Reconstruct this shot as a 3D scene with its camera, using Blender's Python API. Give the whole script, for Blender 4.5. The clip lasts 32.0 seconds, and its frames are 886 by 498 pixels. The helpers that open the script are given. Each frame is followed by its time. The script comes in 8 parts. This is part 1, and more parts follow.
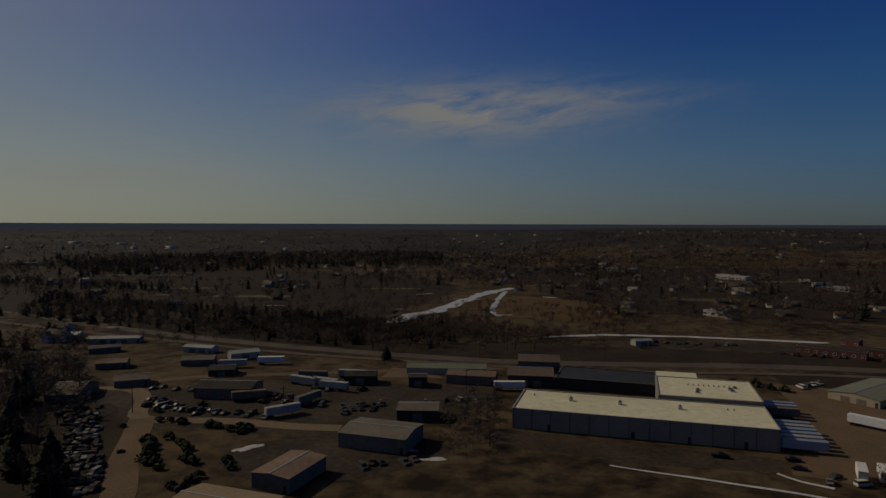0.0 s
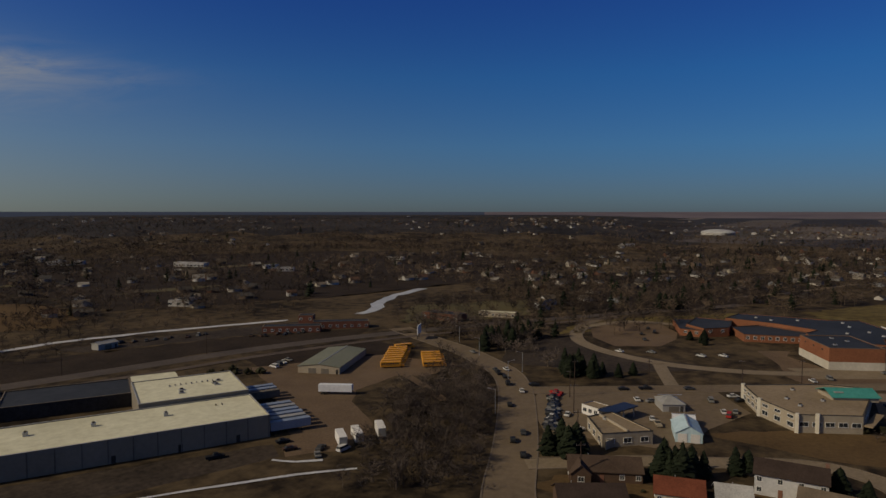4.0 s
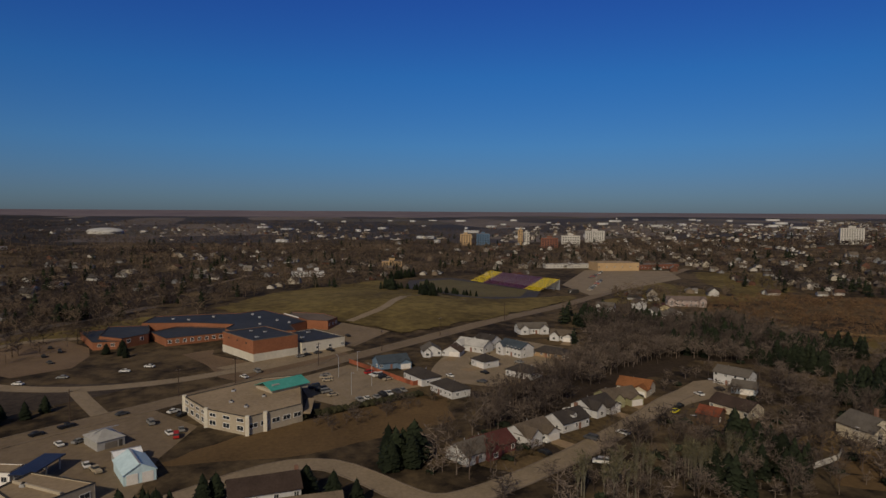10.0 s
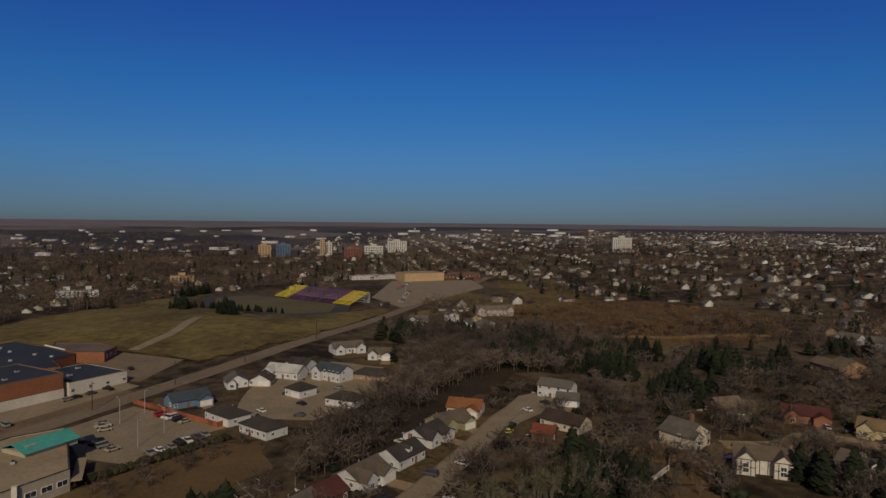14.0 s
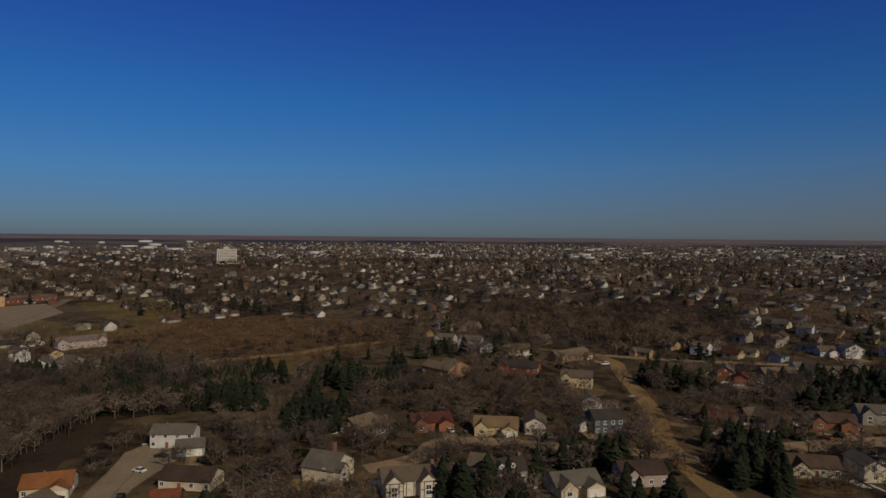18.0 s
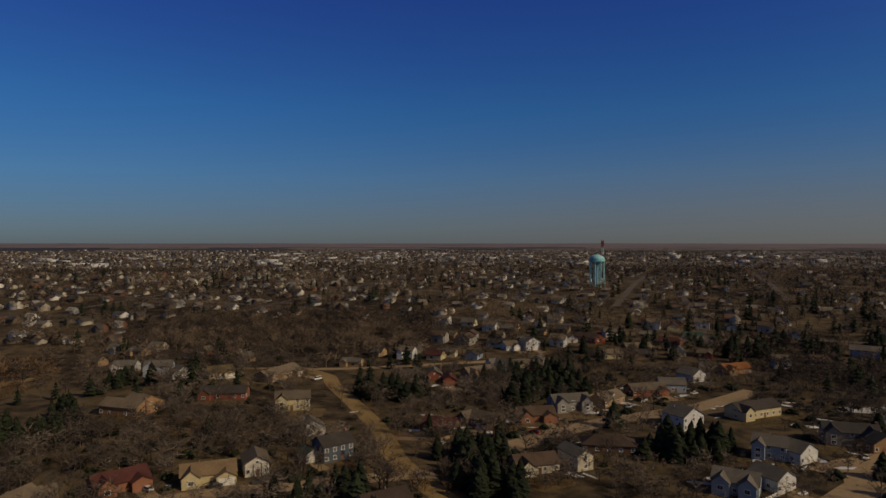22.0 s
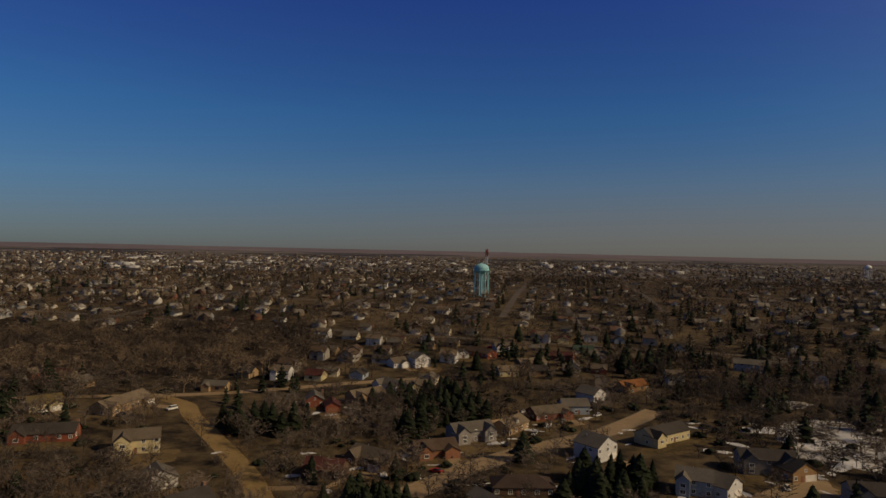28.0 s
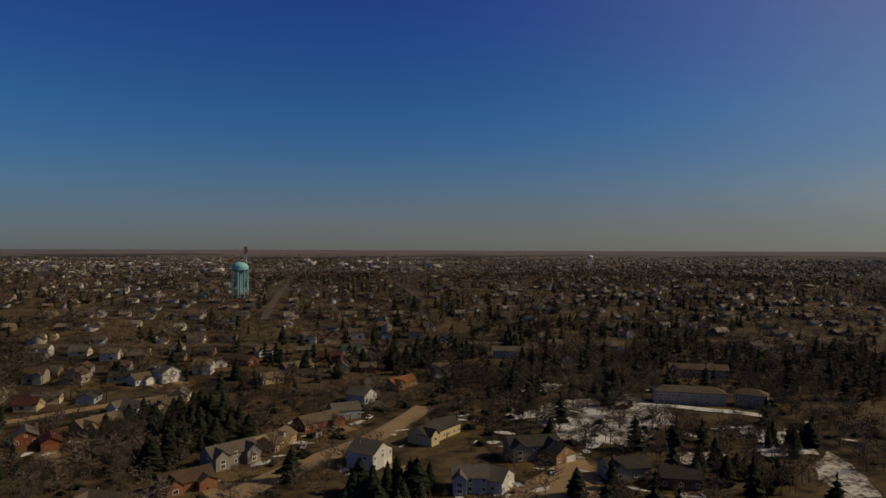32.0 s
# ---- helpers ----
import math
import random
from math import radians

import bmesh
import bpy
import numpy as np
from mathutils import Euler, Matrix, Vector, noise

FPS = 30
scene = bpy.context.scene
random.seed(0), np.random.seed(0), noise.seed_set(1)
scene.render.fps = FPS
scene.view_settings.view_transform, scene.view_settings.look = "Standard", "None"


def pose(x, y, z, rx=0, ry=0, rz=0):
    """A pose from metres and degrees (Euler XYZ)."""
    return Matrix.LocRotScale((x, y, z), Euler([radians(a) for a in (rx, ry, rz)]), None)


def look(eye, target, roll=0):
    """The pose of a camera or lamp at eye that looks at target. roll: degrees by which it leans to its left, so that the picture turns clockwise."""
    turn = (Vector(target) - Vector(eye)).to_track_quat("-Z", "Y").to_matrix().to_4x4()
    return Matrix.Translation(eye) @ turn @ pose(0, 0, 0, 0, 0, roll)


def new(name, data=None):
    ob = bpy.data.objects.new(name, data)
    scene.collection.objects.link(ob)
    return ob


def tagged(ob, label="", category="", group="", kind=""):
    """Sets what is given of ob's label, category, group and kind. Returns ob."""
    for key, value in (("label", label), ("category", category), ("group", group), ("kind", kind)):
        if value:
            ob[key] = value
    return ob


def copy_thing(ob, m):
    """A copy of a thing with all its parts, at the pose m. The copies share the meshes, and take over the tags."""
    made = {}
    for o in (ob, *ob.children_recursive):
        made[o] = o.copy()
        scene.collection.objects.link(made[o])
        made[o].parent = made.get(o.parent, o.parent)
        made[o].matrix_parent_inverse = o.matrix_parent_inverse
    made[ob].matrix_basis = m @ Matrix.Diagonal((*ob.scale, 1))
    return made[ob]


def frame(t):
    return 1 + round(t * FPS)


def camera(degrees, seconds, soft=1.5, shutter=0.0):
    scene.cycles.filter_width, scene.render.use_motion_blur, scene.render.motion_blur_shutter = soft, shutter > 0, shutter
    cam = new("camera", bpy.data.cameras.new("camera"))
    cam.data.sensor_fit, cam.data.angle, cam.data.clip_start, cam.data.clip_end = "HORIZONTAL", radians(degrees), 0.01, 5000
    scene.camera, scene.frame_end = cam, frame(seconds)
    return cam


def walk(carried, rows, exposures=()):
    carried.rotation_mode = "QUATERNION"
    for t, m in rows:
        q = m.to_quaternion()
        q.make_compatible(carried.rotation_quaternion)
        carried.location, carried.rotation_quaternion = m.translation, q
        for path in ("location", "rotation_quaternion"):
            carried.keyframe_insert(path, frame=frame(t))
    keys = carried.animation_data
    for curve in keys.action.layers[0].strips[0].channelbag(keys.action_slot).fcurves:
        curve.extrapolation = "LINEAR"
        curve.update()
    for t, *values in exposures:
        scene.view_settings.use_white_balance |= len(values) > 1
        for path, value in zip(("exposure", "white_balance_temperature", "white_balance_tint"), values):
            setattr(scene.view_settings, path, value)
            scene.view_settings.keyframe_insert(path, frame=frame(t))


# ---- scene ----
# ---- camera ----
cam = camera(68.70, 32.0)
PATH = [
    (0.0, pose(-0.00, -0.00, 71.98, 87.81, -0.16, 0.01)),
    (0.5, pose(-0.82, 2.38, 71.98, 87.65, -0.09, -6.23)),
    (1.0, pose(-1.58, 4.80, 71.99, 87.53, -0.08, -11.49)),
    (1.5, pose(-2.22, 7.30, 72.01, 87.42, -0.10, -16.74)),
    (2.0, pose(-2.65, 9.91, 72.04, 87.25, 0.01, -23.03)),
    (2.5, pose(-2.85, 12.62, 72.07, 87.07, 0.08, -29.41)),
    (3.0, pose(-2.77, 15.41, 72.11, 86.93, 0.06, -35.81)),
    (3.5, pose(-2.40, 18.18, 72.15, 86.84, 0.02, -41.38)),
    (4.0, pose(-1.79, 20.86, 72.16, 86.74, -0.02, -46.09)),
    (4.5, pose(-0.98, 23.43, 72.15, 86.65, -0.02, -50.55)),
    (6.5, pose(4.72, 32.75, 71.77, 86.68, -0.20, -56.55)),
    (7.0, pose(6.45, 35.00, 71.66, 86.37, -0.31, -71.05)),
    (7.5, pose(8.30, 37.25, 71.57, 86.15, -0.20, -84.04)),
    (8.0, pose(10.32, 39.42, 71.50, 86.21, -0.11, -90.63)),
    (8.5, pose(12.58, 41.31, 71.47, 86.40, -0.16, -90.59)),
    (9.0, pose(15.06, 42.91, 71.46, 86.58, -0.25, -90.52)),
    (9.5, pose(17.71, 44.25, 71.48, 86.65, -0.38, -93.32)),
    (10.0, pose(20.48, 45.46, 71.51, 86.73, -0.35, -97.02)),
    (10.5, pose(23.37, 46.44, 71.56, 86.87, -0.36, -97.19)),
    (11.0, pose(26.42, 47.18, 71.62, 86.97, -0.43, -97.09)),
    (11.5, pose(29.61, 47.72, 71.68, 87.11, -0.67, -98.64)),
    (12.0, pose(32.92, 48.14, 71.74, 87.21, -0.35, -111.03)),
    (12.5, pose(36.39, 48.33, 71.79, 87.37, -0.46, -110.92)),
    (13.0, pose(39.99, 48.28, 71.83, 87.54, -0.51, -110.76)),
    (13.5, pose(43.64, 47.97, 71.88, 87.69, -0.61, -110.97)),
    (14.0, pose(47.35, 47.47, 71.96, 87.74, -0.59, -114.68)),
    (14.5, pose(51.12, 46.79, 72.08, 87.81, -0.18, -128.01)),
    (16.5, pose(65.53, 42.07, 72.90, 88.17, -0.36, -140.00)),
    (17.0, pose(68.93, 40.53, 73.11, 88.28, -0.44, -140.85)),
    (17.5, pose(72.21, 38.82, 73.31, 88.32, -0.45, -143.32)),
    (18.0, pose(75.31, 36.89, 73.50, 88.95, -0.47, -149.05)),
    (18.5, pose(78.26, 34.78, 73.67, 89.07, -0.58, -149.19)),
    (19.0, pose(81.10, 32.51, 73.84, 89.05, -0.46, -154.64)),
    (19.5, pose(83.94, 30.10, 74.00, 89.03, -0.27, -161.57)),
    (20.0, pose(86.82, 27.55, 74.17, 89.22, -0.28, -161.67)),
    (20.5, pose(89.68, 24.87, 74.34, 89.48, -0.42, -163.26)),
    (21.0, pose(92.42, 22.10, 74.48, 89.38, 0.21, -174.47)),
    (21.5, pose(94.99, 19.22, 74.61, 89.38, 0.17, -176.97)),
    (22.0, pose(97.24, 16.19, 74.71, 89.49, -0.02, -176.67)),
    (22.5, pose(99.16, 13.00, 74.78, 89.42, 0.24, -184.39)),
    (23.0, pose(100.79, 9.66, 74.84, 89.39, 0.35, -187.99)),
    (23.5, pose(102.13, 6.15, 74.89, 89.57, 0.16, -187.97)),
    (24.0, pose(103.19, 2.61, 74.93, 89.59, 0.10, -190.09)),
    (24.5, pose(103.97, -0.95, 74.98, 89.71, -0.11, -189.68)),
    (25.0, pose(104.49, -4.46, 75.03, 89.83, -0.34, -189.23)),
    (25.5, pose(104.83, -7.82, 75.07, 89.86, -0.53, -188.93)),
    (27.5, pose(104.67, -19.34, 75.16, 90.13, -1.12, -187.86)),
    (28.0, pose(104.42, -22.15, 75.17, 90.16, -1.26, -187.63)),
    (28.5, pose(104.10, -24.93, 75.17, 90.21, -1.37, -187.40)),
    (29.0, pose(103.72, -27.68, 75.18, 90.25, -1.45, -187.22)),
    (29.5, pose(103.29, -30.32, 75.17, 90.29, -1.51, -187.11)),
    (30.0, pose(102.79, -32.80, 75.16, 90.25, -1.54, -187.11)),
    (30.5, pose(102.21, -35.11, 75.12, 90.27, -1.56, -187.22)),
    (31.0, pose(101.55, -37.32, 75.06, 90.22, -1.49, -189.69)),
    (31.5, pose(100.91, -39.58, 74.98, 90.07, -0.19, -207.99)),
    (32.0, pose(100.29, -41.87, 74.89, 90.11, -0.20, -208.42)),
]
walk(cam, PATH, [(0.0, -1.85, 6650, 9), (1.5, -1.55, 6600, 9), (4.5, -1.17, 6400, 11), (8.0, -0.98, 6300, 12), (14.5, -1.08, 6300, 12), (18.0, -1.08, 6420, 12), (22.0, -1.04, 7000, 12), (25.0, -0.98, 7350, 12), (28.0, -0.95, 7750, 12), (31.0, -0.96, 7600, 11), (32.0, -0.95, 7350, 8)])

# ---- sky, sun ----
SUN_YAW, SUN_EL = 65.0, 34.0
sun_to = Vector((-math.sin(radians(SUN_YAW)) * math.cos(radians(SUN_EL)),
                 math.cos(radians(SUN_YAW)) * math.cos(radians(SUN_EL)), math.sin(radians(SUN_EL))))
sun = new("sun", bpy.data.lights.new("sun", "SUN"))
sun.data.energy, sun.data.angle, sun.data.color = 4.7, radians(0.6), (1.0, 0.84, 0.61)
sun.matrix_world = look(sun_to * 100, (0, 0, 0))


def world_sky():
    world = bpy.data.worlds.new("world")
    scene.world = world
    world.use_nodes = True
    nt = world.node_tree
    nt.nodes.clear()
    N, L = nt.nodes.new, nt.links.new

    def math_node(op, a, b=None):
        n = N("ShaderNodeMath")
        n.operation = op
        for k, v in enumerate((a, b)):
            if v is None:
                continue
            if isinstance(v, (int, float)):
                n.inputs[k].default_value = v
            else:
                L(v, n.inputs[k])
        return n.outputs[0]

    sky = N("ShaderNodeTexSky")
    sky.sky_type, sky.sun_disc = "NISHITA", False
    sky.sun_elevation, sky.sun_rotation = radians(SUN_EL), radians(-SUN_YAW)
    sky.altitude, sky.air_density, sky.dust_density, sky.ozone_density = 300, 0.75, 0.5, 3.0
    coord = N("ShaderNodeTexCoord").outputs["Generated"]
    sep = N("ShaderNodeSeparateXYZ")
    L(coord, sep.inputs[0])
    az = math_node("ARCTAN2", math_node("MULTIPLY", sep.outputs[0], -1.0), sep.outputs[1])
    el = math_node("ARCSINE", sep.outputs[2])
    # thin streaks of cirrus
    mapn = N("ShaderNodeCombineXYZ")
    L(math_node("MULTIPLY", az, 9.0), mapn.inputs[0])
    L(math_node("ADD", math_node("MULTIPLY", el, 42.0), math_node("MULTIPLY", az, 5.0)), mapn.inputs[1])
    noi = N("ShaderNodeTexNoise")
    noi.inputs["Scale"].default_value, noi.inputs["Detail"].default_value = 1.1, 7
    noi.inputs["Roughness"].default_value, noi.inputs["Distortion"].default_value = 0.62, 0.5
    L(mapn.outputs[0], noi.inputs["Vector"])
    ramp = N("ShaderNodeMapRange")
    ramp.inputs[1].default_value, ramp.inputs[2].default_value = 0.30, 0.58
    L(noi.outputs[0], ramp.inputs[0])
    total = None
    for yaw, elev, wide, high, amount in ((-2.0, 9.8, 11.0, 2.2, 0.9), (-14.0, 10.6, 8.0, 1.0, 0.22), (25.0, 3.9, 8.0, 0.9, 0.4), (104.0, 4.6, 16.0, 1.6, 0.30)):
        u = math_node("DIVIDE", math_node("SUBTRACT", az, radians(yaw)), radians(wide))
        v = math_node("DIVIDE", math_node("SUBTRACT", el, radians(elev)), radians(high))
        r2 = math_node("ADD", math_node("MULTIPLY", u, u), math_node("MULTIPLY", v, v))
        g = math_node("MULTIPLY", math_node("EXPONENT", math_node("MULTIPLY", r2, -1.0)), amount)
        total = g if total is None else math_node("ADD", total, g)
    cover = math_node("MULTIPLY", total, ramp.outputs[0])
    # clear cold air: deep blue overhead, grey-blue towards the skyline
    air = N("ShaderNodeValToRGB")
    air.color_ramp.elements[0].position, air.color_ramp.elements[0].color = 0.0, (0.21, 0.275, 0.36, 1)
    air.color_ramp.elements[1].position, air.color_ramp.elements[1].color = 1.0, (0.025, 0.07, 0.18, 1)
    for place, tone in ((0.04, (0.225, 0.335, 0.47, 1)), (0.10, (0.208, 0.45, 0.66, 1)), (0.20, (0.158, 0.50, 0.84, 1)), (0.36, (0.165, 0.38, 0.98, 1)), (0.52, (0.06, 0.15, 0.40, 1))):
        e = air.color_ramp.elements.new(place)
        e.color = tone
    L(sep.outputs[2], air.inputs[0])
    tint = N("ShaderNodeMix")
    tint.data_type, tint.blend_type = "RGBA", "MULTIPLY"
    tint.inputs[0].default_value = 1.0
    L(sky.outputs[0], tint.inputs[6])
    L(air.outputs[0], tint.inputs[7])
    # pale glare of thin haze round the sun
    dot = N("ShaderNodeVectorMath")
    dot.operation = "DOT_PRODUCT"
    L(coord, dot.inputs[0])
    dot.inputs[1].default_value = tuple(sun_to)
    glare = math_node("POWER", math_node("MAXIMUM", dot.outputs["Value"], 0.0), 3.4)
    hazy = N("ShaderNodeMix")
    hazy.data_type = "RGBA"
    L(math_node("MULTIPLY", glare, 0.95), hazy.inputs[0])
    L(tint.outputs[2], hazy.inputs[6])
    hazy.inputs[7].default_value = (4.3, 4.25, 3.8, 1)
    # beige veil low in the south-west
    turn = math_node("COSINE", math_node("SUBTRACT", az, radians(138.0)))
    u = math_node("SQRT", math_node("MULTIPLY", math_node("SUBTRACT", 1.0, turn), 1.7))
    v = math_node("DIVIDE", math_node("SUBTRACT", el, radians(1.0)), radians(5.5))
    veil = math_node("MULTIPLY", math_node("EXPONENT", math_node("MULTIPLY", math_node("ADD", math_node("MULTIPLY", u, u), math_node("MULTIPLY", v, v)), -1.0)), 0.50)
    veiled = N("ShaderNodeMix")
    veiled.data_type = "RGBA"
    L(veil, veiled.inputs[0])
    L(hazy.outputs[2], veiled.inputs[6])
    veiled.inputs[7].default_value = (2.05, 1.85, 1.75, 1)
    # bright haze low under the sun
    turn2 = math_node("COSINE", math_node("SUBTRACT", az, radians(40.0)))
    u2 = math_node("MULTIPLY", math_node("SUBTRACT", 1.0, turn2), 2.6)
    v2 = math_node("DIVIDE", math_node("SUBTRACT", el, radians(1.0)), radians(9.0))
    low = math_node("MULTIPLY", math_node("EXPONENT", math_node("MULTIPLY", math_node("ADD", u2, math_node("MULTIPLY", v2, v2)), -1.0)), 0.6)
    lowly = N("ShaderNodeMix")
    lowly.data_type = "RGBA"
    L(low, lowly.inputs[0])
    L(veiled.outputs[2], lowly.inputs[6])
    lowly.inputs[7].default_value = (6.2, 6.1, 4.4, 1)
    mix = N("ShaderNodeMix")
    mix.data_type = "RGBA"
    L(cover, mix.inputs[0])
    L(lowly.outputs[2], mix.inputs[6])
    mix.inputs[7].default_value = (4.4, 4.2, 3.8, 1)
    bg = N("ShaderNodeBackground")
    bg.inputs[1].default_value = 0.15
    out = N("ShaderNodeOutputWorld")
    L(mix.outputs[2], bg.inputs[0])
    L(bg.outputs[0], out.inputs[0])


world_sky()

# ---- materials ----
MATS = {}


def material(name, low, high, rough=0.9, fine=3.0, broad=0.12, metal=0.0, bump=0.25, bands=None, island=False, spec=0.3, contrast=1.0):
    """Two tones mixed by fine grain and broad stains in metres; bands: (axis, spacing) of fine ribs or courses."""
    m = bpy.data.materials.new(name)
    m.use_nodes = True
    nt = m.node_tree
    N, L = nt.nodes.new, nt.links.new
    bsdf = nt.nodes["Principled BSDF"]
    bsdf.inputs["Roughness"].default_value, bsdf.inputs["Metallic"].default_value = rough, metal
    bsdf.inputs["Specular IOR Level"].default_value = spec
    pos = N("ShaderNodeNewGeometry").outputs["Position"]
    grain, stain = N("ShaderNodeTexNoise"), N("ShaderNodeTexNoise")
    for n, s, det in ((grain, fine, 5), (stain, broad, 4)):
        n.inputs["Scale"].default_value, n.inputs["Detail"].default_value = s, det
        n.inputs["Roughness"].default_value = 0.65
        L(pos, n.inputs["Vector"])
    add = N("ShaderNodeMath")
    add.operation = "ADD"
    L(grain.outputs[0], add.inputs[0])
    L(stain.outputs[0], add.inputs[1])
    fac = N("ShaderNodeMapRange")
    fac.inputs[1].default_value, fac.inputs[2].default_value = 1.0 - 0.3 / contrast, 1.0 + 0.3 / contrast
    L(add.outputs[0], fac.inputs[0])
    mix = N("ShaderNodeMix")
    mix.data_type = "RGBA"
    mix.inputs[6].default_value, mix.inputs[7].default_value = (*low, 1), (*high, 1)
    L(fac.outputs[0], mix.inputs[0])
    tone = mix.outputs[2]
    height = grain.outputs[0]
    if bands:
        wave = N("ShaderNodeTexWave")
        wave.bands_direction = bands[0]
        wave.wave_profile = "SAW"
        wave.inputs["Scale"].default_value = 0.314 / bands[1]
        wave.inputs["Distortion"].default_value = 0.15
        L(pos, wave.inputs["Vector"])
        sum_ = N("ShaderNodeMath")
        sum_.operation = "MULTIPLY_ADD"
        sum_.inputs[1].default_value = 0.5
        L(wave.outputs["Fac"], sum_.inputs[0])
        L(grain.outputs[0], sum_.inputs[2])
        height = sum_.outputs[0]
    if island:
        info = N("ShaderNodeNewGeometry") if island == "island" else N("ShaderNodeObjectInfo")
        hsv = N("ShaderNodeHueSaturation")
        rnd = info.outputs["Random Per Island"] if island == "island" else info.outputs["Random"]
        rng = N("ShaderNodeMapRange")
        rng.inputs[3].default_value, rng.inputs[4].default_value = 0.62, 1.3
        L(rnd, rng.inputs[0])
        L(rng.outputs[0], hsv.inputs["Value"])
        L(tone, hsv.inputs["Color"])
        tone = hsv.outputs[0]
    L(tone, bsdf.inputs["Base Color"])
    if bump:
        b = N("ShaderNodeBump")
        b.inputs["Strength"].default_value, b.inputs["Distance"].default_value = bump, 0.08
        L(height, b.inputs["Height"])
        L(b.outputs[0], bsdf.inputs["Normal"])
    MATS[name] = m
    return m


def palette(name, colours, rough=0.85, fine=2.0):
    """Colours picked at random per piece of a joined mesh, with grain."""
    m = material(name, (0.5, 0.5, 0.5), (1, 1, 1), rough, fine, 0.1, bump=0.1)
    nt = m.node_tree
    N, L = nt.nodes.new, nt.links.new
    bsdf = nt.nodes["Principled BSDF"]
    tone = bsdf.inputs["Base Color"].links[0].from_socket
    ramp = N("ShaderNodeValToRGB")
    ramp.color_ramp.interpolation = "CONSTANT"
    while len(ramp.color_ramp.elements) < len(colours):
        ramp.color_ramp.elements.new(0.5)
    for k, c in enumerate(colours):
        ramp.color_ramp.elements[k].position, ramp.color_ramp.elements[k].color = k / len(colours), (*c, 1)
    L(N("ShaderNodeNewGeometry").outputs["Random Per Island"], ramp.inputs[0])
    mul = N("ShaderNodeMix")
    mul.data_type, mul.blend_type = "RGBA", "MULTIPLY"
    mul.inputs[0].default_value = 1.0
    L(ramp.outputs[0], mul.inputs[6])
    L(tone, mul.inputs[7])
    L(mul.outputs[2], bsdf.inputs["Base Color"])
    return m



def field_mosaic(name, colours):
    """Farmland cut into large plots of different crops and soils, with grain."""
    m = palette(name, colours, 0.95, 0.02)
    nt = m.node_tree
    N, L = nt.nodes.new, nt.links.new
    ramp = next(n for n in nt.nodes if n.bl_idname == "ShaderNodeValToRGB")
    turn = N("ShaderNodeMapping")
    turn.inputs["Rotation"].default_value = (0, 0, radians(-18))
    turn.inputs["Scale"].default_value = (1 / 420, 1 / 260, 0)
    L(N("ShaderNodeNewGeometry").outputs["Position"], turn.inputs["Vector"])
    cells = N("ShaderNodeTexVoronoi")
    cells.distance = "CHEBYCHEV"
    cells.inputs["Scale"].default_value, cells.inputs["Randomness"].default_value = 1.0, 0.45
    L(turn.outputs[0], cells.inputs["Vector"])
    split = N("ShaderNodeSeparateColor")
    L(cells.outputs["Color"], split.inputs[0])
    L(split.outputs[0], ramp.inputs[0])
    return m


# ground
material("dead_grass", (0.020, 0.015, 0.010), (0.115, 0.083, 0.046), 0.95, 0.11, 0.012, bump=0.5, spec=0.1, contrast=1.8)
field_mosaic("far_fields", [(0.056, 0.048, 0.046), (0.135, 0.110, 0.092), (0.078, 0.066, 0.060), (0.175, 0.145, 0.122), (0.042, 0.038, 0.038), (0.100, 0.086, 0.066), (0.150, 0.122, 0.106)])
material("lawn", (0.095, 0.070, 0.024), (0.175, 0.128, 0.045), 0.95, 0.6, 0.05, bump=0.4, spec=0.1)
material("straw_grass", (0.16, 0.108, 0.048), (0.29, 0.195, 0.085), 0.95, 0.8, 0.06, bump=0.4, spec=0.1)
material("leaf_litter", (0.080, 0.052, 0.025), (0.155, 0.100, 0.047), 0.95, 0.7, 0.05, bump=0.5, spec=0.1)
material("gravel", (0.105, 0.072, 0.045), (0.20, 0.14, 0.088), 0.95, 1.2, 0.04, bump=0.3, spec=0.15)
material("asphalt", (0.065, 0.052, 0.042), (0.125, 0.10, 0.08), 0.9, 0.5, 0.05, bump=0.15, spec=0.25)
material("old_asphalt", (0.130, 0.097, 0.060), (0.215, 0.162, 0.104), 0.9, 0.5, 0.05, bump=0.15, spec=0.25)
material("concrete", (0.175, 0.135, 0.084), (0.285, 0.222, 0.145), 0.9, 0.9, 0.1, bump=0.15)
material("kerb_concrete", (0.14, 0.11, 0.078), (0.22, 0.175, 0.13), 0.9, 0.9, 0.1, bump=0.1)
material("line_paint", (0.40, 0.31, 0.10), (0.58, 0.47, 0.18), 0.8, 3, 0.3, bump=0)
material("ballast", (0.06, 0.045, 0.035), (0.14, 0.105, 0.08), 0.95, 0.9, 0.05, bump=0.4)
material("snow", (0.40, 0.40, 0.41), (0.72, 0.72, 0.73), 0.75, 0.9, 0.12, bump=0.3)
material("river_ice", (0.34, 0.36, 0.37), (0.62, 0.63, 0.62), 0.45, 0.25, 0.03, bump=0.15, spec=0.5)
material("track_dark", (0.03, 0.028, 0.03), (0.065, 0.06, 0.06), 0.9, 0.5, 0.05, bump=0.1)
material("turf", (0.075, 0.062, 0.026), (0.13, 0.105, 0.042), 0.95, 0.3, 0.03, bump=0.3)
material("hill_grass", (0.074, 0.055, 0.021), (0.182, 0.138, 0.050), 0.95, 0.16, 0.018, bump=0.5, spec=0.1, contrast=1.5)
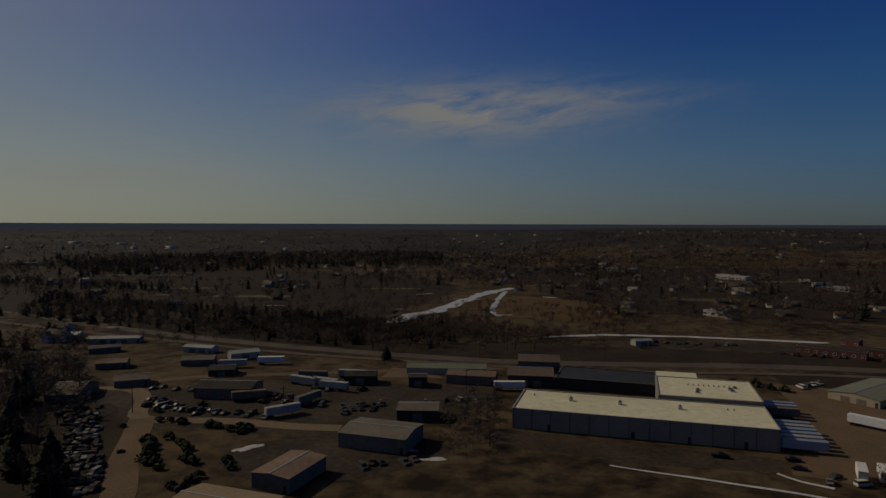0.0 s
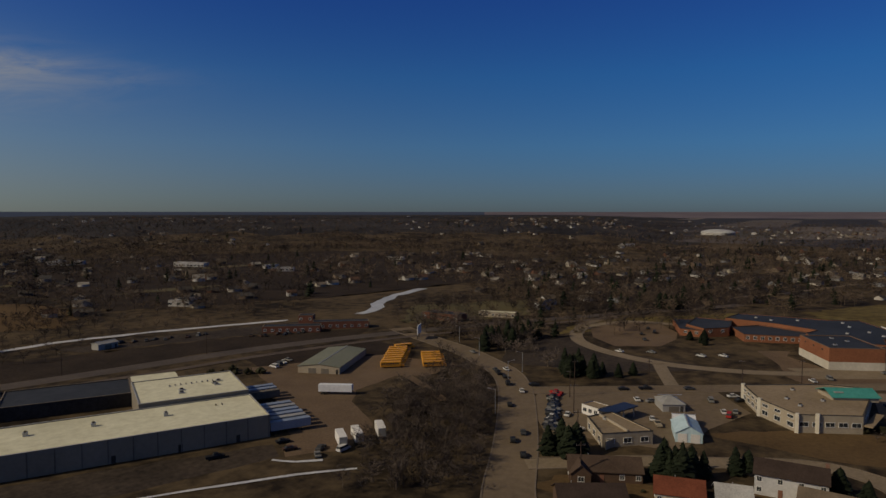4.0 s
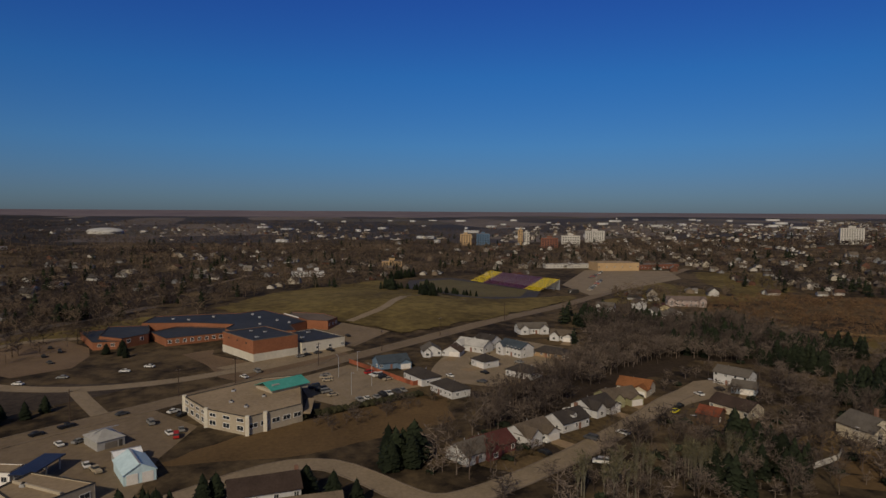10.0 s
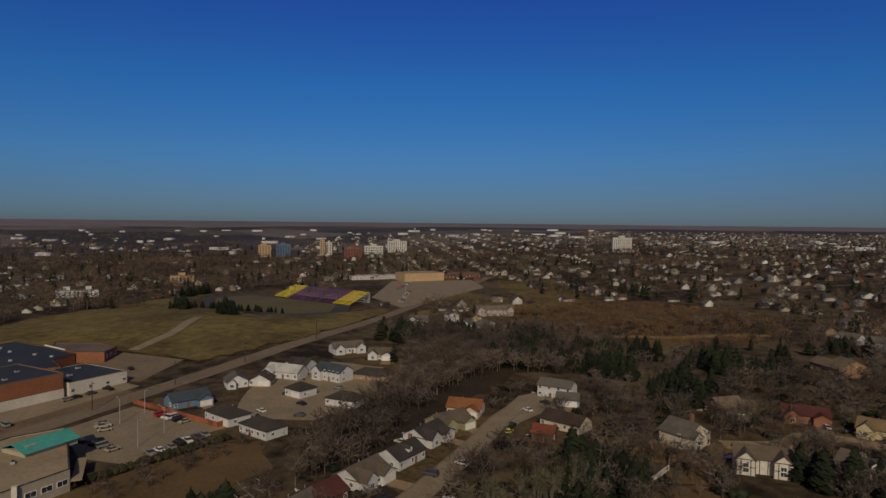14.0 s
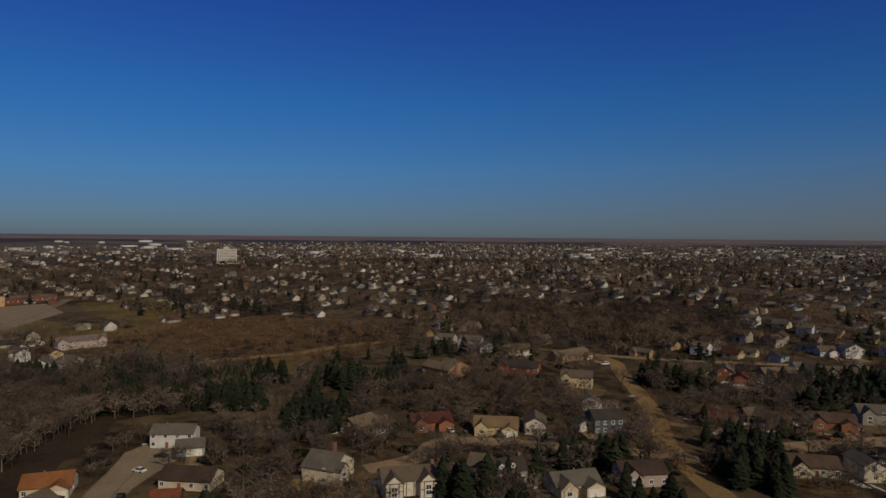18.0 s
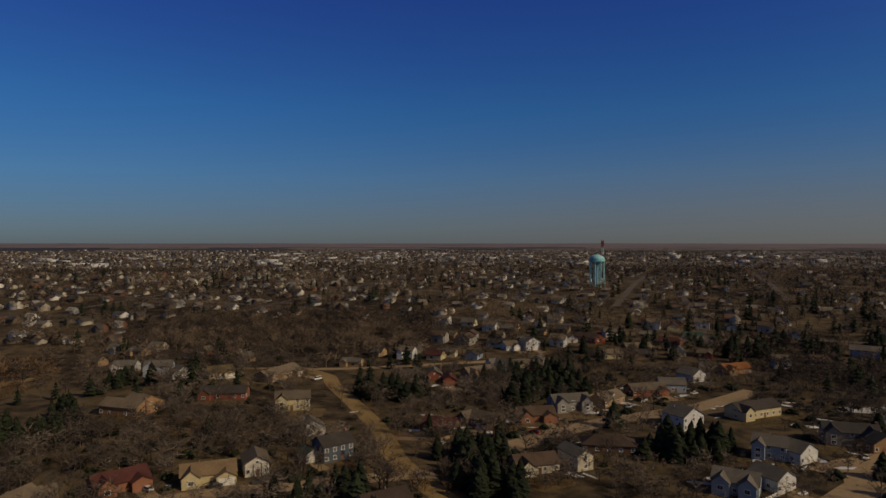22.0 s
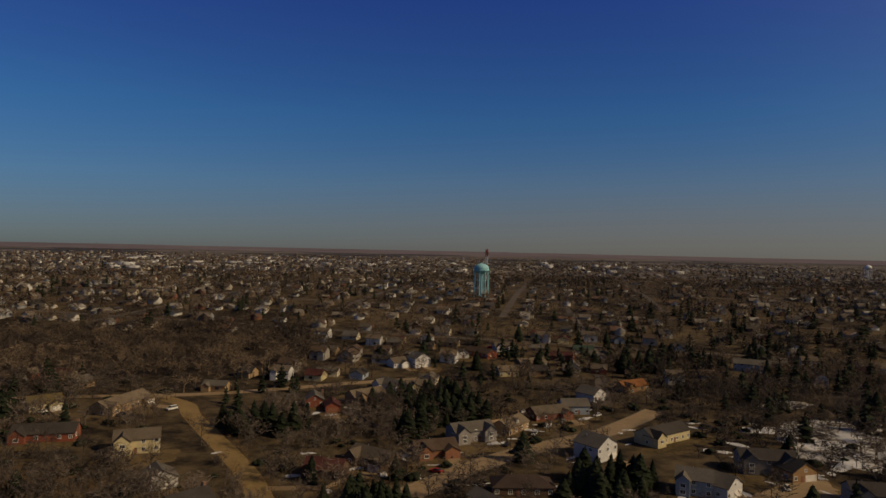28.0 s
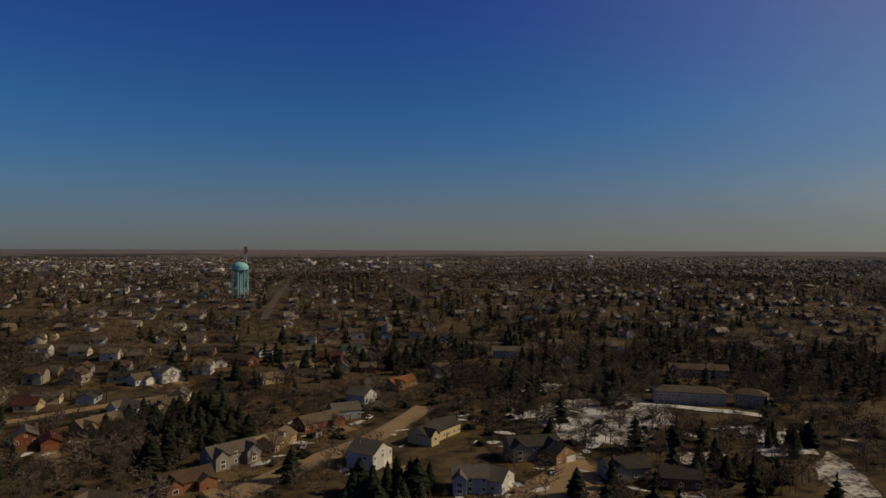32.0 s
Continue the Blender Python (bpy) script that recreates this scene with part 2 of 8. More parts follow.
material("garden_grass", (0.046, 0.033, 0.017), (0.138, 0.097, 0.046), 0.95, 0.5, 0.06, bump=0.5, spec=0.1, contrast=1.4)
material("garden_straw", (0.075, 0.051, 0.026), (0.165, 0.115, 0.058), 0.95, 0.6, 0.07, bump=0.5, spec=0.1, contrast=1.3)
material("far_woodland", (0.020, 0.019, 0.019), (0.058, 0.050, 0.044), 0.95, 0.02, 0.003, bump=0, spec=0.1, contrast=1.6)
# dark dirt of yards and verges; under woods its tone paints tree shade
material("dark_soil_shade", (0.018, 0.0135, 0.010), (0.058, 0.042, 0.029), 0.95, 0.6, 0.05, bump=0.5, spec=0.1)
material("yard_dirt", (0.026, 0.020, 0.015), (0.076, 0.058, 0.043), 0.95, 0.5, 0.04, bump=0.4, spec=0.15, contrast=1.4)
material("patchy_snow", (0.05, 0.035, 0.025), (0.52, 0.50, 0.48), 0.85, 0.45, 0.07, bump=0.4, contrast=2.6)
material("tan_paving", (0.20, 0.14, 0.078), (0.31, 0.22, 0.13), 0.92, 0.6, 0.06, bump=0.15)
# roofs
for _n, _c in {"brown": (0.115, 0.078, 0.056), "darkbrown": (0.075, 0.052, 0.042), "rust": (0.24, 0.075, 0.04), "tan": (0.215, 0.165, 0.115),
               "grey": (0.165, 0.145, 0.122), "maroon": (0.115, 0.042, 0.036), "greybrown": (0.160, 0.126, 0.093), "dark": (0.070, 0.060, 0.054),
               "orange": (0.30, 0.125, 0.05), "tanroof": (0.255, 0.175, 0.10), "greenroof": (0.055, 0.085, 0.065), "olive": (0.155, 0.115, 0.05),
               "slate": (0.075, 0.066, 0.060), "blueroof": (0.075, 0.095, 0.115), "white": (0.6, 0.58, 0.54), "pinkgreyroof": (0.21, 0.16, 0.14)}.items():
    material("roof_" + _n, tuple(0.48 * v for v in _c), tuple(0.92 * v for v in _c), 0.92, 2.5, 0.18, bump=0.35, bands=("Z", 0.16), spec=0.15)
# house walls
for _n, _c in {"brownwood": (0.135, 0.085, 0.055), "cream": (0.66, 0.58, 0.43), "white": (0.66, 0.65, 0.63), "maroonwall": (0.16, 0.045, 0.045),
               "olive": (0.36, 0.34, 0.19), "bluegrey": (0.34, 0.39, 0.44), "brick": (0.31, 0.14, 0.075), "wood": (0.36, 0.215, 0.105),
               "yellow": (0.62, 0.52, 0.30), "tudor": (0.74, 0.68, 0.56), "slate": (0.105, 0.125, 0.15), "tanbrick": (0.40, 0.27, 0.15),
               "redbrick": (0.29, 0.085, 0.05), "greywall": (0.33, 0.30, 0.27), "pinkgrey": (0.46, 0.37, 0.33), "stone": (0.26, 0.23, 0.20),
               "blue": (0.17, 0.25, 0.34)}.items():
    material("wall_" + _n, tuple(0.66 * v for v in _c), tuple(0.92 * v for v in _c), 0.85, 1.5, 0.35, bump=0.3, bands=("Z", 0.2), spec=0.25)
material("trim_white", (0.66, 0.64, 0.60), (0.82, 0.80, 0.76), 0.7, 3, 0.4, bump=0.05)
material("timber_dark", (0.035, 0.022, 0.016), (0.075, 0.05, 0.036), 0.85, 3, 0.5)
material("window_glass", (0.02, 0.025, 0.03), (0.045, 0.05, 0.055), 0.24, 1, 0.2, bump=0, spec=0.6)
material("car_glass", (0.015, 0.017, 0.02), (0.04, 0.043, 0.046), 0.5, 1, 0.2, bump=0, spec=0.35)
material("door_paint", (0.17, 0.08, 0.05), (0.25, 0.12, 0.08), 0.7, 4, 0.4)
material("garage_white", (0.58, 0.55, 0.50), (0.76, 0.73, 0.68), 0.75, 3, 0.4, bump=0.3, bands=("Z", 0.5))
material("garage_brown", (0.20, 0.085, 0.05), (0.30, 0.13, 0.075), 0.75, 3, 0.4, bump=0.3, bands=("Z", 0.5))
material("chimney_brick", (0.15, 0.08, 0.055), (0.27, 0.15, 0.10), 0.9, 5, 0.5, bump=0.4, bands=("Z", 0.08))
# large buildings
material("membrane_roof", (0.56, 0.53, 0.36), (0.82, 0.79, 0.58), 0.85, 0.35, 0.03, bump=0.1)
material("ribbed_wall", (0.23, 0.20, 0.155), (0.31, 0.27, 0.21), 0.6, 0.8, 0.06, bump=0.5, bands=("X", 0.3), metal=0.1)
material("green_metal_roof", (0.17, 0.175, 0.11), (0.25, 0.25, 0.17), 0.55, 0.8, 0.05, bump=0.4, bands=("X", 0.6))
material("rust_metal", (0.14, 0.09, 0.06), (0.27, 0.18, 0.12), 0.7, 0.8, 0.1, bump=0.3, bands=("X", 0.5))
material("grey_metal", (0.125, 0.108, 0.088), (0.22, 0.195, 0.16), 0.85, 0.7, 0.06, bump=0.3, bands=("X", 0.5), spec=0.1)
material("pale_metal", (0.30, 0.29, 0.265), (0.44, 0.43, 0.40), 0.55, 0.7, 0.08, bump=0.3, bands=("X", 0.5), metal=0.1)
material("dark_metal", (0.03, 0.028, 0.025), (0.075, 0.068, 0.06), 0.85, 1, 0.1, spec=0.1)
material("galvanized", (0.34, 0.34, 0.34), (0.5, 0.5, 0.5), 0.5, 2, 0.3, metal=0.5)
material("school_brick", (0.19, 0.074, 0.036), (0.31, 0.124, 0.060), 0.9, 1.2, 0.06, bump=0.3, bands=("Z", 0.3))
material("school_base", (0.50, 0.46, 0.37), (0.66, 0.61, 0.50), 0.9, 1.0, 0.1, bump=0.2, bands=("Z", 0.4))
material("tar_roof", (0.018, 0.022, 0.030), (0.045, 0.05, 0.06), 0.8, 0.3, 0.03, bump=0.1)
material("gravel_roof", (0.22, 0.165, 0.10), (0.34, 0.26, 0.165), 0.95, 0.8, 0.05, bump=0.2)
material("brown_roof", (0.09, 0.068, 0.05), (0.17, 0.13, 0.10), 0.9, 0.6, 0.05, bump=0.3, bands=("Y", 0.5))
material("stucco", (0.32, 0.27, 0.195), (0.45, 0.385, 0.285), 0.9, 1.5, 0.12, bump=0.2)
material("teal_metal", (0.045, 0.24, 0.20), (0.085, 0.34, 0.29), 0.5, 0.8, 0.1, bump=0.4, bands=("X", 0.45))
material("pale_blue_metal", (0.40, 0.54, 0.58), (0.56, 0.70, 0.74), 0.6, 0.8, 0.1, bump=0.3, bands=("X", 0.4))
material("white_metal", (0.64, 0.65, 0.66), (0.82, 0.83, 0.84), 0.5, 0.8, 0.1, bump=0.3, bands=("X", 0.4))
material("canopy_blue", (0.015, 0.018, 0.03), (0.035, 0.04, 0.06), 0.4, 0.8, 0.1)
material("tower_teal", (0.17, 0.40, 0.44), (0.30, 0.58, 0.62), 0.5, 0.4, 0.06, bump=0.05)
material("mast_red", (0.15, 0.045, 0.035), (0.22, 0.07, 0.05), 0.6)
material("tank_white", (0.6, 0.6, 0.58), (0.76, 0.76, 0.74), 0.5, 0.4, 0.06)
material("fence_red", (0.20, 0.06, 0.03), (0.34, 0.11, 0.055), 0.9, 1.5, 0.2, island="object")
material("fence_wood", (0.22, 0.15, 0.09), (0.38, 0.27, 0.17), 0.9, 1.5, 0.2)
material("fence_white", (0.52, 0.49, 0.43), (0.70, 0.67, 0.60), 0.8, 1.5, 0.2)
material("bench_yellow", (0.74, 0.56, 0.015), (0.90, 0.72, 0.03), 0.6, 0.8, 0.1)
material("bench_purple", (0.10, 0.035, 0.09), (0.17, 0.06, 0.15), 0.6, 0.8, 0.1)
# vehicles
for _n, _c in {"white": (0.62, 0.61, 0.58), "silver": (0.22, 0.215, 0.20), "black": (0.018, 0.018, 0.02), "red": (0.38, 0.03, 0.025),
               "blue": (0.02, 0.028, 0.05), "tan": (0.36, 0.30, 0.21), "grey": (0.07, 0.07, 0.072), "rusty": (0.075, 0.042, 0.028), "yellow": (0.70, 0.62, 0.03)}.items():
    material("paint_" + _n, tuple(0.85 * v for v in _c), tuple(1.1 * v for v in _c), 0.62, 4, 0.6, bump=0, spec=0.18)
material("bus_yellow", (0.62, 0.27, 0.02), (0.82, 0.38, 0.04), 0.45, 2, 0.3, bump=0)
material("trailer_blue", (0.20, 0.24, 0.31), (0.30, 0.35, 0.43), 0.45, 1.5, 0.2, bump=0.1)
material("rubber", (0.012, 0.012, 0.012), (0.03, 0.03, 0.03), 0.9)
# plants
material("bark", (0.055, 0.040, 0.032), (0.13, 0.098, 0.076), 0.95, 6, 0.5, spec=0.1)
material("pale_bark", (0.095, 0.088, 0.064), (0.18, 0.165, 0.12), 0.95, 6, 0.5, spec=0.1)
material("twigs", (0.052, 0.043, 0.037), (0.140, 0.110, 0.088), 0.95, 0.5, 0.04, bump=0, island="object", spec=0.1)
material("far_twigs", (0.042, 0.034, 0.031), (0.180, 0.141, 0.112), 0.95, 0.055, 0.009, bump=0, island="island", spec=0.1, contrast=1.9)
material("grey_twigs", (0.034, 0.028, 0.027), (0.185, 0.136, 0.094), 0.95, 0.05, 0.007, bump=0, island="island", spec=0.1, contrast=1.9)
material("brush_twigs", (0.100, 0.060, 0.034), (0.235, 0.145, 0.075), 0.95, 0.3, 0.03, bump=0, island="island", spec=0.1)
material("poplar_twigs", (0.085, 0.078, 0.042), (0.17, 0.15, 0.085), 0.95, 0.5, 0.04, bump=0, island="object", spec=0.1)
material("needles", (0.007, 0.011, 0.006), (0.024, 0.031, 0.015), 0.9, 1.2, 0.1, bump=0, island="object", spec=0.15)
material("far_needles", (0.008, 0.012, 0.007), (0.027, 0.034, 0.017), 0.9, 0.3, 0.02, bump=0, island="island", spec=0.15)
material("shrub_leaf", (0.018, 0.019, 0.010), (0.048, 0.045, 0.022), 0.9, 1.5, 0.1, bump=0, island="object", spec=0.15)
# skyline rise: aerial haze is painted in as a faint emission
material("plain_haze_glow", (0.07, 0.055, 0.05), (0.13, 0.105, 0.09), 1.0, 0.006, 0.0012, bump=0, spec=0.0)
material("woods_haze_glow", (0.018, 0.019, 0.022), (0.04, 0.038, 0.04), 1.0, 0.006, 0.0012, bump=0, spec=0.0)
for _n, _c in (("plain_haze_glow", (0.060, 0.052, 0.072, 1)), ("woods_haze_glow", (0.040, 0.052, 0.084, 1))):
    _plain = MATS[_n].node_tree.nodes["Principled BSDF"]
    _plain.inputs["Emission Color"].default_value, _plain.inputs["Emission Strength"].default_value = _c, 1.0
# far town
palette("far_walls", [(0.72, 0.70, 0.65), (0.42, 0.37, 0.30), (0.60, 0.55, 0.48), (0.18, 0.13, 0.09), (0.62, 0.60, 0.55), (0.26, 0.20, 0.14), (0.18, 0.085, 0.055), (0.30, 0.31, 0.32), (0.14, 0.115, 0.10), (0.50, 0.45, 0.36)])
palette("far_roofs", [(0.10, 0.082, 0.065), (0.14, 0.11, 0.08), (0.065, 0.056, 0.048), (0.19, 0.155, 0.12), (0.13, 0.072, 0.048), (0.085, 0.078, 0.072), (0.34, 0.31, 0.265), (0.24, 0.205, 0.165), (0.075, 0.066, 0.06)])
material("far_concrete", (0.42, 0.40, 0.36), (0.57, 0.54, 0.49), 0.9, 0.3, 0.03, bump=0)
material("far_white_roof", (0.30, 0.30, 0.295), (0.56, 0.55, 0.53), 0.7, 0.1, 0.02, bump=0)
material("far_tan_wall", (0.36, 0.24, 0.12), (0.50, 0.35, 0.19), 0.9, 0.3, 0.03, bump=0)
material("far_brick", (0.125, 0.050, 0.034), (0.21, 0.085, 0.052), 0.9, 0.3, 0.03, bump=0)
material("far_dark_roof", (0.10, 0.085, 0.08), (0.2, 0.17, 0.15), 0.9, 0.3, 0.03, bump=0)
material("far_blue_glass", (0.06, 0.10, 0.16), (0.1, 0.16, 0.24), 0.3, 0.3, 0.03, bump=0)

# ---- builders ----
RNG = random.Random(7)


def smooth(a, b, v):
    u = np.clip((v - a) / (b - a), 0, 1)
    return u * u * (3 - 2 * u)


def lie(x, y):
    """The height of the land."""
    b = 24 * smooth(280, 900, -y) + 4 * np.exp(-((x - 235) ** 2 + (y + 290) ** 2) / 7200) + 7 * np.exp(-((x - 500) ** 2 + (y - 40) ** 2) / 7200)
    r, az = np.hypot(x, y), np.degrees(np.arctan2(-np.asarray(x, float), np.asarray(y, float)))
    b = b + 34 * smooth(1050, 1900, r) * smooth(-4, -20, az) * (1 - smooth(-56, -66, az))
    u = np.clip((r - 1300) / 3500, 0, 1)
    return b + (73.5 - b) * u ** 1.5


def mesh_of(name, verts, faces, mat):
    me = bpy.data.meshes.new(name)
    me.from_pydata(verts, [], faces)
    me.materials.append(MATS[mat])
    me.update()
    return me


def part(name, bm, mat, parent, label="", at=None):
    """Links a bmesh (or a ready mesh) as one mesh object under a thing or a part."""
    if isinstance(bm, bpy.types.Mesh):
        me = bm
    else:
        me = bpy.data.meshes.new(name)
        bm.to_mesh(me)
        bm.free()
        me.materials.append(MATS[mat])
    ob = new(name, me)
    ob.parent = parent
    if at is not None:
        ob.matrix_basis = at
    return tagged(ob, label)


def thing(name, x, y, yaw, label, category, group="", z=None):
    ob = new(name)
    ob.matrix_basis = pose(x, y, float(lie(x, y)) if z is None else z, 0, 0, yaw)
    return tagged(ob, label, category, group)


def box(bm, x, y, z, sx, sy, sz, bevel=0.0):
    """A box with its centre at x, y and its base at z."""
    m = Matrix.Translation((x, y, z + sz / 2)) @ Matrix.Diagonal((sx, sy, sz, 1))
    g = bmesh.ops.create_cube(bm, size=1, matrix=m)["verts"]
    if bevel:
        edges = {e for v in g for e in v.link_edges}
        bmesh.ops.bevel(bm, geom=list(edges), offset=bevel, segments=1, affect="EDGES")
    return bm


def boxes(*rows):
    bm = bmesh.new()
    for r in rows:
        box(bm, *r)
    return bm


def tube(bm, a, b, ra, rb, n=6):
    """A tapered tube from a to b."""
    a, b = Vector(a), Vector(b)
    q = (b - a).to_track_quat("Z", "Y").to_matrix()
    rings = [[bm.verts.new(p + q @ Vector((r * math.cos(6.2832 * k / n), r * math.sin(6.2832 * k / n), 0))) for k in range(n)] for p, r in ((a, ra), (b, rb))]
    for k in range(n):
        bm.faces.new((rings[0][k], rings[0][(k + 1) % n], rings[1][(k + 1) % n], rings[1][k]))
    bm.faces.new(rings[0][::-1])
    bm.faces.new(rings[1])
    return bm


def strip(name, points, width, dz, mat, label="", thick=0.0, kind="structure", category="", wander=0.0):
    """A band along a line on the land."""
    pts = [Vector((*p, 0)) for p in points]
    fine = []
    for k in range(len(pts) - 1):
        p0, p1, p2, p3 = pts[max(k - 1, 0)], pts[k], pts[k + 1], pts[min(k + 2, len(pts) - 1)]
        n = max(2, int((p2 - p1).length / 5))
        for j in range(n):
            u = j / n
            fine.append(0.5 * ((2 * p1) + (p2 - p0) * u + (2 * p0 - 5 * p1 + 4 * p2 - p3) * u * u + (3 * p1 - p0 - 3 * p2 + p3) * u ** 3))
    fine.append(pts[-1])
    verts, faces = [], []
    for k, p in enumerate(fine):
        d = (fine[min(k + 1, len(fine) - 1)] - fine[max(k - 1, 0)]).normalized()
        s = Vector((-d.y, d.x, 0))
        for j, u in enumerate((-0.5, -0.25, 0, 0.25, 0.5)):
            uu = u * (1 + wander * noise.noise(Vector((k * 0.31, j * 3.7, 5.1))))
            q = p + s * width * uu
            verts.append((q.x, q.y, float(lie(q.x, q.y)) + dz))
    for k in range(len(fine) - 1):
        for j in range(4):
            a = k * 5 + j
            faces.append((a, a + 1, a + 6, a + 5))
    if thick:
        base = len(verts)
        verts += [(v[0], v[1], v[2] - thick) for v in verts]
        for k in range(len(fine) - 1):
            for j in (0, 4):
                a = k * 5 + j
                faces.append((a, a + 5, base + a + 5, base + a))
    ob = new(name, mesh_of(name, verts, faces, mat))
    return tagged(ob, label, category, "", kind)


def sheet(name, points, dz, mat, label="", kind="structure", rough=0.0):
    """A patch of ground cover with the given corners, laid on the land."""
    ring = []
    for k, p in enumerate(points):
        a, b = Vector(p), Vector(points[(k + 1) % len(points)])
        n = max(1, int((b - a).length / 6))
        for j in range(n):
            q = a.lerp(b, j / n)
            if rough:
                q += Vector((noise.noise(Vector((q.x * 0.13, q.y * 0.13, 1))), noise.noise(Vector((q.x * 0.13, q.y * 0.13, 9))))) * rough
            ring.append(q)
    bm = bmesh.new()
    f = bm.faces.new([bm.verts.new((q.x, q.y, 0)) for q in ring])
    bmesh.ops.triangulate(bm, faces=[f])
    if any(abs(float(lie(*p))) > 0.3 for p in points):
        for _ in range(2):
            bmesh.ops.subdivide_edges(bm, edges=[e for e in bm.edges if e.calc_length() > 9], cuts=1)
            bmesh.ops.triangulate(bm, faces=bm.faces)
    for v in bm.verts:
        v.co.z = float(lie(v.co.x, v.co.y)) + dz
    for fc in bm.faces:
        if fc.normal.z < 0:
            fc.normal_flip()
    me = bpy.data.meshes.new(name)
    bm.to_mesh(me)
    bm.free()
    me.materials.append(MATS[mat])
    return tagged(new(name, me), label, "", "", kind)


def snow_patch(x, y, yaw, rx, ry, seed, high=0.25):
    """An old drift with a ragged rim."""
    verts, faces, n = [], [], 26
    for ring, u in enumerate((0.0, 0.45, 0.8, 1.0)):
        for k in range(n):
            a = 6.2832 * k / n
            rag = 1 + (0.55 * noise.noise(Vector((math.cos(a) * 1.7, math.sin(a) * 1.7, seed * 3.1))) + 0.3 * noise.noise(Vector((math.cos(a) * 5, math.sin(a) * 5, seed))))
            c, s = math.cos(radians(yaw)), math.sin(radians(yaw))
            px, py = rx * u * rag * math.cos(a), ry * u * rag * math.sin(a)
            wx, wy = x + c * px - s * py, y + s * px + c * py
            verts.append((wx, wy, float(lie(wx, wy)) + 0.03 + high * (1 - u ** 2) * (0.7 + 0.5 * noise.noise(Vector((wx * 0.4, wy * 0.4, seed))))))
    for r in range(3):
        for k in range(n):
            faces.append((r * n + k, r * n + (k + 1) % n, (r + 1) * n + (k + 1) % n, (r + 1) * n + k))
    ob = new("snow_patch", mesh_of("snow_patch", verts, faces, "snow"))
    return tagged(ob, "old white snow drift melting on brown grass", "snow", "snow drifts", "stuff")


def joined(name, templates, rows, mat, label, category):
    """Many small forms joined into one mesh; rows: template, x, y, z, turn, width, height."""
    vs, fs, base = [], [], 0
    for t, x, y, z, turn, wide, high in rows:
        v, f = templates[int(t)]
        c, s = math.cos(turn) * wide, math.sin(turn) * wide
        vs.append(np.stack([x + v[:, 0] * c - v[:, 1] * s, y + v[:, 0] * s + v[:, 1] * c, z + v[:, 2] * high], 1))
        fs.append(f + base)
        base += len(v)
    v, f = np.concatenate(vs), np.concatenate(fs)
    me = bpy.data.meshes.new(name)
    k = f.shape[1]
    me.vertices.add(len(v))
    me.vertices.foreach_set("co", v.ravel())
    me.loops.add(f.size)
    me.loops.foreach_set("vertex_index", f.ravel().astype(np.int32))
    me.polygons.add(len(f))
    me.polygons.foreach_set("loop_start", np.arange(0, f.size, k, dtype=np.int32))
    me.update(calc_edges=True)
    me.validate()
    me.materials.append(MATS[mat])
    return tagged(new(name, me), label, category, "", "stuff")

# ---- the land ----
def land():
    """One sheet out to the skyline: fine near the middle, coarse far off."""
    def grades(lo, hi, step):
        near = list(np.arange(lo, hi + step, step))
        far, s, v = [], step, hi + step
        while v < 4900:
            s *= 1.16
            v += s
            far.append(min(v, 4900))
        farn, s, v = [], step, lo
        while v > -4900:
            s *= 1.16
            v -= s
            farn.append(max(v, -4900))
        return np.array(farn[::-1] + near + far)
    gx, gy = grades(-250, 650, 10.0), grades(-650, 450, 10.0)
    X, Y = np.meshgrid(gx, gy)
    Z = lie(X, Y)
    nx, ny = len(gx), len(gy)
    verts = np.stack([X.ravel(), Y.ravel(), Z.ravel()], 1)
    faces, slots = [], []
    for j in range(ny - 1):
        for i in range(nx - 1):
            if math.hypot(gx[i], gy[j]) > 4860:
                continue
            a = j * nx + i
            faces.append((a, a + 1, a + nx + 1, a + nx))
            north = -66 < math.degrees(math.atan2(-gx[i], gy[j])) < 100
            slots.append(0 if math.hypot(gx[i], gy[j]) < 1500 else (2 if north else 1))
    me = mesh_of("ground", verts.tolist(), faces, "dead_grass")
    me.materials.append(MATS["far_fields"])
    me.materials.append(MATS["far_woodland"])
    me.polygons.foreach_set("material_index", slots)
    me.polygons.foreach_set("use_smooth", [True] * len(faces))
    tagged(new("ground", me), "brown dormant grassland reaching to the flat skyline", "ground", "", "structure")


land()


def skyline():
    """The last low rise of the plain, all round, with haze put in as glow."""
    verts, faces, n = [], [], 240
    for k in range(n):
        a = 6.2832 * k / n
        c, q = math.cos(a), math.sin(a)
        top = 73.2 + 1.6 * noise.noise(Vector((c * 3, q * 3, 2.0))) + 0.8 * noise.noise(Vector((c * 14, q * 14, 5.0)))
        verts += [(c * 3600, q * 3600, float(lie(c * 3600, q * 3600)) - 1.5), (c * 4300, q * 4300, top)]
    for k in range(n):
        a, b = 2 * k, 2 * ((k + 1) % n)
        faces.append((a, b, b + 1, a + 1))
    me = mesh_of("backdrop", verts, faces, "plain_haze_glow")
    me.materials.append(MATS["woods_haze_glow"])
    # bluer haze glow to the north, grey-violet elsewhere
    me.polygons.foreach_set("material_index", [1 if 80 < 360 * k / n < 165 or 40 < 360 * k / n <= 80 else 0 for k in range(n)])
    tagged(new("backdrop", me), "far plain and woods with grey-violet and blue haze painted as glow", "backdrop", "", "structure")


skyline()


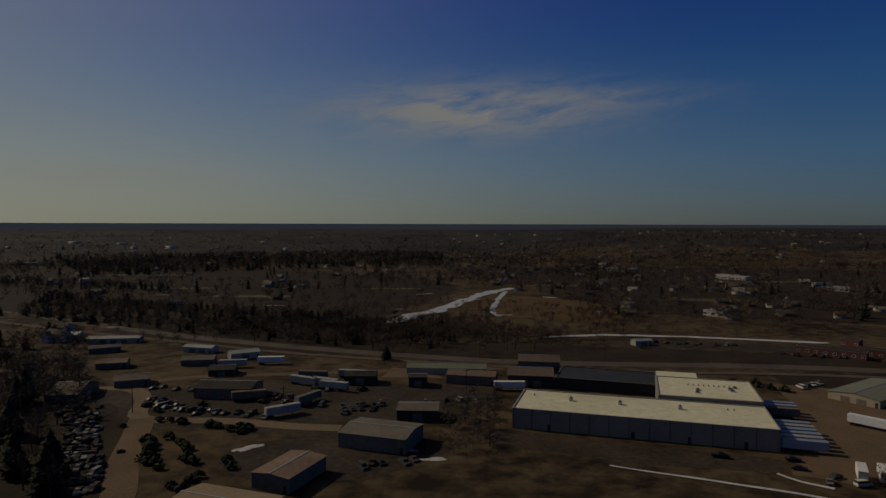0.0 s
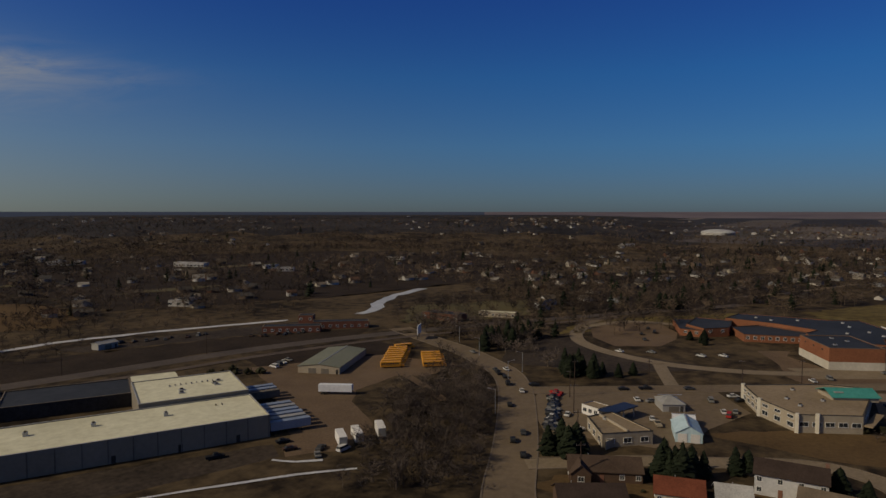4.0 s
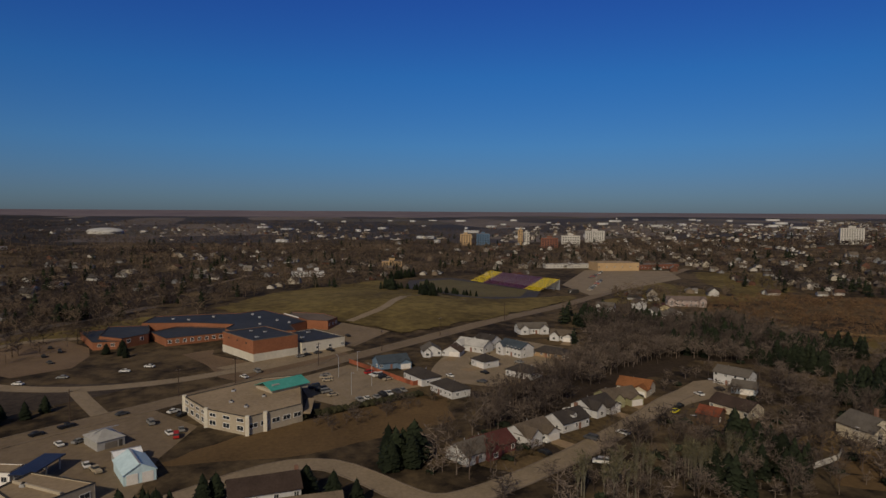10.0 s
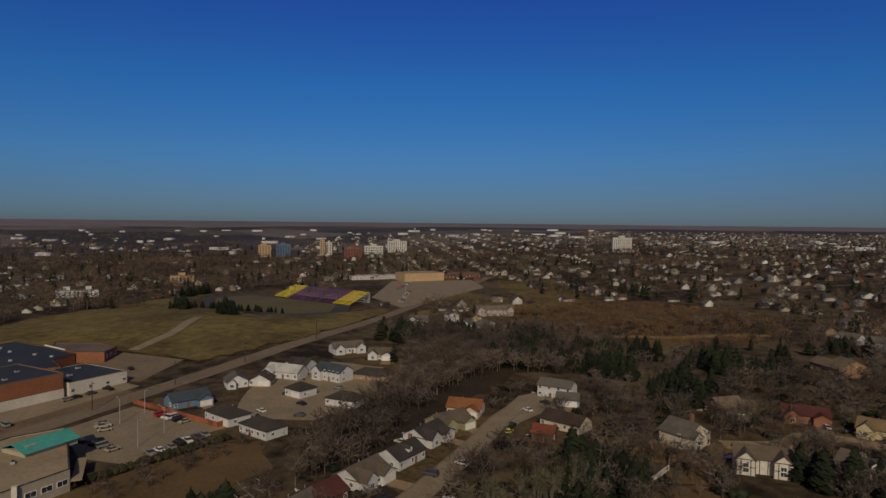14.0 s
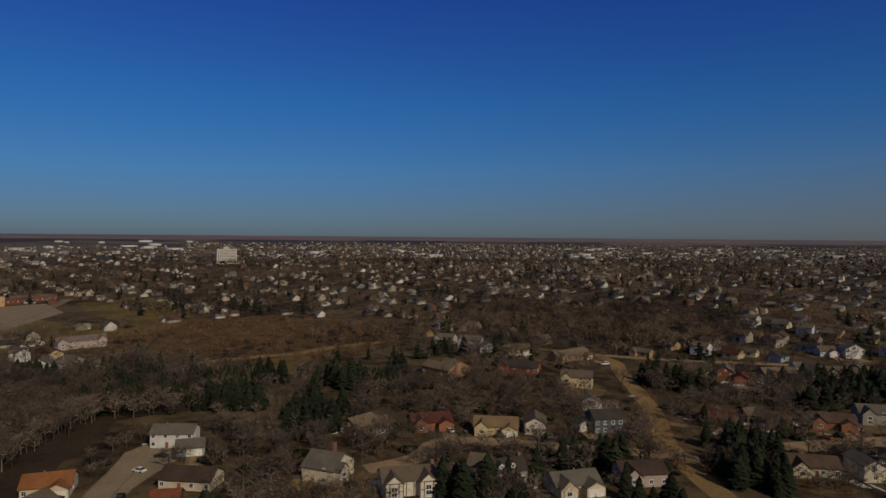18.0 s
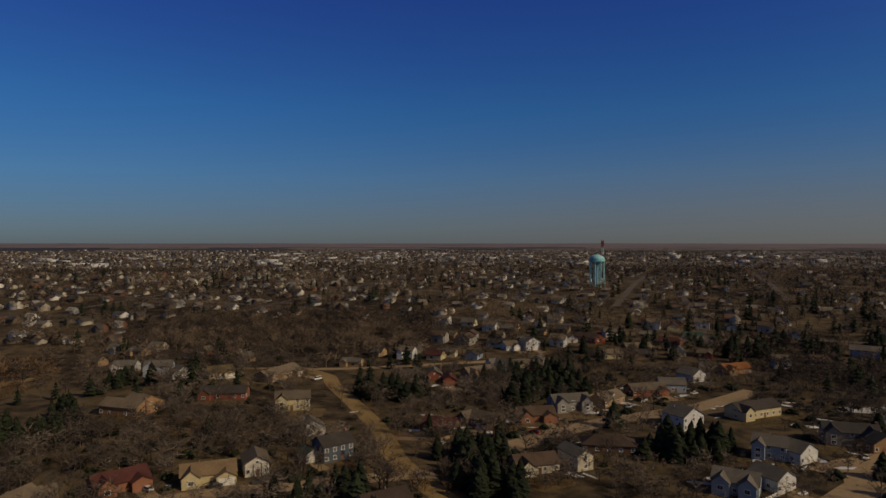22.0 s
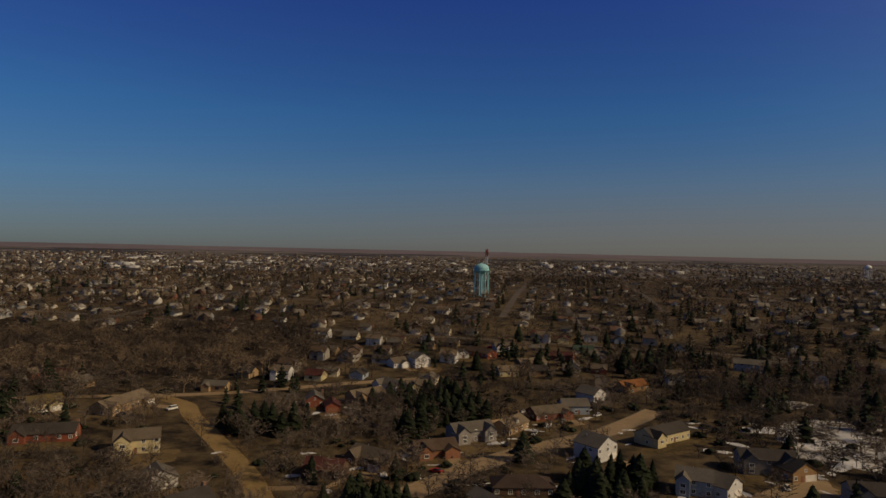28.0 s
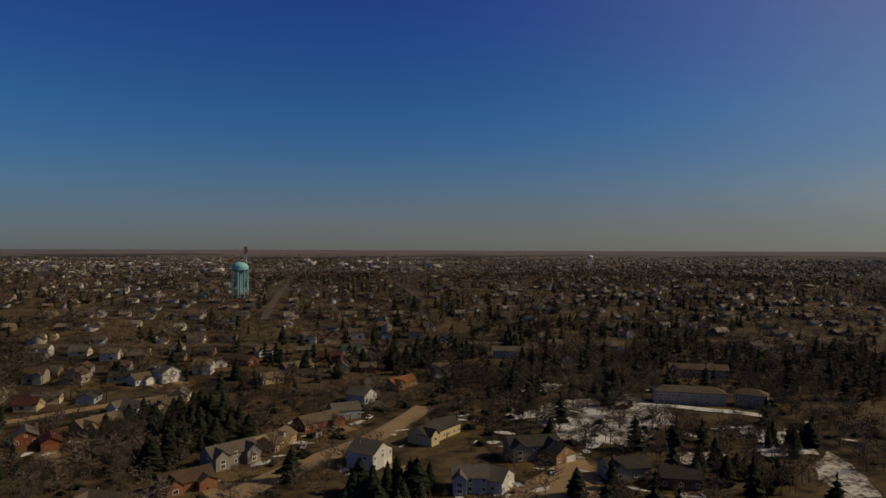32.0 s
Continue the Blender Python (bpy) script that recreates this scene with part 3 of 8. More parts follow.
def road(name, points, width, mat="old_asphalt", label="", kerb=False, line=False, dz=0.06):
    strip(name, points, width, dz, mat, label)
    if kerb:
        for s in (-1, 1):
            edge = []
            for k, p in enumerate(points):
                a, b = Vector(points[max(k - 1, 0)]), Vector(points[min(k + 1, len(points) - 1)])
                d = (b - a).normalized()
                edge.append((p[0] - d.y * s * (width / 2 + 0.15), p[1] + d.x * s * (width / 2 + 0.15)))
            strip("kerb", edge, 0.45, dz + 0.13, "kerb_concrete", "pale concrete kerb along the road", 0.2)
    if line:
        strip("lane_marking", points, 0.35, dz + 0.02, "line_paint", "faded yellow centre line")


# main road, side street and residential streets
MAIN = [(60, 52), (95, 94), (125, 120), (151, 138), (177, 157), (206, 180), (225, 200), (236, 221), (247, 246), (254, 272), (262, 300), (268, 318)]
SIDE = [(206, 178), (233, 152), (265, 121), (290, 97), (312, 75), (342, 47), (377, 12), (431, -40), (486, -93), (560, -158), (660, -245), (800, -365)]
SNOWBANK = [(-136, -277), (-146, -263), (-158, -246), (-170, -228)]
SUB = [(146, 130), (172, 106), (187, 88), (197, 77), (203, 66), (202, 55), (193, 45), (180, 34), (176, 24), (184, 8), (198, -11), (214, -30), (235, -53), (252, -70), (263, -84)]
road("road", MAIN, 13.5, "old_asphalt", "tan weathered asphalt main road with kerbs", True, False)
road("road", SIDE, 9.5, "old_asphalt", "tan asphalt side street past the school", True, False, 0.075)
road("road", SUB, 7.6, "concrete", "pale concrete curving residential street", True, False, 0.09)
road("road", [(-369, 537), (-258, 465), (-177, 418), (-95, 380), (-26, 355), (35, 338), (92, 332), (177, 326), (262, 306), (380, 262), (520, 200)], 11, "asphalt", "grey two-lane highway on a low embankment", False, False)
road("railway_bed", [(-380, 500), (-260, 436), (-170, 396), (-90, 360), (-20, 338), (50, 320), (110, 313), (180, 308), (262, 290), (400, 240)], 5, "ballast", "dark railway ballast", dz=0.25)
road("road", [(96, -156), (108, -173), (125, -203), (140, -245), (171, -308), (181, -332), (205, -352)], 8, "straw_grass", "strip of straw-coloured grass between the gardens", dz=0.05)
road("road", [(92, -216), (80, -228), (62, -245), (35, -264), (5, -280), (-18, -298), (-40, -318)], 9.5, "tan_paving", "brown asphalt residential street with driveways", True, False)
road("road", [(10, -160), (-14, -183), (-36, -203), (-47, -216)], 11, "tan_paving", "tan concrete court in front of a large house", False, False)
road("road", [(200, -125), (192, -142), (194, -160), (175, -172), (150, -180), (128, -188), (112, -192)], 7.5, "tan_paving", "winding asphalt lane between the houses", True)
road("road", [(60, -392), (110, -378), (180, -352), (230, -345), (260, -345)], 6.5, "tan_paving", "straight tan street between gardens")
road("road", [(-20, -330), (-50, -420), (-80, -520), (-120, -700), (-150, -900)], 7, "asphalt", "asphalt street leading away through the town")
road("road", [(-174, 273), (-138, 280), (-122, 262), (-111, 237), (-79, 234), (-53, 228), (-36, 226)], 7, "old_asphalt", "pale gravelled yard road")
road("road", [(-111, 237), (-103, 214), (-97, 195), (-91, 181), (-84, 163), (-78, 130)], 9, "gravel", "bare earth yard track", dz=0.075)
road("road", [(-138, 280), (-120, 300), (-60, 310), (-10, 318), (30, 322)], 6, "gravel", "gravel service road beside the yards", dz=0.085)
BANK = [(338, -322), (350, -300), (356, -282), (358, -262), (372, -240), (384, -212), (392, -196)]
road("driveway_track", BANK, 10, "straw_grass", "curving strip of straw-coloured grass through the brush", dz=0.1)
road("driveway_track", [(175, 190), (186, 215), (192, 232)], 4, "gravel", "rutted dirt track", dz=0.1)
# school drives
road("road", [(318, 100), (301, 124), (291, 158), (298, 195), (317, 221), (350, 236), (390, 226), (400, 190)], 7, "concrete", "pale drive looping before the school", True)
road("road", [(330, 228), (352, 240), (379, 245), (454, 246), (530, 232), (640, 196), (760, 170)], 7, "old_asphalt", "tan street curving behind the school")
road("road", [(252, 134), (276, 150), (292, 160)], 6, "concrete", "short pale drive to the school")
sheet("car_park", [(350, 232), (326, 216), (312, 194), (328, 176), (352, 178), (372, 186), (396, 208), (392, 224), (370, 232)], 0.05, "gravel", "tan asphalt school car park")
sheet("car_park", [(362, 50), (398, 30), (425, 62), (386, 92)], 0.06, "old_asphalt", "tan asphalt car park beside the school")
sheet("forecourt", [(322, 112), (336, 96), (366, 58), (354, 50), (310, 96)], 0.05, "concrete", "pale concrete apron along the school")
sheet("forecourt", [(306, 107), (292, 92), (302, 86), (326, 66), (342, 52), (356, 56), (345, 76), (331, 97), (350, 120), (362, 122), (352, 134), (330, 118)], 0.045, "gravel", "tan gravelled ground before the school", rough=1.5)
# yards
sheet("gravel_yard", [(112, 200), (138, 252), (150, 292), (212, 268), (222, 226), (196, 222), (188, 232), (160, 226), (150, 214), (138, 188), (118, 176), (101, 184)], 0.04, "gravel", "bare tan gravel truck yard", rough=2.0)
sheet("gravel_yard", [(-174, 268), (-74, 290), (24, 284), (24, 262), (-8, 232), (-36, 216), (-70, 222), (-112, 230)], 0.03, "yard_dirt", "bare earth storage yard", rough=3.0)
sheet("gravel_yard", [(-156, 250), (-132, 257), (-113, 228), (-100, 195), (-90, 172), (-82, 150), (-112, 150), (-136, 200)], 0.045, "dark_soil_shade", "dark dirt scrap yard", rough=3.0)
sheet("gravel_yard", [(-60, 212), (-10, 226), (4, 204), (-18, 182), (-50, 176), (-68, 190)], 0.035, "yard_dirt", "tan dirt yard round metal sheds", rough=2.0)
sheet("gravel_yard", [(20, 226), (104, 196), (100, 186), (60, 192), (14, 212)], 0.03, "yard_dirt", "bare brown earth along the warehouse", rough=2.0)
sheet("car_park", [(172, 142), (196, 166), (214, 172), (262, 122), (240, 100), (212, 104), (186, 102)], 0.05, "old_asphalt", "tan asphalt lot around small shops")
sheet("car_park", [(268, 66), (300, 74), (322, 52), (284, 24), (256, 52)], 0.05, "concrete", "pale car park with islands behind the office")
sheet("lawn", [(206, 104), (228, 86), (251, 52), (272, 14), (238, 14), (210, 62)], 0.03, "leaf_litter", "brown rough grass field", rough=2)
sheet("lawn", [(258, 168), (300, 128), (298, 196), (316, 232), (270, 236), (240, 214)], 0.03, "yard_dirt", "dark brown dormant school lawn", rough=2)
sheet("cul_de_sac", [(292, 20), (330, 8), (356, -4), (372, -40), (350, -60), (320, -46), (300, -40), (278, -8)], 0.04, "concrete", "pale concrete street between new houses", rough=1.0)
sheet("hill", [(438, 112), (500, 150), (590, 120), (690, 30), (620, 6), (540, -22), (530, -60), (548, -110), (560, -134), (536, -130), (480, -80), (428, -28), (394, 22), (424, 60), (436, 84)], 0.45, "hill_grass", "olive-straw dormant grass on a low hill", rough=6)
sheet("lawn", [(318, 236), (350, 244), (400, 236), (470, 190), (470, 150), (440, 184), (404, 204)], 0.03, "hill_grass", "straw-coloured lawn behind the school", rough=4)
strip("path", [(424, 54), (440, 44), (463, 31), (490, 23), (516, 14)], 6, 0.55, "concrete", "pale gravel path up the hill", wander=0.3)
strip("path", [(516, 14), (536, -2), (530, -18), (512, -34)], 1.6, 0.6, "kerb_concrete", "narrow pale path along the sports field")
# sports ground
sheet("running_track", [(690, -2), (716, -50), (600, -118), (540, -96), (526, -40), (620, 6)], 0.25, "track_dark", "dark oval running track")
sheet("sports_field", [(680, -12), (698, -46), (598, -104), (550, -86), (540, -44), (622, -6)], 0.32, "turf", "dormant green-brown sports field")
sheet("car_park", [(560, -150), (640, -150), (800, -230), (780, -330), (690, -300), (600, -200)], 0.12, "concrete", "wide pale car park by the stadium")
sheet("snow_field", [(-90, -296), (-118, -300), (-144, -290), (-140, -268), (-135, -251), (-110, -238), (-84, -225), (-62, -244), (-70, -270)], 0.06, "patchy_snow", "thin snow patched with brown brush", "stuff", rough=6)
sheet("snow_field", [(-128, -204), (-138, -222), (-150, -214), (-146, -196), (-136, -186)], 0.06, "patchy_snow", "thin snow on a shaded bank", "stuff", rough=4)
sheet("snow_field", [(-92, -330), (-118, -340), (-132, -326), (-108, -316)], 0.06, "patchy_snow", "thin snow between the gardens", "stuff", rough=5)
# the next two sheets paint the shade under trees onto the ground
sheet("tree_shade_floor", [(120, -392), (200, -400), (290, -380), (360, -440), (360, -520), (240, -548), (150, -530), (112, -440)], 0.06, "dark_soil_shade", "wooded hollow behind the gardens, tree shade painted into its floor", rough=14)
sheet("tree_shade_floor", [(196, -14), (236, 6), (262, -10), (330, -64), (404, -96), (450, -108), (436, -160), (400, -200), (330, -204), (292, -166), (316, -116), (262, -50), (226, -10)], 0.045, "dark_soil_shade", "thicket floor along the creek, darkened for tree shade", rough=6)
sheet("court", [(-10, -205), (-24, -214), (-42, -222), (-56, -224), (-48, -206), (-34, -190), (-14, -184), (-17, -196)], 0.085, "tan_paving", "golden tan concrete court before the houses", rough=1.0)
sheet("driveway", [(180, -84), (178, -96), (168, -90), (174, -78)], 0.06, "leaf_litter", "rust-brown leafy bank", rough=1.5)
for cx_, cy_, rx_, ry_, m_, w_ in ((-190, 640, 44, 9, "turf", "dull green clearing in the woods"), (-60, 720, 36, 9, "turf", "green-brown clearing among houses"), (-300, 720, 50, 9, "turf", "dull green clearing in the woods"), (120, 760, 46, 10, "turf", "green-brown meadow"),
                                  (-250, 580, 30, 6, "turf", "narrow green-brown clearing"), (260, 620, 50, 10, "turf", "dull green clearing between belts of trees"), (-420, 900, 80, 12, "turf", "broad dull green field"), (420, 820, 70, 12, "turf", "green-brown field")):
    sheet("field", [(cx_ + rx_ * math.cos(0.5236 * k_), cy_ + ry_ * math.sin(0.5236 * k_)) for k_ in range(12)], 0.16, m_, w_, rough=12)
sheet("lawn", [(640, -192), (656, -256), (572, -276), (492, -252), (508, -200), (512, -142), (560, -176)], 0.07, "hill_grass", "dormant straw lawn beside the stadium street", rough=8)
sheet("snow_field", [(-126, -182), (-143, -187), (-126, -164), (-112, -152), (-100, -156), (-110, -170)], 0.06, "patchy_snow", "thin snow on an open bank", "stuff", rough=3)
sheet("snow_field", [(-156, -214), (-163, -203), (-136, -196), (-142, -208)], 0.06, "patchy_snow", "thin snow on an open bank", "stuff", rough=2)
sheet("snow_field", [(-92, -214), (-107, -203), (-86, -194), (-82, -203)], 0.06, "patchy_snow", "thin snow behind a dark house", "stuff", rough=2)
sheet("cul_de_sac", [(265, -80), (278, -94), (282, -111), (271, -114), (257, -98), (247, -76), (240, -66)], 0.1, "concrete", "pale concrete turning circle at the street's end", rough=0.6)
sheet("lawn", [(194, -93), (193, -110), (177, -97), (182, -85)], 0.06, "leaf_litter", "rust-brown garden slope", rough=1.5)
sheet("field", [(506, -256), (566, -284), (660, -306), (760, -352), (720, -420), (600, -370), (520, -300)], 0.08, "hill_grass", "dormant straw field beside the high school", rough=10)
# woodland floors, darkened for tree shade, and open fields beyond the railway
sheet("tree_shade_floor", [(-900, 560), (-420, 560), (-260, 476), (-140, 432), (-60, 412), (-52, 470), (-40, 530), (0, 640), (20, 760), (-60, 900), (-500, 1100), (-1000, 900)], 0.08, "dark_soil_shade", "woodland floor beside the frozen river, darkened for tree shade", rough=8)
sheet("tree_shade_floor", [(470, 210), (560, 190), (760, 250), (900, 400), (640, 400), (500, 330), (420, 280)], 0.04, "dark_soil_shade", "wooded slope behind the school, darkened for tree shade", rough=20)
sheet("field", [(24, 560), (50, 500), (120, 470), (150, 520), (140, 600), (80, 650), (50, 640)], 0.06, "leaf_litter", "orange-brown stubble field inside the river bend", rough=10)
sheet("field", [(280, 330), (330, 300), (400, 290), (430, 340), (340, 384)], 0.05, "turf", "dull green field by the pond", rough=8)
sheet("brush_field", [(150, 280), (240, 262), (232, 300), (160, 312)], 0.035, "dark_soil_shade", "dark weedy verge along the railway", rough=6)
sheet("brush_field", [(-20, 352), (60, 343), (150, 336), (236, 318), (258, 330), (206, 358), (130, 374), (50, 390), (-10, 388)], 0.05, "dark_soil_shade", "dark weedy railway cutting", rough=6)
sheet("gravel_yard", [(100, 398), (106, 382), (150, 374), (200, 362), (240, 344), (262, 336), (268, 348), (236, 384), (180, 394)], 0.06, "yard_dirt", "dirt yard beside the brick works", rough=4)
sheet("brush_field", [(-230, 420), (-120, 372), (20, 340), (140, 330), (140, 350), (30, 372), (-110, 420), (-210, 470)], 0.04, "dark_soil_shade", "dark weedy strip between highway and railway", rough=5)
# another sheet whose dark colour stands for shade under the northern trees
sheet("tree_shade_floor", [(170, 520), (330, 470), (560, 460), (800, 560), (860, 820), (600, 1040), (260, 1120), (0, 1080), (90, 800), (160, 640)], 0.05, "dark_soil_shade", "wooded ground among scattered houses, darkened for tree shade", rough=10)
# river and creek ice
strip("river", [(68, 694), (58, 650), (50, 598), (41, 539), (44, 505)], 5, 0.12, "river_ice", "narrow frozen side channel of the river", wander=0.8)
strip("river", [(-42, 474), (-35, 480), (-20, 514), (-2, 545), (31, 639), (55, 694), (80, 730)], 13, 0.14, "river_ice", "pale frozen river bending through woods", wander=0.9)
strip("river", [(286, 381), (300, 386), (312, 392), (324, 404), (340, 418), (373, 438), (425, 458)], 9, 0.05, "river_ice", "pale frozen pond beside the road", wander=0.8)
strip("snow_bank", [(62, 412), (93, 418), (123, 419), (148, 415), (171, 411), (214, 399), (236, 394)], 5, 0.15, "snow", "long white snow bank beside the railway", wander=1.2, kind="stuff", category="snow")
strip("snow_bank", [(50, 191), (68, 183), (84, 176), (100, 168), (110, 162)], 1.2, 0.2, "snow", "narrow white snow bank beside the yard", wander=1.4, kind="stuff", category="snow")
strip("snow_bank", [(97, 185), (101, 179), (107, 174)], 1.6, 0.2, "snow", "narrow white snow bank beside the yard", wander=1.4, kind="stuff", category="snow")
strip("snow_bank", SNOWBANK, 6.5, 0.3, "snow", "long white snow bank below the apartments", wander=0.9, kind="stuff", category="snow")
sheet("dirt_mound", [(-26, 322), (-6, 318), (0, 300), (-28, 302)], 0.1, "gravel", "orange-tan soil stockpile yard", rough=3)
sheet("field", [(352, -204), (360, -236), (362, -282), (346, -262), (318, -214), (326, -194)], 0.06, "lawn", "dull olive grass track beside the brush", rough=5)
sheet("brush_field", [(176, -226), (222, -224), (232, -246), (180, -246)], 0.05, "leaf_litter", "brown rough slope between houses", rough=8)
sheet("brush_field", [(190, -98), (206, -88), (214, -108), (196, -112)], 0.05, "straw_grass", "rust-orange grass bank", rough=2)

# ---- houses ----
WINDOWS = {}
ROOF_WORD = {"brown": "brown-shingled", "darkbrown": "dark brown-shingled", "rust": "rust-red roofed", "tan": "tan-shingled", "grey": "grey-shingled",
             "maroon": "maroon-roofed", "greybrown": "grey-brown shingled", "dark": "dark-shingled", "orange": "orange-brown roofed", "tanroof": "golden-tan roofed",
             "greenroof": "dark green roofed", "olive": "olive-brown roofed", "slate": "slate-grey roofed", "blueroof": "blue-grey roofed", "white": "pale-roofed",
             "pinkgreyroof": "pinkish-grey roofed"}
WALL_WORD = {"brownwood": "brown wood", "cream": "cream siding", "white": "white siding", "maroonwall": "maroon siding", "olive": "olive-green siding",
             "bluegrey": "blue-grey siding", "brick": "orange brick", "wood": "honey-coloured wood", "yellow": "pale yellow siding", "tudor": "half-timbered",
             "slate": "slate-blue siding", "tanbrick": "tan brick", "redbrick": "red brick", "greywall": "grey siding", "pinkgrey": "pinkish stone",
             "stone": "grey stone", "blue": "blue siding"}


def window(parent, x, y, z, turn, w=1.2, h=1.3):
    """A framed window on a wall that faces -y when turn is 0."""
    key = (round(w, 1), round(h, 1))
    if key not in WINDOWS:
        f = boxes((-w / 2, 0, -h / 2, 0.12, 0.12, h), (w / 2, 0, -h / 2, 0.12, 0.12, h), (0, 0, h / 2 - 0.06, w + 0.12, 0.12, 0.12),
                  (0, -0.03, -h / 2 - 0.06, w + 0.24, 0.18, 0.12), (0, 0, -h / 2, 0.06, 0.1, h))
        me = bpy.data.meshes.new("window")
        f.to_mesh(me)
        f.free()
        me.materials.append(MATS["trim_white"])
        g = boxes((0, 0.02, -h / 2, w, 0.06, h))
        mg = bpy.data.meshes.new("pane")
        g.to_mesh(mg)
        g.free()
        mg.materials.append(MATS["window_glass"])
        WINDOWS[key] = (me, mg)
    me, mg = WINDOWS[key]
    ob = part("window", me, "", parent, "", pose(x, y, z, 0, 0, turn))
    part("pane", mg, "", ob)
    return ob


def gable_shell(w, d, h, rise, style, low=-1.6):
    """Walls of a house: a box with gables along x ('s') or y ('f')."""
    a, b = w / 2, d / 2
    v = [(-a, -b, low), (a, -b, low), (a, b, low), (-a, b, low), (-a, -b, h), (a, -b, h), (a, b, h), (-a, b, h)]
    f = [(0, 1, 5, 4), (2, 3, 7, 6)]
    if style == "s":
        v += [(-a, 0, h + rise), (a, 0, h + rise)]
        f += [(1, 2, 6, 9, 5), (3, 0, 4, 8, 7)]
    elif style == "f":
        v += [(0, -b, h + rise), (0, b, h + rise)]
        f = [(0, 1, 5, 8, 4), (2, 3, 7, 9, 6), (1, 2, 6, 5), (3, 0, 4, 7)]
    else:
        f += [(1, 2, 6, 5), (3, 0, 4, 7)]
    return v, f


def roof_shell(w, d, h, rise, style, over=0.45, thick=0.22):
    """Two slopes (or four, hipped) with an overhang and a real edge."""
    a, b = w / 2 + over, d / 2 + over
    if style == "f":
        v, f = roof_shell(d, w, h, rise, "s", over, thick)
        return [(-p[1], p[0], p[2]) for p in v], f
    drop = rise * over / (d / 2)
    r = a if style == "s" else max(a - b, 0.2)
    top = [(-a, -b, h - drop), (a, -b, h - drop), (a, b, h - drop), (-a, b, h - drop), (-r, 0, h + rise), (r, 0, h + rise)]
    v = [(x, y, z + thick) for x, y, z in top] + top
    f = [(0, 1, 5, 4), (2, 3, 4, 5), (7, 6, 10, 11), (9, 8, 11, 10), (0, 6, 7, 1), (2, 8, 9, 3)]
    if style == "s":
        f += [(1, 7, 11, 5), (5, 11, 8, 2), (3, 9, 10, 4), (4, 10, 6, 0)]
    else:
        f += [(1, 2, 5), (3, 0, 4), (8, 7, 11), (6, 9, 10), (1, 7, 8, 2), (3, 9, 6, 0)]
    return v, f


def moved(vf, x, y, z=0.0):
    return [(a + x, b + y, c + z) for a, b, c in vf[0]], vf[1]


HOUSE_SPOTS = []


LAWN_RNG = random.Random(14)


def garden(x, y, yaw, w, d):
    """A worn lawn with a ragged rim before or behind a house."""
    side = LAWN_RNG.choice((-1, -1, 1))
    c, s = math.cos(radians(yaw)), math.sin(radians(yaw))
    oy = side * (d / 2 + LAWN_RNG.uniform(3, 6))
    cx, cy = x - s * oy, y + c * oy
    verts, faces, n = [], [], 22
    rx, ry, seed = w * LAWN_RNG.uniform(0.6, 0.95), LAWN_RNG.uniform(6, 11), LAWN_RNG.uniform(0, 99)
    for u in (0.0, 0.6, 1.0):
        for k in range(n):
            a = 6.2832 * k / n
            rag = u * (1 + 0.4 * noise.noise(Vector((math.cos(a) * 1.6, math.sin(a) * 1.6, seed))))
            px, py = rx * rag * math.cos(a), ry * rag * math.sin(a)
            wx, wy = cx + c * px - s * py, cy + s * px + c * py
            verts.append((wx, wy, float(lie(wx, wy)) + 0.03))
    for r in range(2):
        for k in range(n):
            faces.append((r * n + k, r * n + (k + 1) % n, (r + 1) * n + (k + 1) % n, (r + 1) * n + k))
    mat, words = LAWN_RNG.choice((("garden_grass", "dormant dark brown garden lawn"), ("garden_straw", "straw-coloured garden lawn"), ("leaf_litter", "leaf-strewn brown garden lawn"), ("garden_grass", "dormant dark brown garden lawn")))
    tagged(new("lawn", mesh_of("lawn", verts, faces, mat)), words, "", "", "structure")


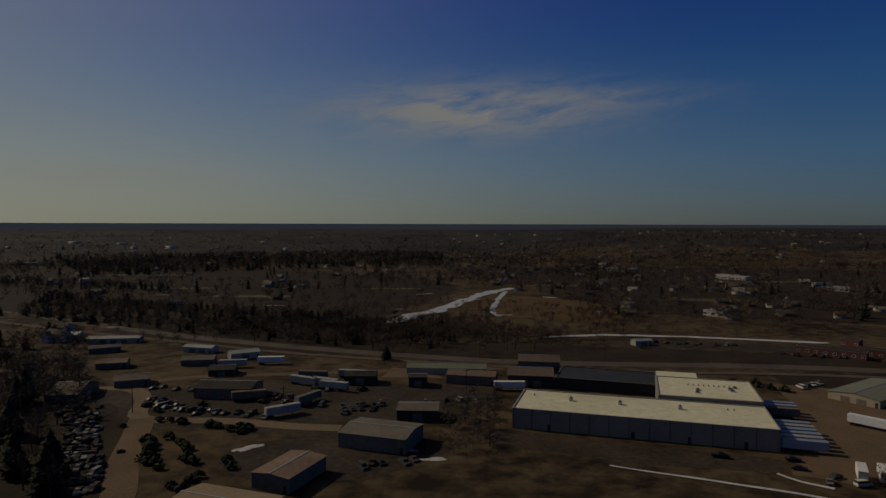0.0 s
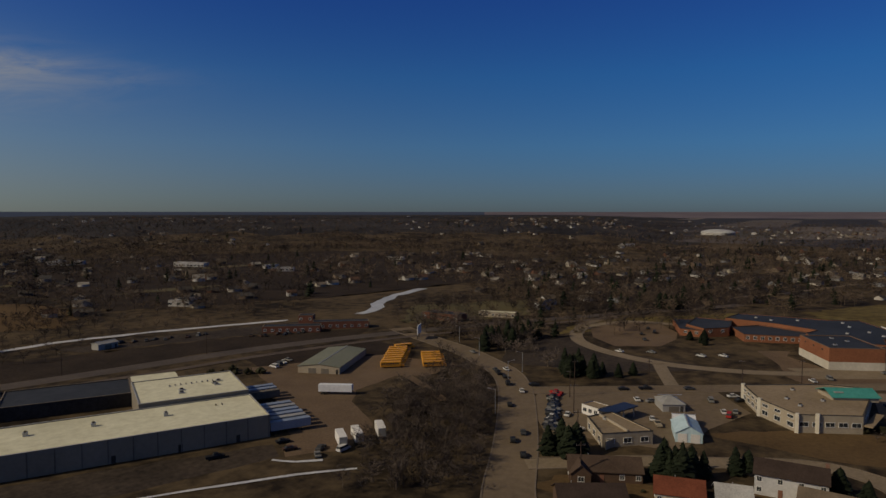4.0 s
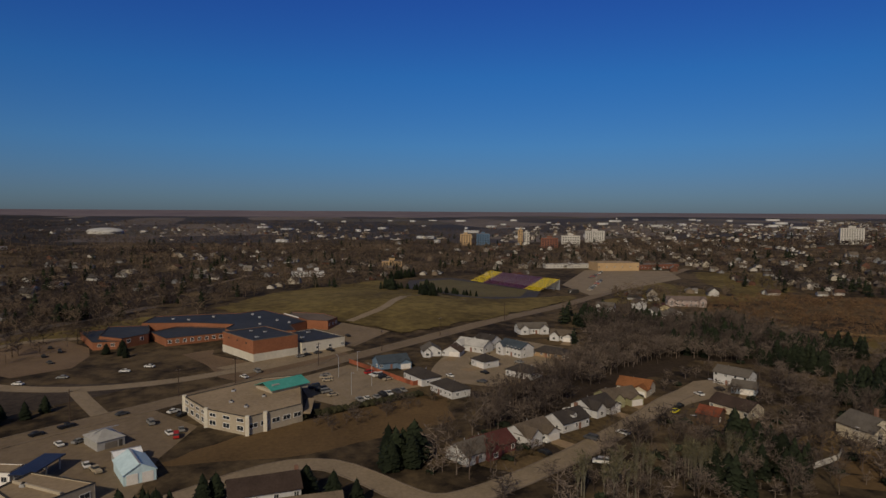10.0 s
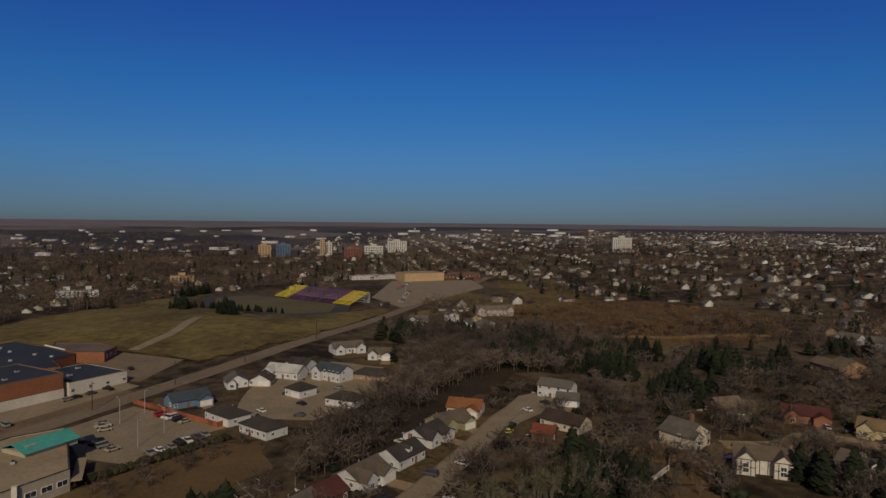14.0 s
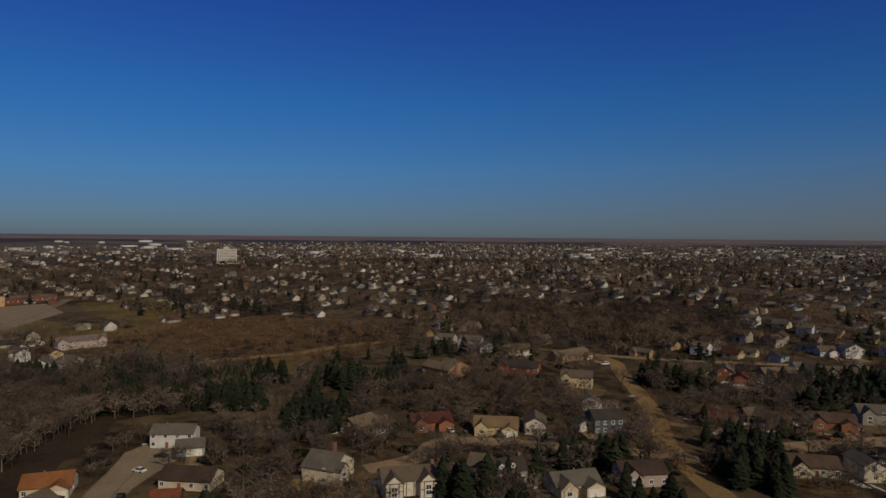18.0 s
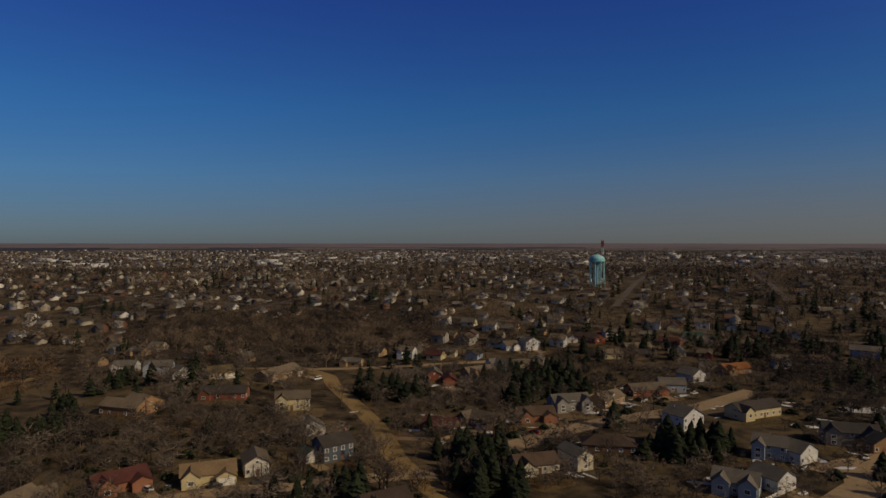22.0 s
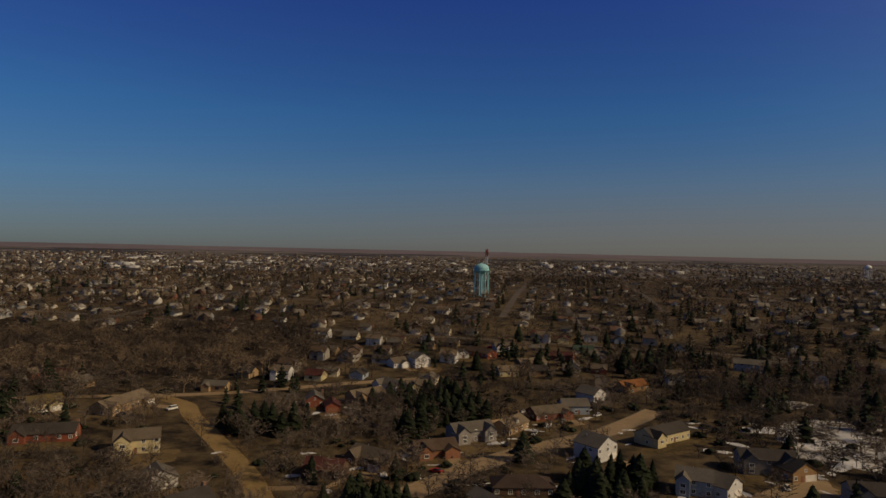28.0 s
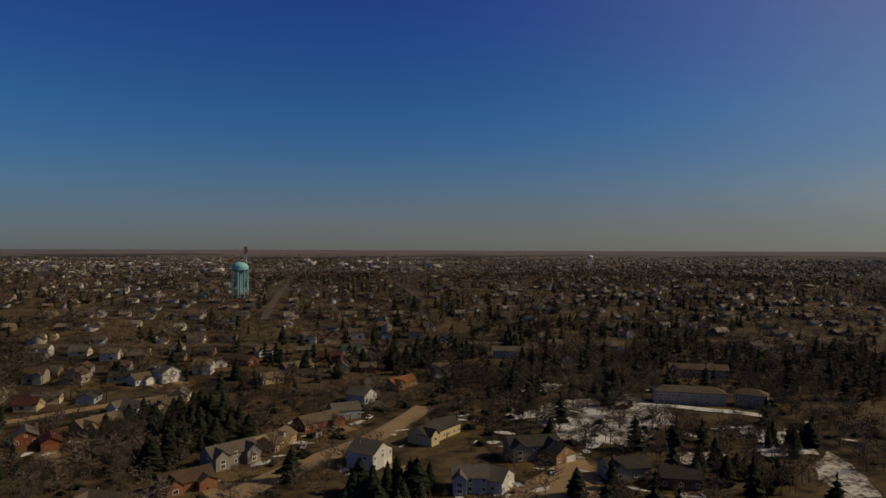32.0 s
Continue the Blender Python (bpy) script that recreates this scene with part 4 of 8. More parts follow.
def house(x, y, yaw, w, d, h, style, roof, wall, flags):
    """A house whose front faces -y of its own axes. flags: g garage, c chimney, d dormer, w front gable, W many windows."""
    if x > 270 and y > -70:
        h *= 0.84
    slim = min(d, 9.0 if style != "f" else 11.0)
    x, y, d = x + math.sin(radians(yaw)) * (d - slim) / 2, y - math.cos(radians(yaw)) * (d - slim) / 2, slim
    HOUSE_SPOTS.append((x, y, max(w, d) * 0.62))
    garden(x, y, yaw, w, d)
    if style == "s" and w >= 12 and "w" not in flags and "d" not in flags and int(x) % 2 == 0:
        flags += "w"
    storeys = "two-storey" if h > 4.4 else "single-storey"
    extra = ", front gable" if "w" in flags else (", attached garage" if "g" in flags else (", dormers" if "d" in flags else ""))
    root = thing("house", x, y, yaw, f"{ROOF_WORD[roof]} {storeys} {WALL_WORD[wall]} house{extra}", "house", "houses")
    rise = min(3.6, 0.28 * (d if style != "f" else w))
    if style == "h":
        rise = min(3.6, 0.25 * d)
    wm, rm = "wall_" + wall, "roof_" + roof
    part("wall", mesh_of("wall", *gable_shell(w, d, h, rise, style), wm), "", root)
    part("roof", mesh_of("roof", *roof_shell(w, d, h, rise, style), rm), "", root)
    taken = []
    nw = flags.count("w")
    for k in range(nw):
        gw = min(5.2, w * 0.38)
        gx = (-w / 2 + gw / 2 + 0.3) if (k == 0) else (w / 2 - gw / 2 - 0.3)
        gr = gw * 0.42
        part("wing_wall", mesh_of("wing_wall", *moved(gable_shell(gw, 4.0, h, gr, "f"), gx, -d / 2 - 0.2), wm), "", root)
        part("wing_roof", mesh_of("wing_roof", *moved(roof_shell(gw, d * 0.75, h, gr, "f", 0.35), gx, -d / 2 - 2.2 + d * 0.375), rm), "", root)
        window(root, gx, -d / 2 - 2.24, h - 1.5, 0, 1.6, 1.3)
        if h > 4.4:
            window(root, gx, -d / 2 - 2.24, 1.5, 0, 1.6, 1.3)
        taken.append((gx - gw / 2 - 0.7, gx + gw / 2 + 0.7))
        if wall == "tudor":
            for bx in (-gw / 2 + 0.1, -gw / 4, gw / 4, gw / 2 - 0.1):
                part("timber", boxes((gx + bx, -d / 2 - 2.23, 0.1, 0.22, 0.1, h - 0.1)), "timber_dark", root, "dark timber")
            for bz in (0.5 * h, h):
                part("timber", boxes((gx, -d / 2 - 2.235, bz, gw, 0.09, 0.22)), "timber_dark", root, "dark timber")
    if wall == "tudor":
        n = int(w / 2)
        for k in range(n + 1):
            bx = -w / 2 + 0.12 + k * (w - 0.24) / n
            if all(not (a < bx < b) for a, b in taken):
                part("timber", boxes((bx, -d / 2 - 0.03, 0.1, 0.22, 0.1, h - 0.2)), "timber_dark", root, "dark timber")
    if "g" in flags and w > 5.5 and style != "f" or ("g" in flags and style == "f"):
        gw = min(4.8, w * 0.75) if w > 6 else w * 0.72
        gx = 0 if style == "f" and w < 9 else w / 2 - gw / 2 - 0.6
        if any(a < gx < b for a, b in taken):
            gx = -gx
        if not any(a < gx < b for a, b in taken):
            out = 0.0
            if style == "s" and w > 9:
                out, gr = 2.6, (gw + 1.0) * 0.26
                part("garage_wall", mesh_of("garage_wall", *moved(gable_shell(gw + 1.0, out + 1.0, 2.75, gr, "f"), gx, -d / 2 - out / 2 + 0.5), wm), "", root)
                part("garage_roof", mesh_of("garage_roof", *moved(roof_shell(gw + 1.0, out + d * 0.3, 2.75, gr, "f", 0.35), gx, -d / 2 - out / 2 + d * 0.15), rm), "", root)
            part("garage_door", boxes((gx, -d / 2 - out - 0.02, 0.0, gw, 0.12, 2.3)), "garage_brown" if wall in ("brick", "redbrick") else "garage_white", root, "pale panelled garage door" if wall not in ("brick", "redbrick") else "brown panelled garage door")
            taken.append((gx - gw / 2 - 0.7, gx + gw / 2 + 0.7))
            c, s = math.cos(radians(yaw)), math.sin(radians(yaw))
            pts = []
            for px, py in ((gx - gw / 2, -d / 2 - out), (gx - gw / 2 - 0.3, -d / 2 - out - 9), (gx + gw / 2 + 0.3, -d / 2 - out - 9), (gx + gw / 2, -d / 2 - out)):
                pts.append((x + c * px - s * py, y + s * px + c * py))
            sheet("driveway", pts, 0.05, "tan_paving", "tan concrete driveway")
    dx = RNG.uniform(-0.15, 0.15) * w
    if w > 7 and not any(a < dx < b for a, b in taken):
        part("door", boxes((dx, -d / 2 - 0.03, 0.0, 1.05, 0.12, 2.1)), "door_paint", root, "dark painted front door")
        taken.append((dx - 1.2, dx + 1.2))
    levels = [1.6] if h <= 4.4 else [1.5, 4.2]
    step = 2.3 if "W" in flags else 3.0
    for z in levels:
        n = max(1, int((w - 1.5) / step))
        for k in range(n):
            wx = (k - (n - 1) / 2) * (w - 2.2) / max(n - 1, 1) if n > 1 else 0.0
            if z > 3 or not any(a < wx < b for a, b in taken):
                if z > 3 and any(a < wx < b for a, b in taken[:nw]):
                    continue
                window(root, wx, -d / 2 - 0.02, z, 0)
        for side in (-1, 1):
            window(root, side * (w / 2 + 0.02), -d * 0.2, z, 90 * side, 1.2, 1.2)
    if style == "f" and h + rise > 5.5:
        window(root, 0, -d / 2 - 0.02, h + 0.35, 0, 0.9, 0.9)
    if "c" in flags:
        part("chimney", boxes((w / 2 - 0.2, d * 0.12, 0, 0.9, 1.1, h + rise + 0.9, 0.04)), "chimney_brick", root, "brick chimney")
    else:
        part("vent_pipe", boxes((RNG.uniform(-0.3, 0.3) * w, d * 0.2, h + rise * 0.3, 0.18, 0.18, rise * 0.5 + 0.5)), "galvanized", root, "metal roof vent pipe")
    for k in range(flags.count("d")):
        gx = (k - (flags.count("d") - 1) / 2) * 3.6
        if style == "f":
            gx = 0
        else:
            part("dormer", mesh_of("dormer", *moved(gable_shell(1.8, 3.0, 1.1, 0.7, "f", 0), gx, -d / 4, h + rise * 0.28), "wall_white"), "", root, "white gabled dormer")
            part("dormer_roof", mesh_of("dormer_roof", *moved(roof_shell(1.8, 3.2, 1.1, 0.7, "f", 0.2, 0.12), gx, -d / 4, h + rise * 0.28), rm), "", root)
            window(root, gx, -d / 4 - 1.53, h + rise * 0.28 + 0.6, 0, 0.9, 0.8)
    return root


house(154.4, 110.0, -53, 19.2, 10.0, 3.0, "s", "brown", "brownwood", "w")
house(136.7, 104.0, -46, 16.5, 12.0, 3.0, "s", "darkbrown", "brownwood", "")
house(154.0, 88.5, -64, 11.5, 9.0, 3.0, "s", "rust", "cream", "")
house(160.0, 77.5, -64, 8.0, 8.0, 3.0, "s", "white", "olive", "")
house(177.2, 69.3, -75, 16.4, 9.0, 5.5, "s", "darkbrown", "white", "c")
house(171.0, 58.0, -80, 14.4, 12.0, 3.5, "s", "tan", "cream", "g")
house(203.3, 14.7, -56, 10.5, 9.0, 3.0, "s", "grey", "white", "")
house(209.2, 8.3, -59, 12.8, 11.0, 3.0, "s", "maroon", "maroonwall", "w")
house(218.3, -6.9, -56, 13.4, 9.0, 3.0, "s", "greybrown", "white", "wg")
house(228.1, -21.8, -58, 13.1, 10.0, 3.2, "s", "dark", "white", "dc")
house(243.3, -36.7, -57, 13.6, 10.0, 3.0, "s", "dark", "white", "g")
house(253.2, -49.6, -73, 14.1, 10.0, 3.0, "s", "greybrown", "olive", "g")
house(266.7, -64.2, -131, 12.7, 12.0, 3.0, "s", "orange", "cream", "g")
house(271.5, -109.0, -146, 14.4, 8.0, 5.0, "s", "grey", "white", "")
house(259.3, -105.9, -132, 8.8, 7.0, 3.0, "s", "grey", "bluegrey", "g")
house(236.1, -88.8, -156, 15.7, 11.0, 3.0, "s", "darkbrown", "cream", "")
house(228.0, -73.9, -139, 7.2, 7.0, 3.0, "s", "rust", "brownwood", "")
house(207.5, -113.8, -81, 11.9, 14.0, 4.5, "f", "grey", "cream", "wc")
house(180.5, -119.0, -135, 15.6, 11.0, 4.5, "s", "greybrown", "tudor", "wwc")
house(223.6, -158.9, -141, 11.5, 10.0, 3.0, "s", "tan", "brownwood", "g")
house(225.0, -153.6, 171, 9.3, 11.0, 4.0, "f", "tan", "brownwood", "")
house(207.2, -174.0, -134, 15.5, 10.0, 3.0, "s", "maroon", "brick", "gw")
house(245.5, -248.4, 165, 19.2, 12.0, 4.0, "s", "tan", "wood", "c")
house(240.5, -250.0, -113, 14.3, 11.0, 4.0, "f", "tan", "wood", "d")
house(182.7, -182.3, -155, 16.1, 10.0, 3.2, "s", "tanroof", "yellow", "wg")
house(170.6, -191.0, -155, 7.9, 11.0, 4.0, "f", "greybrown", "tudor", "")
house(148.4, -205.3, -139, 11.4, 9.0, 5.6, "s", "dark", "slate", "Wc")
house(156.1, -202.2, -139, 4.9, 7.0, 3.0, "f", "greenroof", "white", "g")
house(163.1, -231.5, -153, 9.5, 9.0, 3.2, "f", "grey", "white", "g")
house(179.6, -263.8, -165, 14.6, 9.0, 5.0, "s", "greybrown", "yellow", "w")
house(205.4, -320.9, -110, 27.1, 11.0, 3.5, "s", "tan", "tanbrick", "wg")
house(236.3, -320.6, -142, 12.8, 12.0, 3.5, "s", "olive", "yellow", "g")
house(214.9, -275.3, -173, 20.8, 9.0, 3.0, "s", "dark", "redbrick", "c")
house(272.6, -328.3, -166, 14.3, 10.0, 5.0, "s", "grey", "bluegrey", "")
house(255.7, -318.1, -140, 10.7, 9.0, 3.0, "f", "grey", "white", "g")
house(296.5, -337.2, -174, 12.5, 9.0, 4.0, "s", "grey", "white", "")
house(160.7, -140.8, -129, 12.4, 11.0, 4.0, "s", "dark", "greywall", "ddc")
house(168.7, -143.2, -169, 6.2, 9.0, 3.0, "s", "greybrown", "greywall", "")
house(139.7, -144.8, -133, 14.1, 10.0, 3.0, "s", "grey", "cream", "wg")
house(124.4, -161.2, -143, 13.9, 10.0, 4.0, "s", "darkbrown", "pinkgrey", "w")
house(122.5, -335.3, -174, 7.9, 12.0, 3.5, "f", "grey", "redbrick", "c")
house(113.7, -324.3, -174, 6.6, 10.0, 3.0, "f", "maroon", "redbrick", "g")
house(98.9, -343.2, -146, 18.2, 11.0, 3.5, "s", "tan", "tanbrick", "g")
house(84.2, -366.4, 130, 16.0, 9.0, 3.0, "s", "grey", "white", "")
house(70.1, -364.3, -169, 13.9, 10.0, 3.0, "s", "greybrown", "yellow", "")
house(95.4, -251.6, 138, 16.9, 12.0, 3.0, "s", "greybrown", "brownwood", "g")
house(112.5, -240.4, 160, 13.0, 10.0, 3.0, "s", "maroon", "brownwood", "")
house(74.7, -260.9, -167, 15.9, 11.0, 3.0, "s", "brown", "brick", "wg")
house(57.7, -278.6, -162, 17.5, 10.0, 4.5, "s", "grey", "greywall", "wwg")
house(39.2, -290.4, -134, 16.3, 11.0, 3.2, "s", "tan", "tanbrick", "dc")
house(16.1, -309.8, -162, 18.6, 10.0, 3.0, "s", "greybrown", "redbrick", "g")
house(1.0, -318.0, 178, 12.7, 10.0, 4.0, "s", "grey", "bluegrey", "")
house(-15.9, -341.2, -146, 10.3, 12.0, 4.0, "f", "grey", "white", "")
house(-46.2, -361.4, -157, 17.9, 10.0, 3.0, "s", "orange", "wood", "")
house(15.4, -253.8, -148, 11.5, 13.0, 5.6, "f", "grey", "white", "g")
house(51.1, -222.2, 174, 18.7, 12.0, 3.0, "h", "darkbrown", "brownwood", "")
house(66.2, -204.4, -151, 6.4, 14.0, 5.0, "f", "grey", "cream", "")
house(80.0, -198.9, -161, 14.6, 10.0, 3.0, "s", "brown", "cream", "w")
house(-5.3, -218.3, 148, 10.8, 12.0, 5.0, "s", "grey", "bluegrey", "w")
house(-11.6, -214.5, -147, 10.0, 10.0, 4.0, "f", "grey", "white", "g")
house(19.4, -184.9, 152, 12.8, 12.0, 4.0, "s", "grey", "bluegrey", "ww")
house(7.8, -188.1, -149, 8.7, 10.0, 4.0, "f", "grey", "white", "g")
house(-41.1, -235.9, 163, 18.4, 12.0, 5.0, "s", "slate", "stone", "wwc")
house(-46.4, -226.5, -171, 10.6, 9.0, 3.6, "f", "slate", "wood", "g")
house(-20.0, -273.1, -153, 23.8, 12.0, 4.0, "s", "dark", "yellow", "w")
house(-160.7, -267.7, 139, 33.3, 14.0, 6.0, "h", "greybrown", "greywall", "W")
house(-183.0, -248.2, 122, 14.2, 14.0, 6.0, "h", "greybrown", "greywall", "W")
house(-218.4, -310.7, 139, 32.9, 13.0, 5.0, "s", "greybrown", "greywall", "w")
house(-55.9, -204.3, 163, 14.7, 12.0, 4.0, "s", "dark", "greywall", "w")
house(-66.4, -189.7, 140, 12.1, 12.0, 3.5, "s", "dark", "brownwood", "")
house(-148.4, -407.4, 147, 21.5, 12.0, 5.0, "s", "grey", "bluegrey", "")
house(-232.4, -403.1, 158, 20.8, 12.0, 3.5, "s", "greybrown", "white", "")
house(64.3, -423.5, -154, 10.9, 10.0, 5.5, "f", "grey", "white", "g")
house(77.6, -423.3, -153, 10.1, 9.0, 3.0, "s", "greybrown", "white", "g")
house(18.6, -454.6, 125, 20.8, 10.0, 3.0, "s", "brown", "redbrick", "")
house(-0.6, -473.6, -176, 13.4, 10.0, 3.0, "s", "greybrown", "white", "g")
house(-6.0, -421.7, -162, 18.8, 11.0, 3.0, "s", "tan", "brownwood", "")
house(14.1, -398.9, -176, 11.5, 9.0, 3.0, "s", "tan", "yellow", "")
house(-33.9, -442.0, 152, 15.0, 10.0, 3.0, "s", "maroon", "redbrick", "")
house(-55.9, -462.7, 168, 13.4, 9.0, 3.0, "s", "greenroof", "white", "")
house(32.6, -450.5, -176, 7.2, 9.0, 3.0, "f", "grey", "white", "")
house(318.1, 32.9, -71, 14.9, 10.0, 3.5, "s", "blueroof", "blue", "g")
house(290.7, 19.4, -154, 15.3, 12.0, 4.0, "h", "dark", "white", "g")
house(271.7, 9.1, -152, 14.4, 14.0, 4.0, "h", "dark", "white", "W")
house(340.3, 11.8, -89, 9.1, 9.0, 3.5, "f", "grey", "white", "w")
house(339.1, 0.7, -114, 9.4, 9.0, 3.0, "f", "brown", "white", "g")
house(348.6, -11.8, -135, 17.2, 9.0, 4.0, "s", "white", "white", "")
house(315.2, -12.3, -151, 9.2, 12.0, 4.0, "h", "dark", "white", "g")
house(356.6, -21.4, -141, 11.0, 12.0, 5.0, "s", "dark", "white", "w")
house(337.3, -32.6, -149, 15.6, 13.0, 5.5, "s", "blueroof", "white", "W")
house(332.3, -49.6, -133, 18.1, 13.0, 3.0, "h", "dark", "tanbrick", "")
house(295.3, -25.5, -139, 13.1, 12.0, 3.5, "h", "dark", "white", "g")
house(393.6, -53.4, -86, 17.8, 11.0, 4.0, "s", "grey", "white", "ww")
house(372.4, -66.8, -117, 13.4, 10.0, 3.5, "s", "greybrown", "white", "wg")
house(494.4, -202.9, -107, 28.8, 13.0, 5.0, "s", "pinkgreyroof", "pinkgrey", "wwg")
house(423.8, -158.3, -89, 12.3, 12.0, 5.0, "f", "grey", "white", "d")
house(409.6, -165.5, -117, 8.6, 10.0, 4.0, "s", "grey", "white", "w")
house(430.7, -146.6, -133, 12.7, 12.0, 5.0, "f", "grey", "white", "w")
house(471.9, -130.2, -125, 12.8, 11.0, 4.0, "s", "grey", "white", "w")

# ---- large buildings ----
def flat_building(name, x, y, yaw, w, d, h, wall, roof, label, category, windows=0, level=1.6, base=None, side=0, win=(1.6, 1.4), z=None):
    """A flat-roofed block with a parapet; windows: how many along the front, side: how many along each flank."""
    root = thing(name, x, y, yaw, label, category, z=z)
    a, b = w / 2, d / 2
    for px, py, sx, sy in ((0, -b + 0.15, w, 0.3), (0, b - 0.15, w, 0.3), (-a + 0.15, 0, 0.3, d - 0.6), (a - 0.15, 0, 0.3, d - 0.6)):
        part("wall", boxes((px, py, -1.2, sx, sy, h + 1.2)), wall, root)
    part("roof", boxes((0, 0, h - 0.45, w - 0.6, d - 0.6, 0.25)), roof, root)
    for px, py, sx, sy in ((0, -b + 0.15, w + 0.16, 0.46), (0, b - 0.15, w + 0.16, 0.46), (-a + 0.15, 0, 0.46, d - 0.62), (a - 0.15, 0, 0.46, d - 0.62)):
        part("coping", boxes((px, py, h, sx, sy, 0.14)), "kerb_concrete" if wall != "ribbed_wall" else "pale_metal", root)
    if base:
        part("plinth", boxes((0, -b - 0.02, -0.5, w + 0.08, 0.3, base + 0.5)), "school_base", root)
        part("plinth", boxes((-a - 0.02, 0, -0.5, 0.3, d - 0.2, base + 0.5)), "school_base", root)
        part("plinth", boxes((a + 0.02, 0, -0.5, 0.3, d - 0.2, base + 0.5)), "school_base", root)
    for k in range(windows):
        window(root, (k - (windows - 1) / 2) * (w - 3) / max(windows - 1, 1), -b - 0.05, level, 0, *win)
    for k in range(side):
        for s in (-1, 1):
            window(root, s * (a + 0.05), (k - (side - 1) / 2) * (d - 3) / max(side - 1, 1), level, 90 * s, *win)
    return root


def poly_block(name, points, h, wall, roof, label, category, windows=(), base=0.0):
    """A flat-roofed block on any plan; windows: (side, how many, level, width, height)."""
    cx, cy = sum(p[0] for p in points) / len(points), sum(p[1] for p in points) / len(points)
    root = thing(name, cx, cy, 0, label, category)
    ring = [Vector((x - cx, y - cy)) for x, y in points]
    if sum(a.x * b.y - a.y * b.x for a, b in zip(ring, ring[1:] + ring[:1])) < 0:
        raise ValueError("corners must run anticlockwise")
    for k, a in enumerate(ring):
        b = ring[(k + 1) % len(ring)]
        d = (b - a).normalized()
        yaw = math.degrees(math.atan2(d.y, d.x))
        n = (b - a).length
        at = pose(a.x, a.y, 0, 0, 0, yaw)
        part("wall", boxes((n / 2, 0.15, -1.5, n, 0.3, h + 1.5)), wall, root, "", at)
        part("coping", boxes((n / 2, 0.13, h, n, 0.44, 0.14)), "dark_metal", root, "", at)
        if base:
            part("plinth", boxes((n / 2, -0.03, -0.6, n, 0.12, base + 0.6)), "school_base", root, "", at)
        for side, count, level, ww, wh_ in windows:
            if side == k:
                for j in range(count):
                    q = a + d * ((j + 0.5) / count * n) + Vector((d.y, -d.x)) * 0.05
                    window(root, q.x, q.y, level, yaw, ww, wh_)
    part("roof", mesh_of("roof", [(p.x, p.y, h - 0.25) for p in ring], [tuple(range(len(ring)))], roof), "", root)
    return root


def roof_unit(root, x, y, z, sx=1.6, sy=1.2, sz=1.1):
    u = part("roof_unit", boxes((x, y, z, sx, sy, sz, 0.06)), "galvanized", root, "grey rooftop ventilation unit")
    part("cowl", boxes((x, y, z + sz, sx * 0.55, sy * 0.55, 0.35, 0.05)), "dark_metal", u)


def local(x, y, yaw, px, py):
    c, s = math.cos(radians(yaw)), math.sin(radians(yaw))
    return x + c * px - s * py, y + s * px + c * py


wh = flat_building("warehouse", 69.8, 228.2, -16.3, 86.0, 27.5, 7.1, "ribbed_wall", "membrane_roof", "long grey metal warehouse with a cream flat roof", "warehouse")
for vx in (-24, -6.5, 14):
    roof_unit(wh, vx, 2.5, 6.85, 1.3, 1.3, 1.2)
for vx in (-38, 30, 32):
    part("roof_pipe", boxes((vx, 6, 6.85, 0.35, 0.35, 0.7)), "dark_metal", wh)
for dx in (-30, -2, 16.0, 33.0):
    part("door", boxes((dx, -13.8, 0, 1.2, 0.12, 2.3)), "dark_metal", wh, "dark metal personnel door")
for k in range(9):
    part("dock_door", boxes((43.05, -11 + k * 2.75, 1.1, 0.14, 2.4, 2.7)), "pale_metal", wh, "pale dock door")
for k in range(14):
    part("wall_rib", boxes((-42.6 + k * 6.55, -13.82, 0, 0.35, 0.12, 7.0)), "grey_metal", wh)
an = flat_building("warehouse_annex", 102.5, 250.8, -16.3, 36.0, 32.0, 8.4, "ribbed_wall", "membrane_roof", "square grey metal warehouse annex with a cream roof", "warehouse")
part("roof_bay", boxes((-9.5, 20.4, -1, 16, 9, 9.4)), "ribbed_wall", an)
part("roof_bay_top", boxes((-9.5, 20.4, 8.4, 16.2, 9.2, 0.15)), "membrane_roof", an)
for k in range(9):
    roof_unit(an, -6 + k * 1.9, 3.5 + 0.1 * k, 8.2, 0.6, 0.6, 0.25)
for ux, uy in ((9, 0), (11, 3), (-3, -4), (-3.5, -8), (9.5, -2.5)):
    roof_unit(an, ux, uy, 8.2, 1.8, 1.4, 0.5)


def shed(name, x, y, yaw, w, d, h, roof, wall, label, style="f", pitch=0.12, door=True, category="shed"):
    """A gabled metal shed with a large door in its front."""
    root = thing(name, x, y, yaw, label, category)
    rise = pitch * (w if style == "f" else d)
    part("wall", mesh_of("wall", *gable_shell(w, d, h, rise, style, -0.8), wall), "", root)
    part("roof", mesh_of("roof", *roof_shell(w, d, h, rise, style, 0.3, 0.15), roof), "", root)
    part("ridge_cap", boxes((0, 0, h + rise + 0.12, (0.5 if style == "f" else w + 0.6), (d + 0.6 if style == "f" else 0.5), 0.12)), "galvanized", root)
    if door:
        n = max(1, int(w // 9))
        for k in range(n):
            part("overhead_door", boxes(((k - (n - 1) / 2) * 6.0, -d / 2 - 0.03, 0, 3.6, 0.12, min(3.0, h - 0.8))), "grey_metal", root, "dull grey overhead door")
        part("door", boxes((w / 2 - 1.2, -d / 2 - 0.03, 0, 1.0, 0.12, 2.1)), "dark_metal", root)
    return root


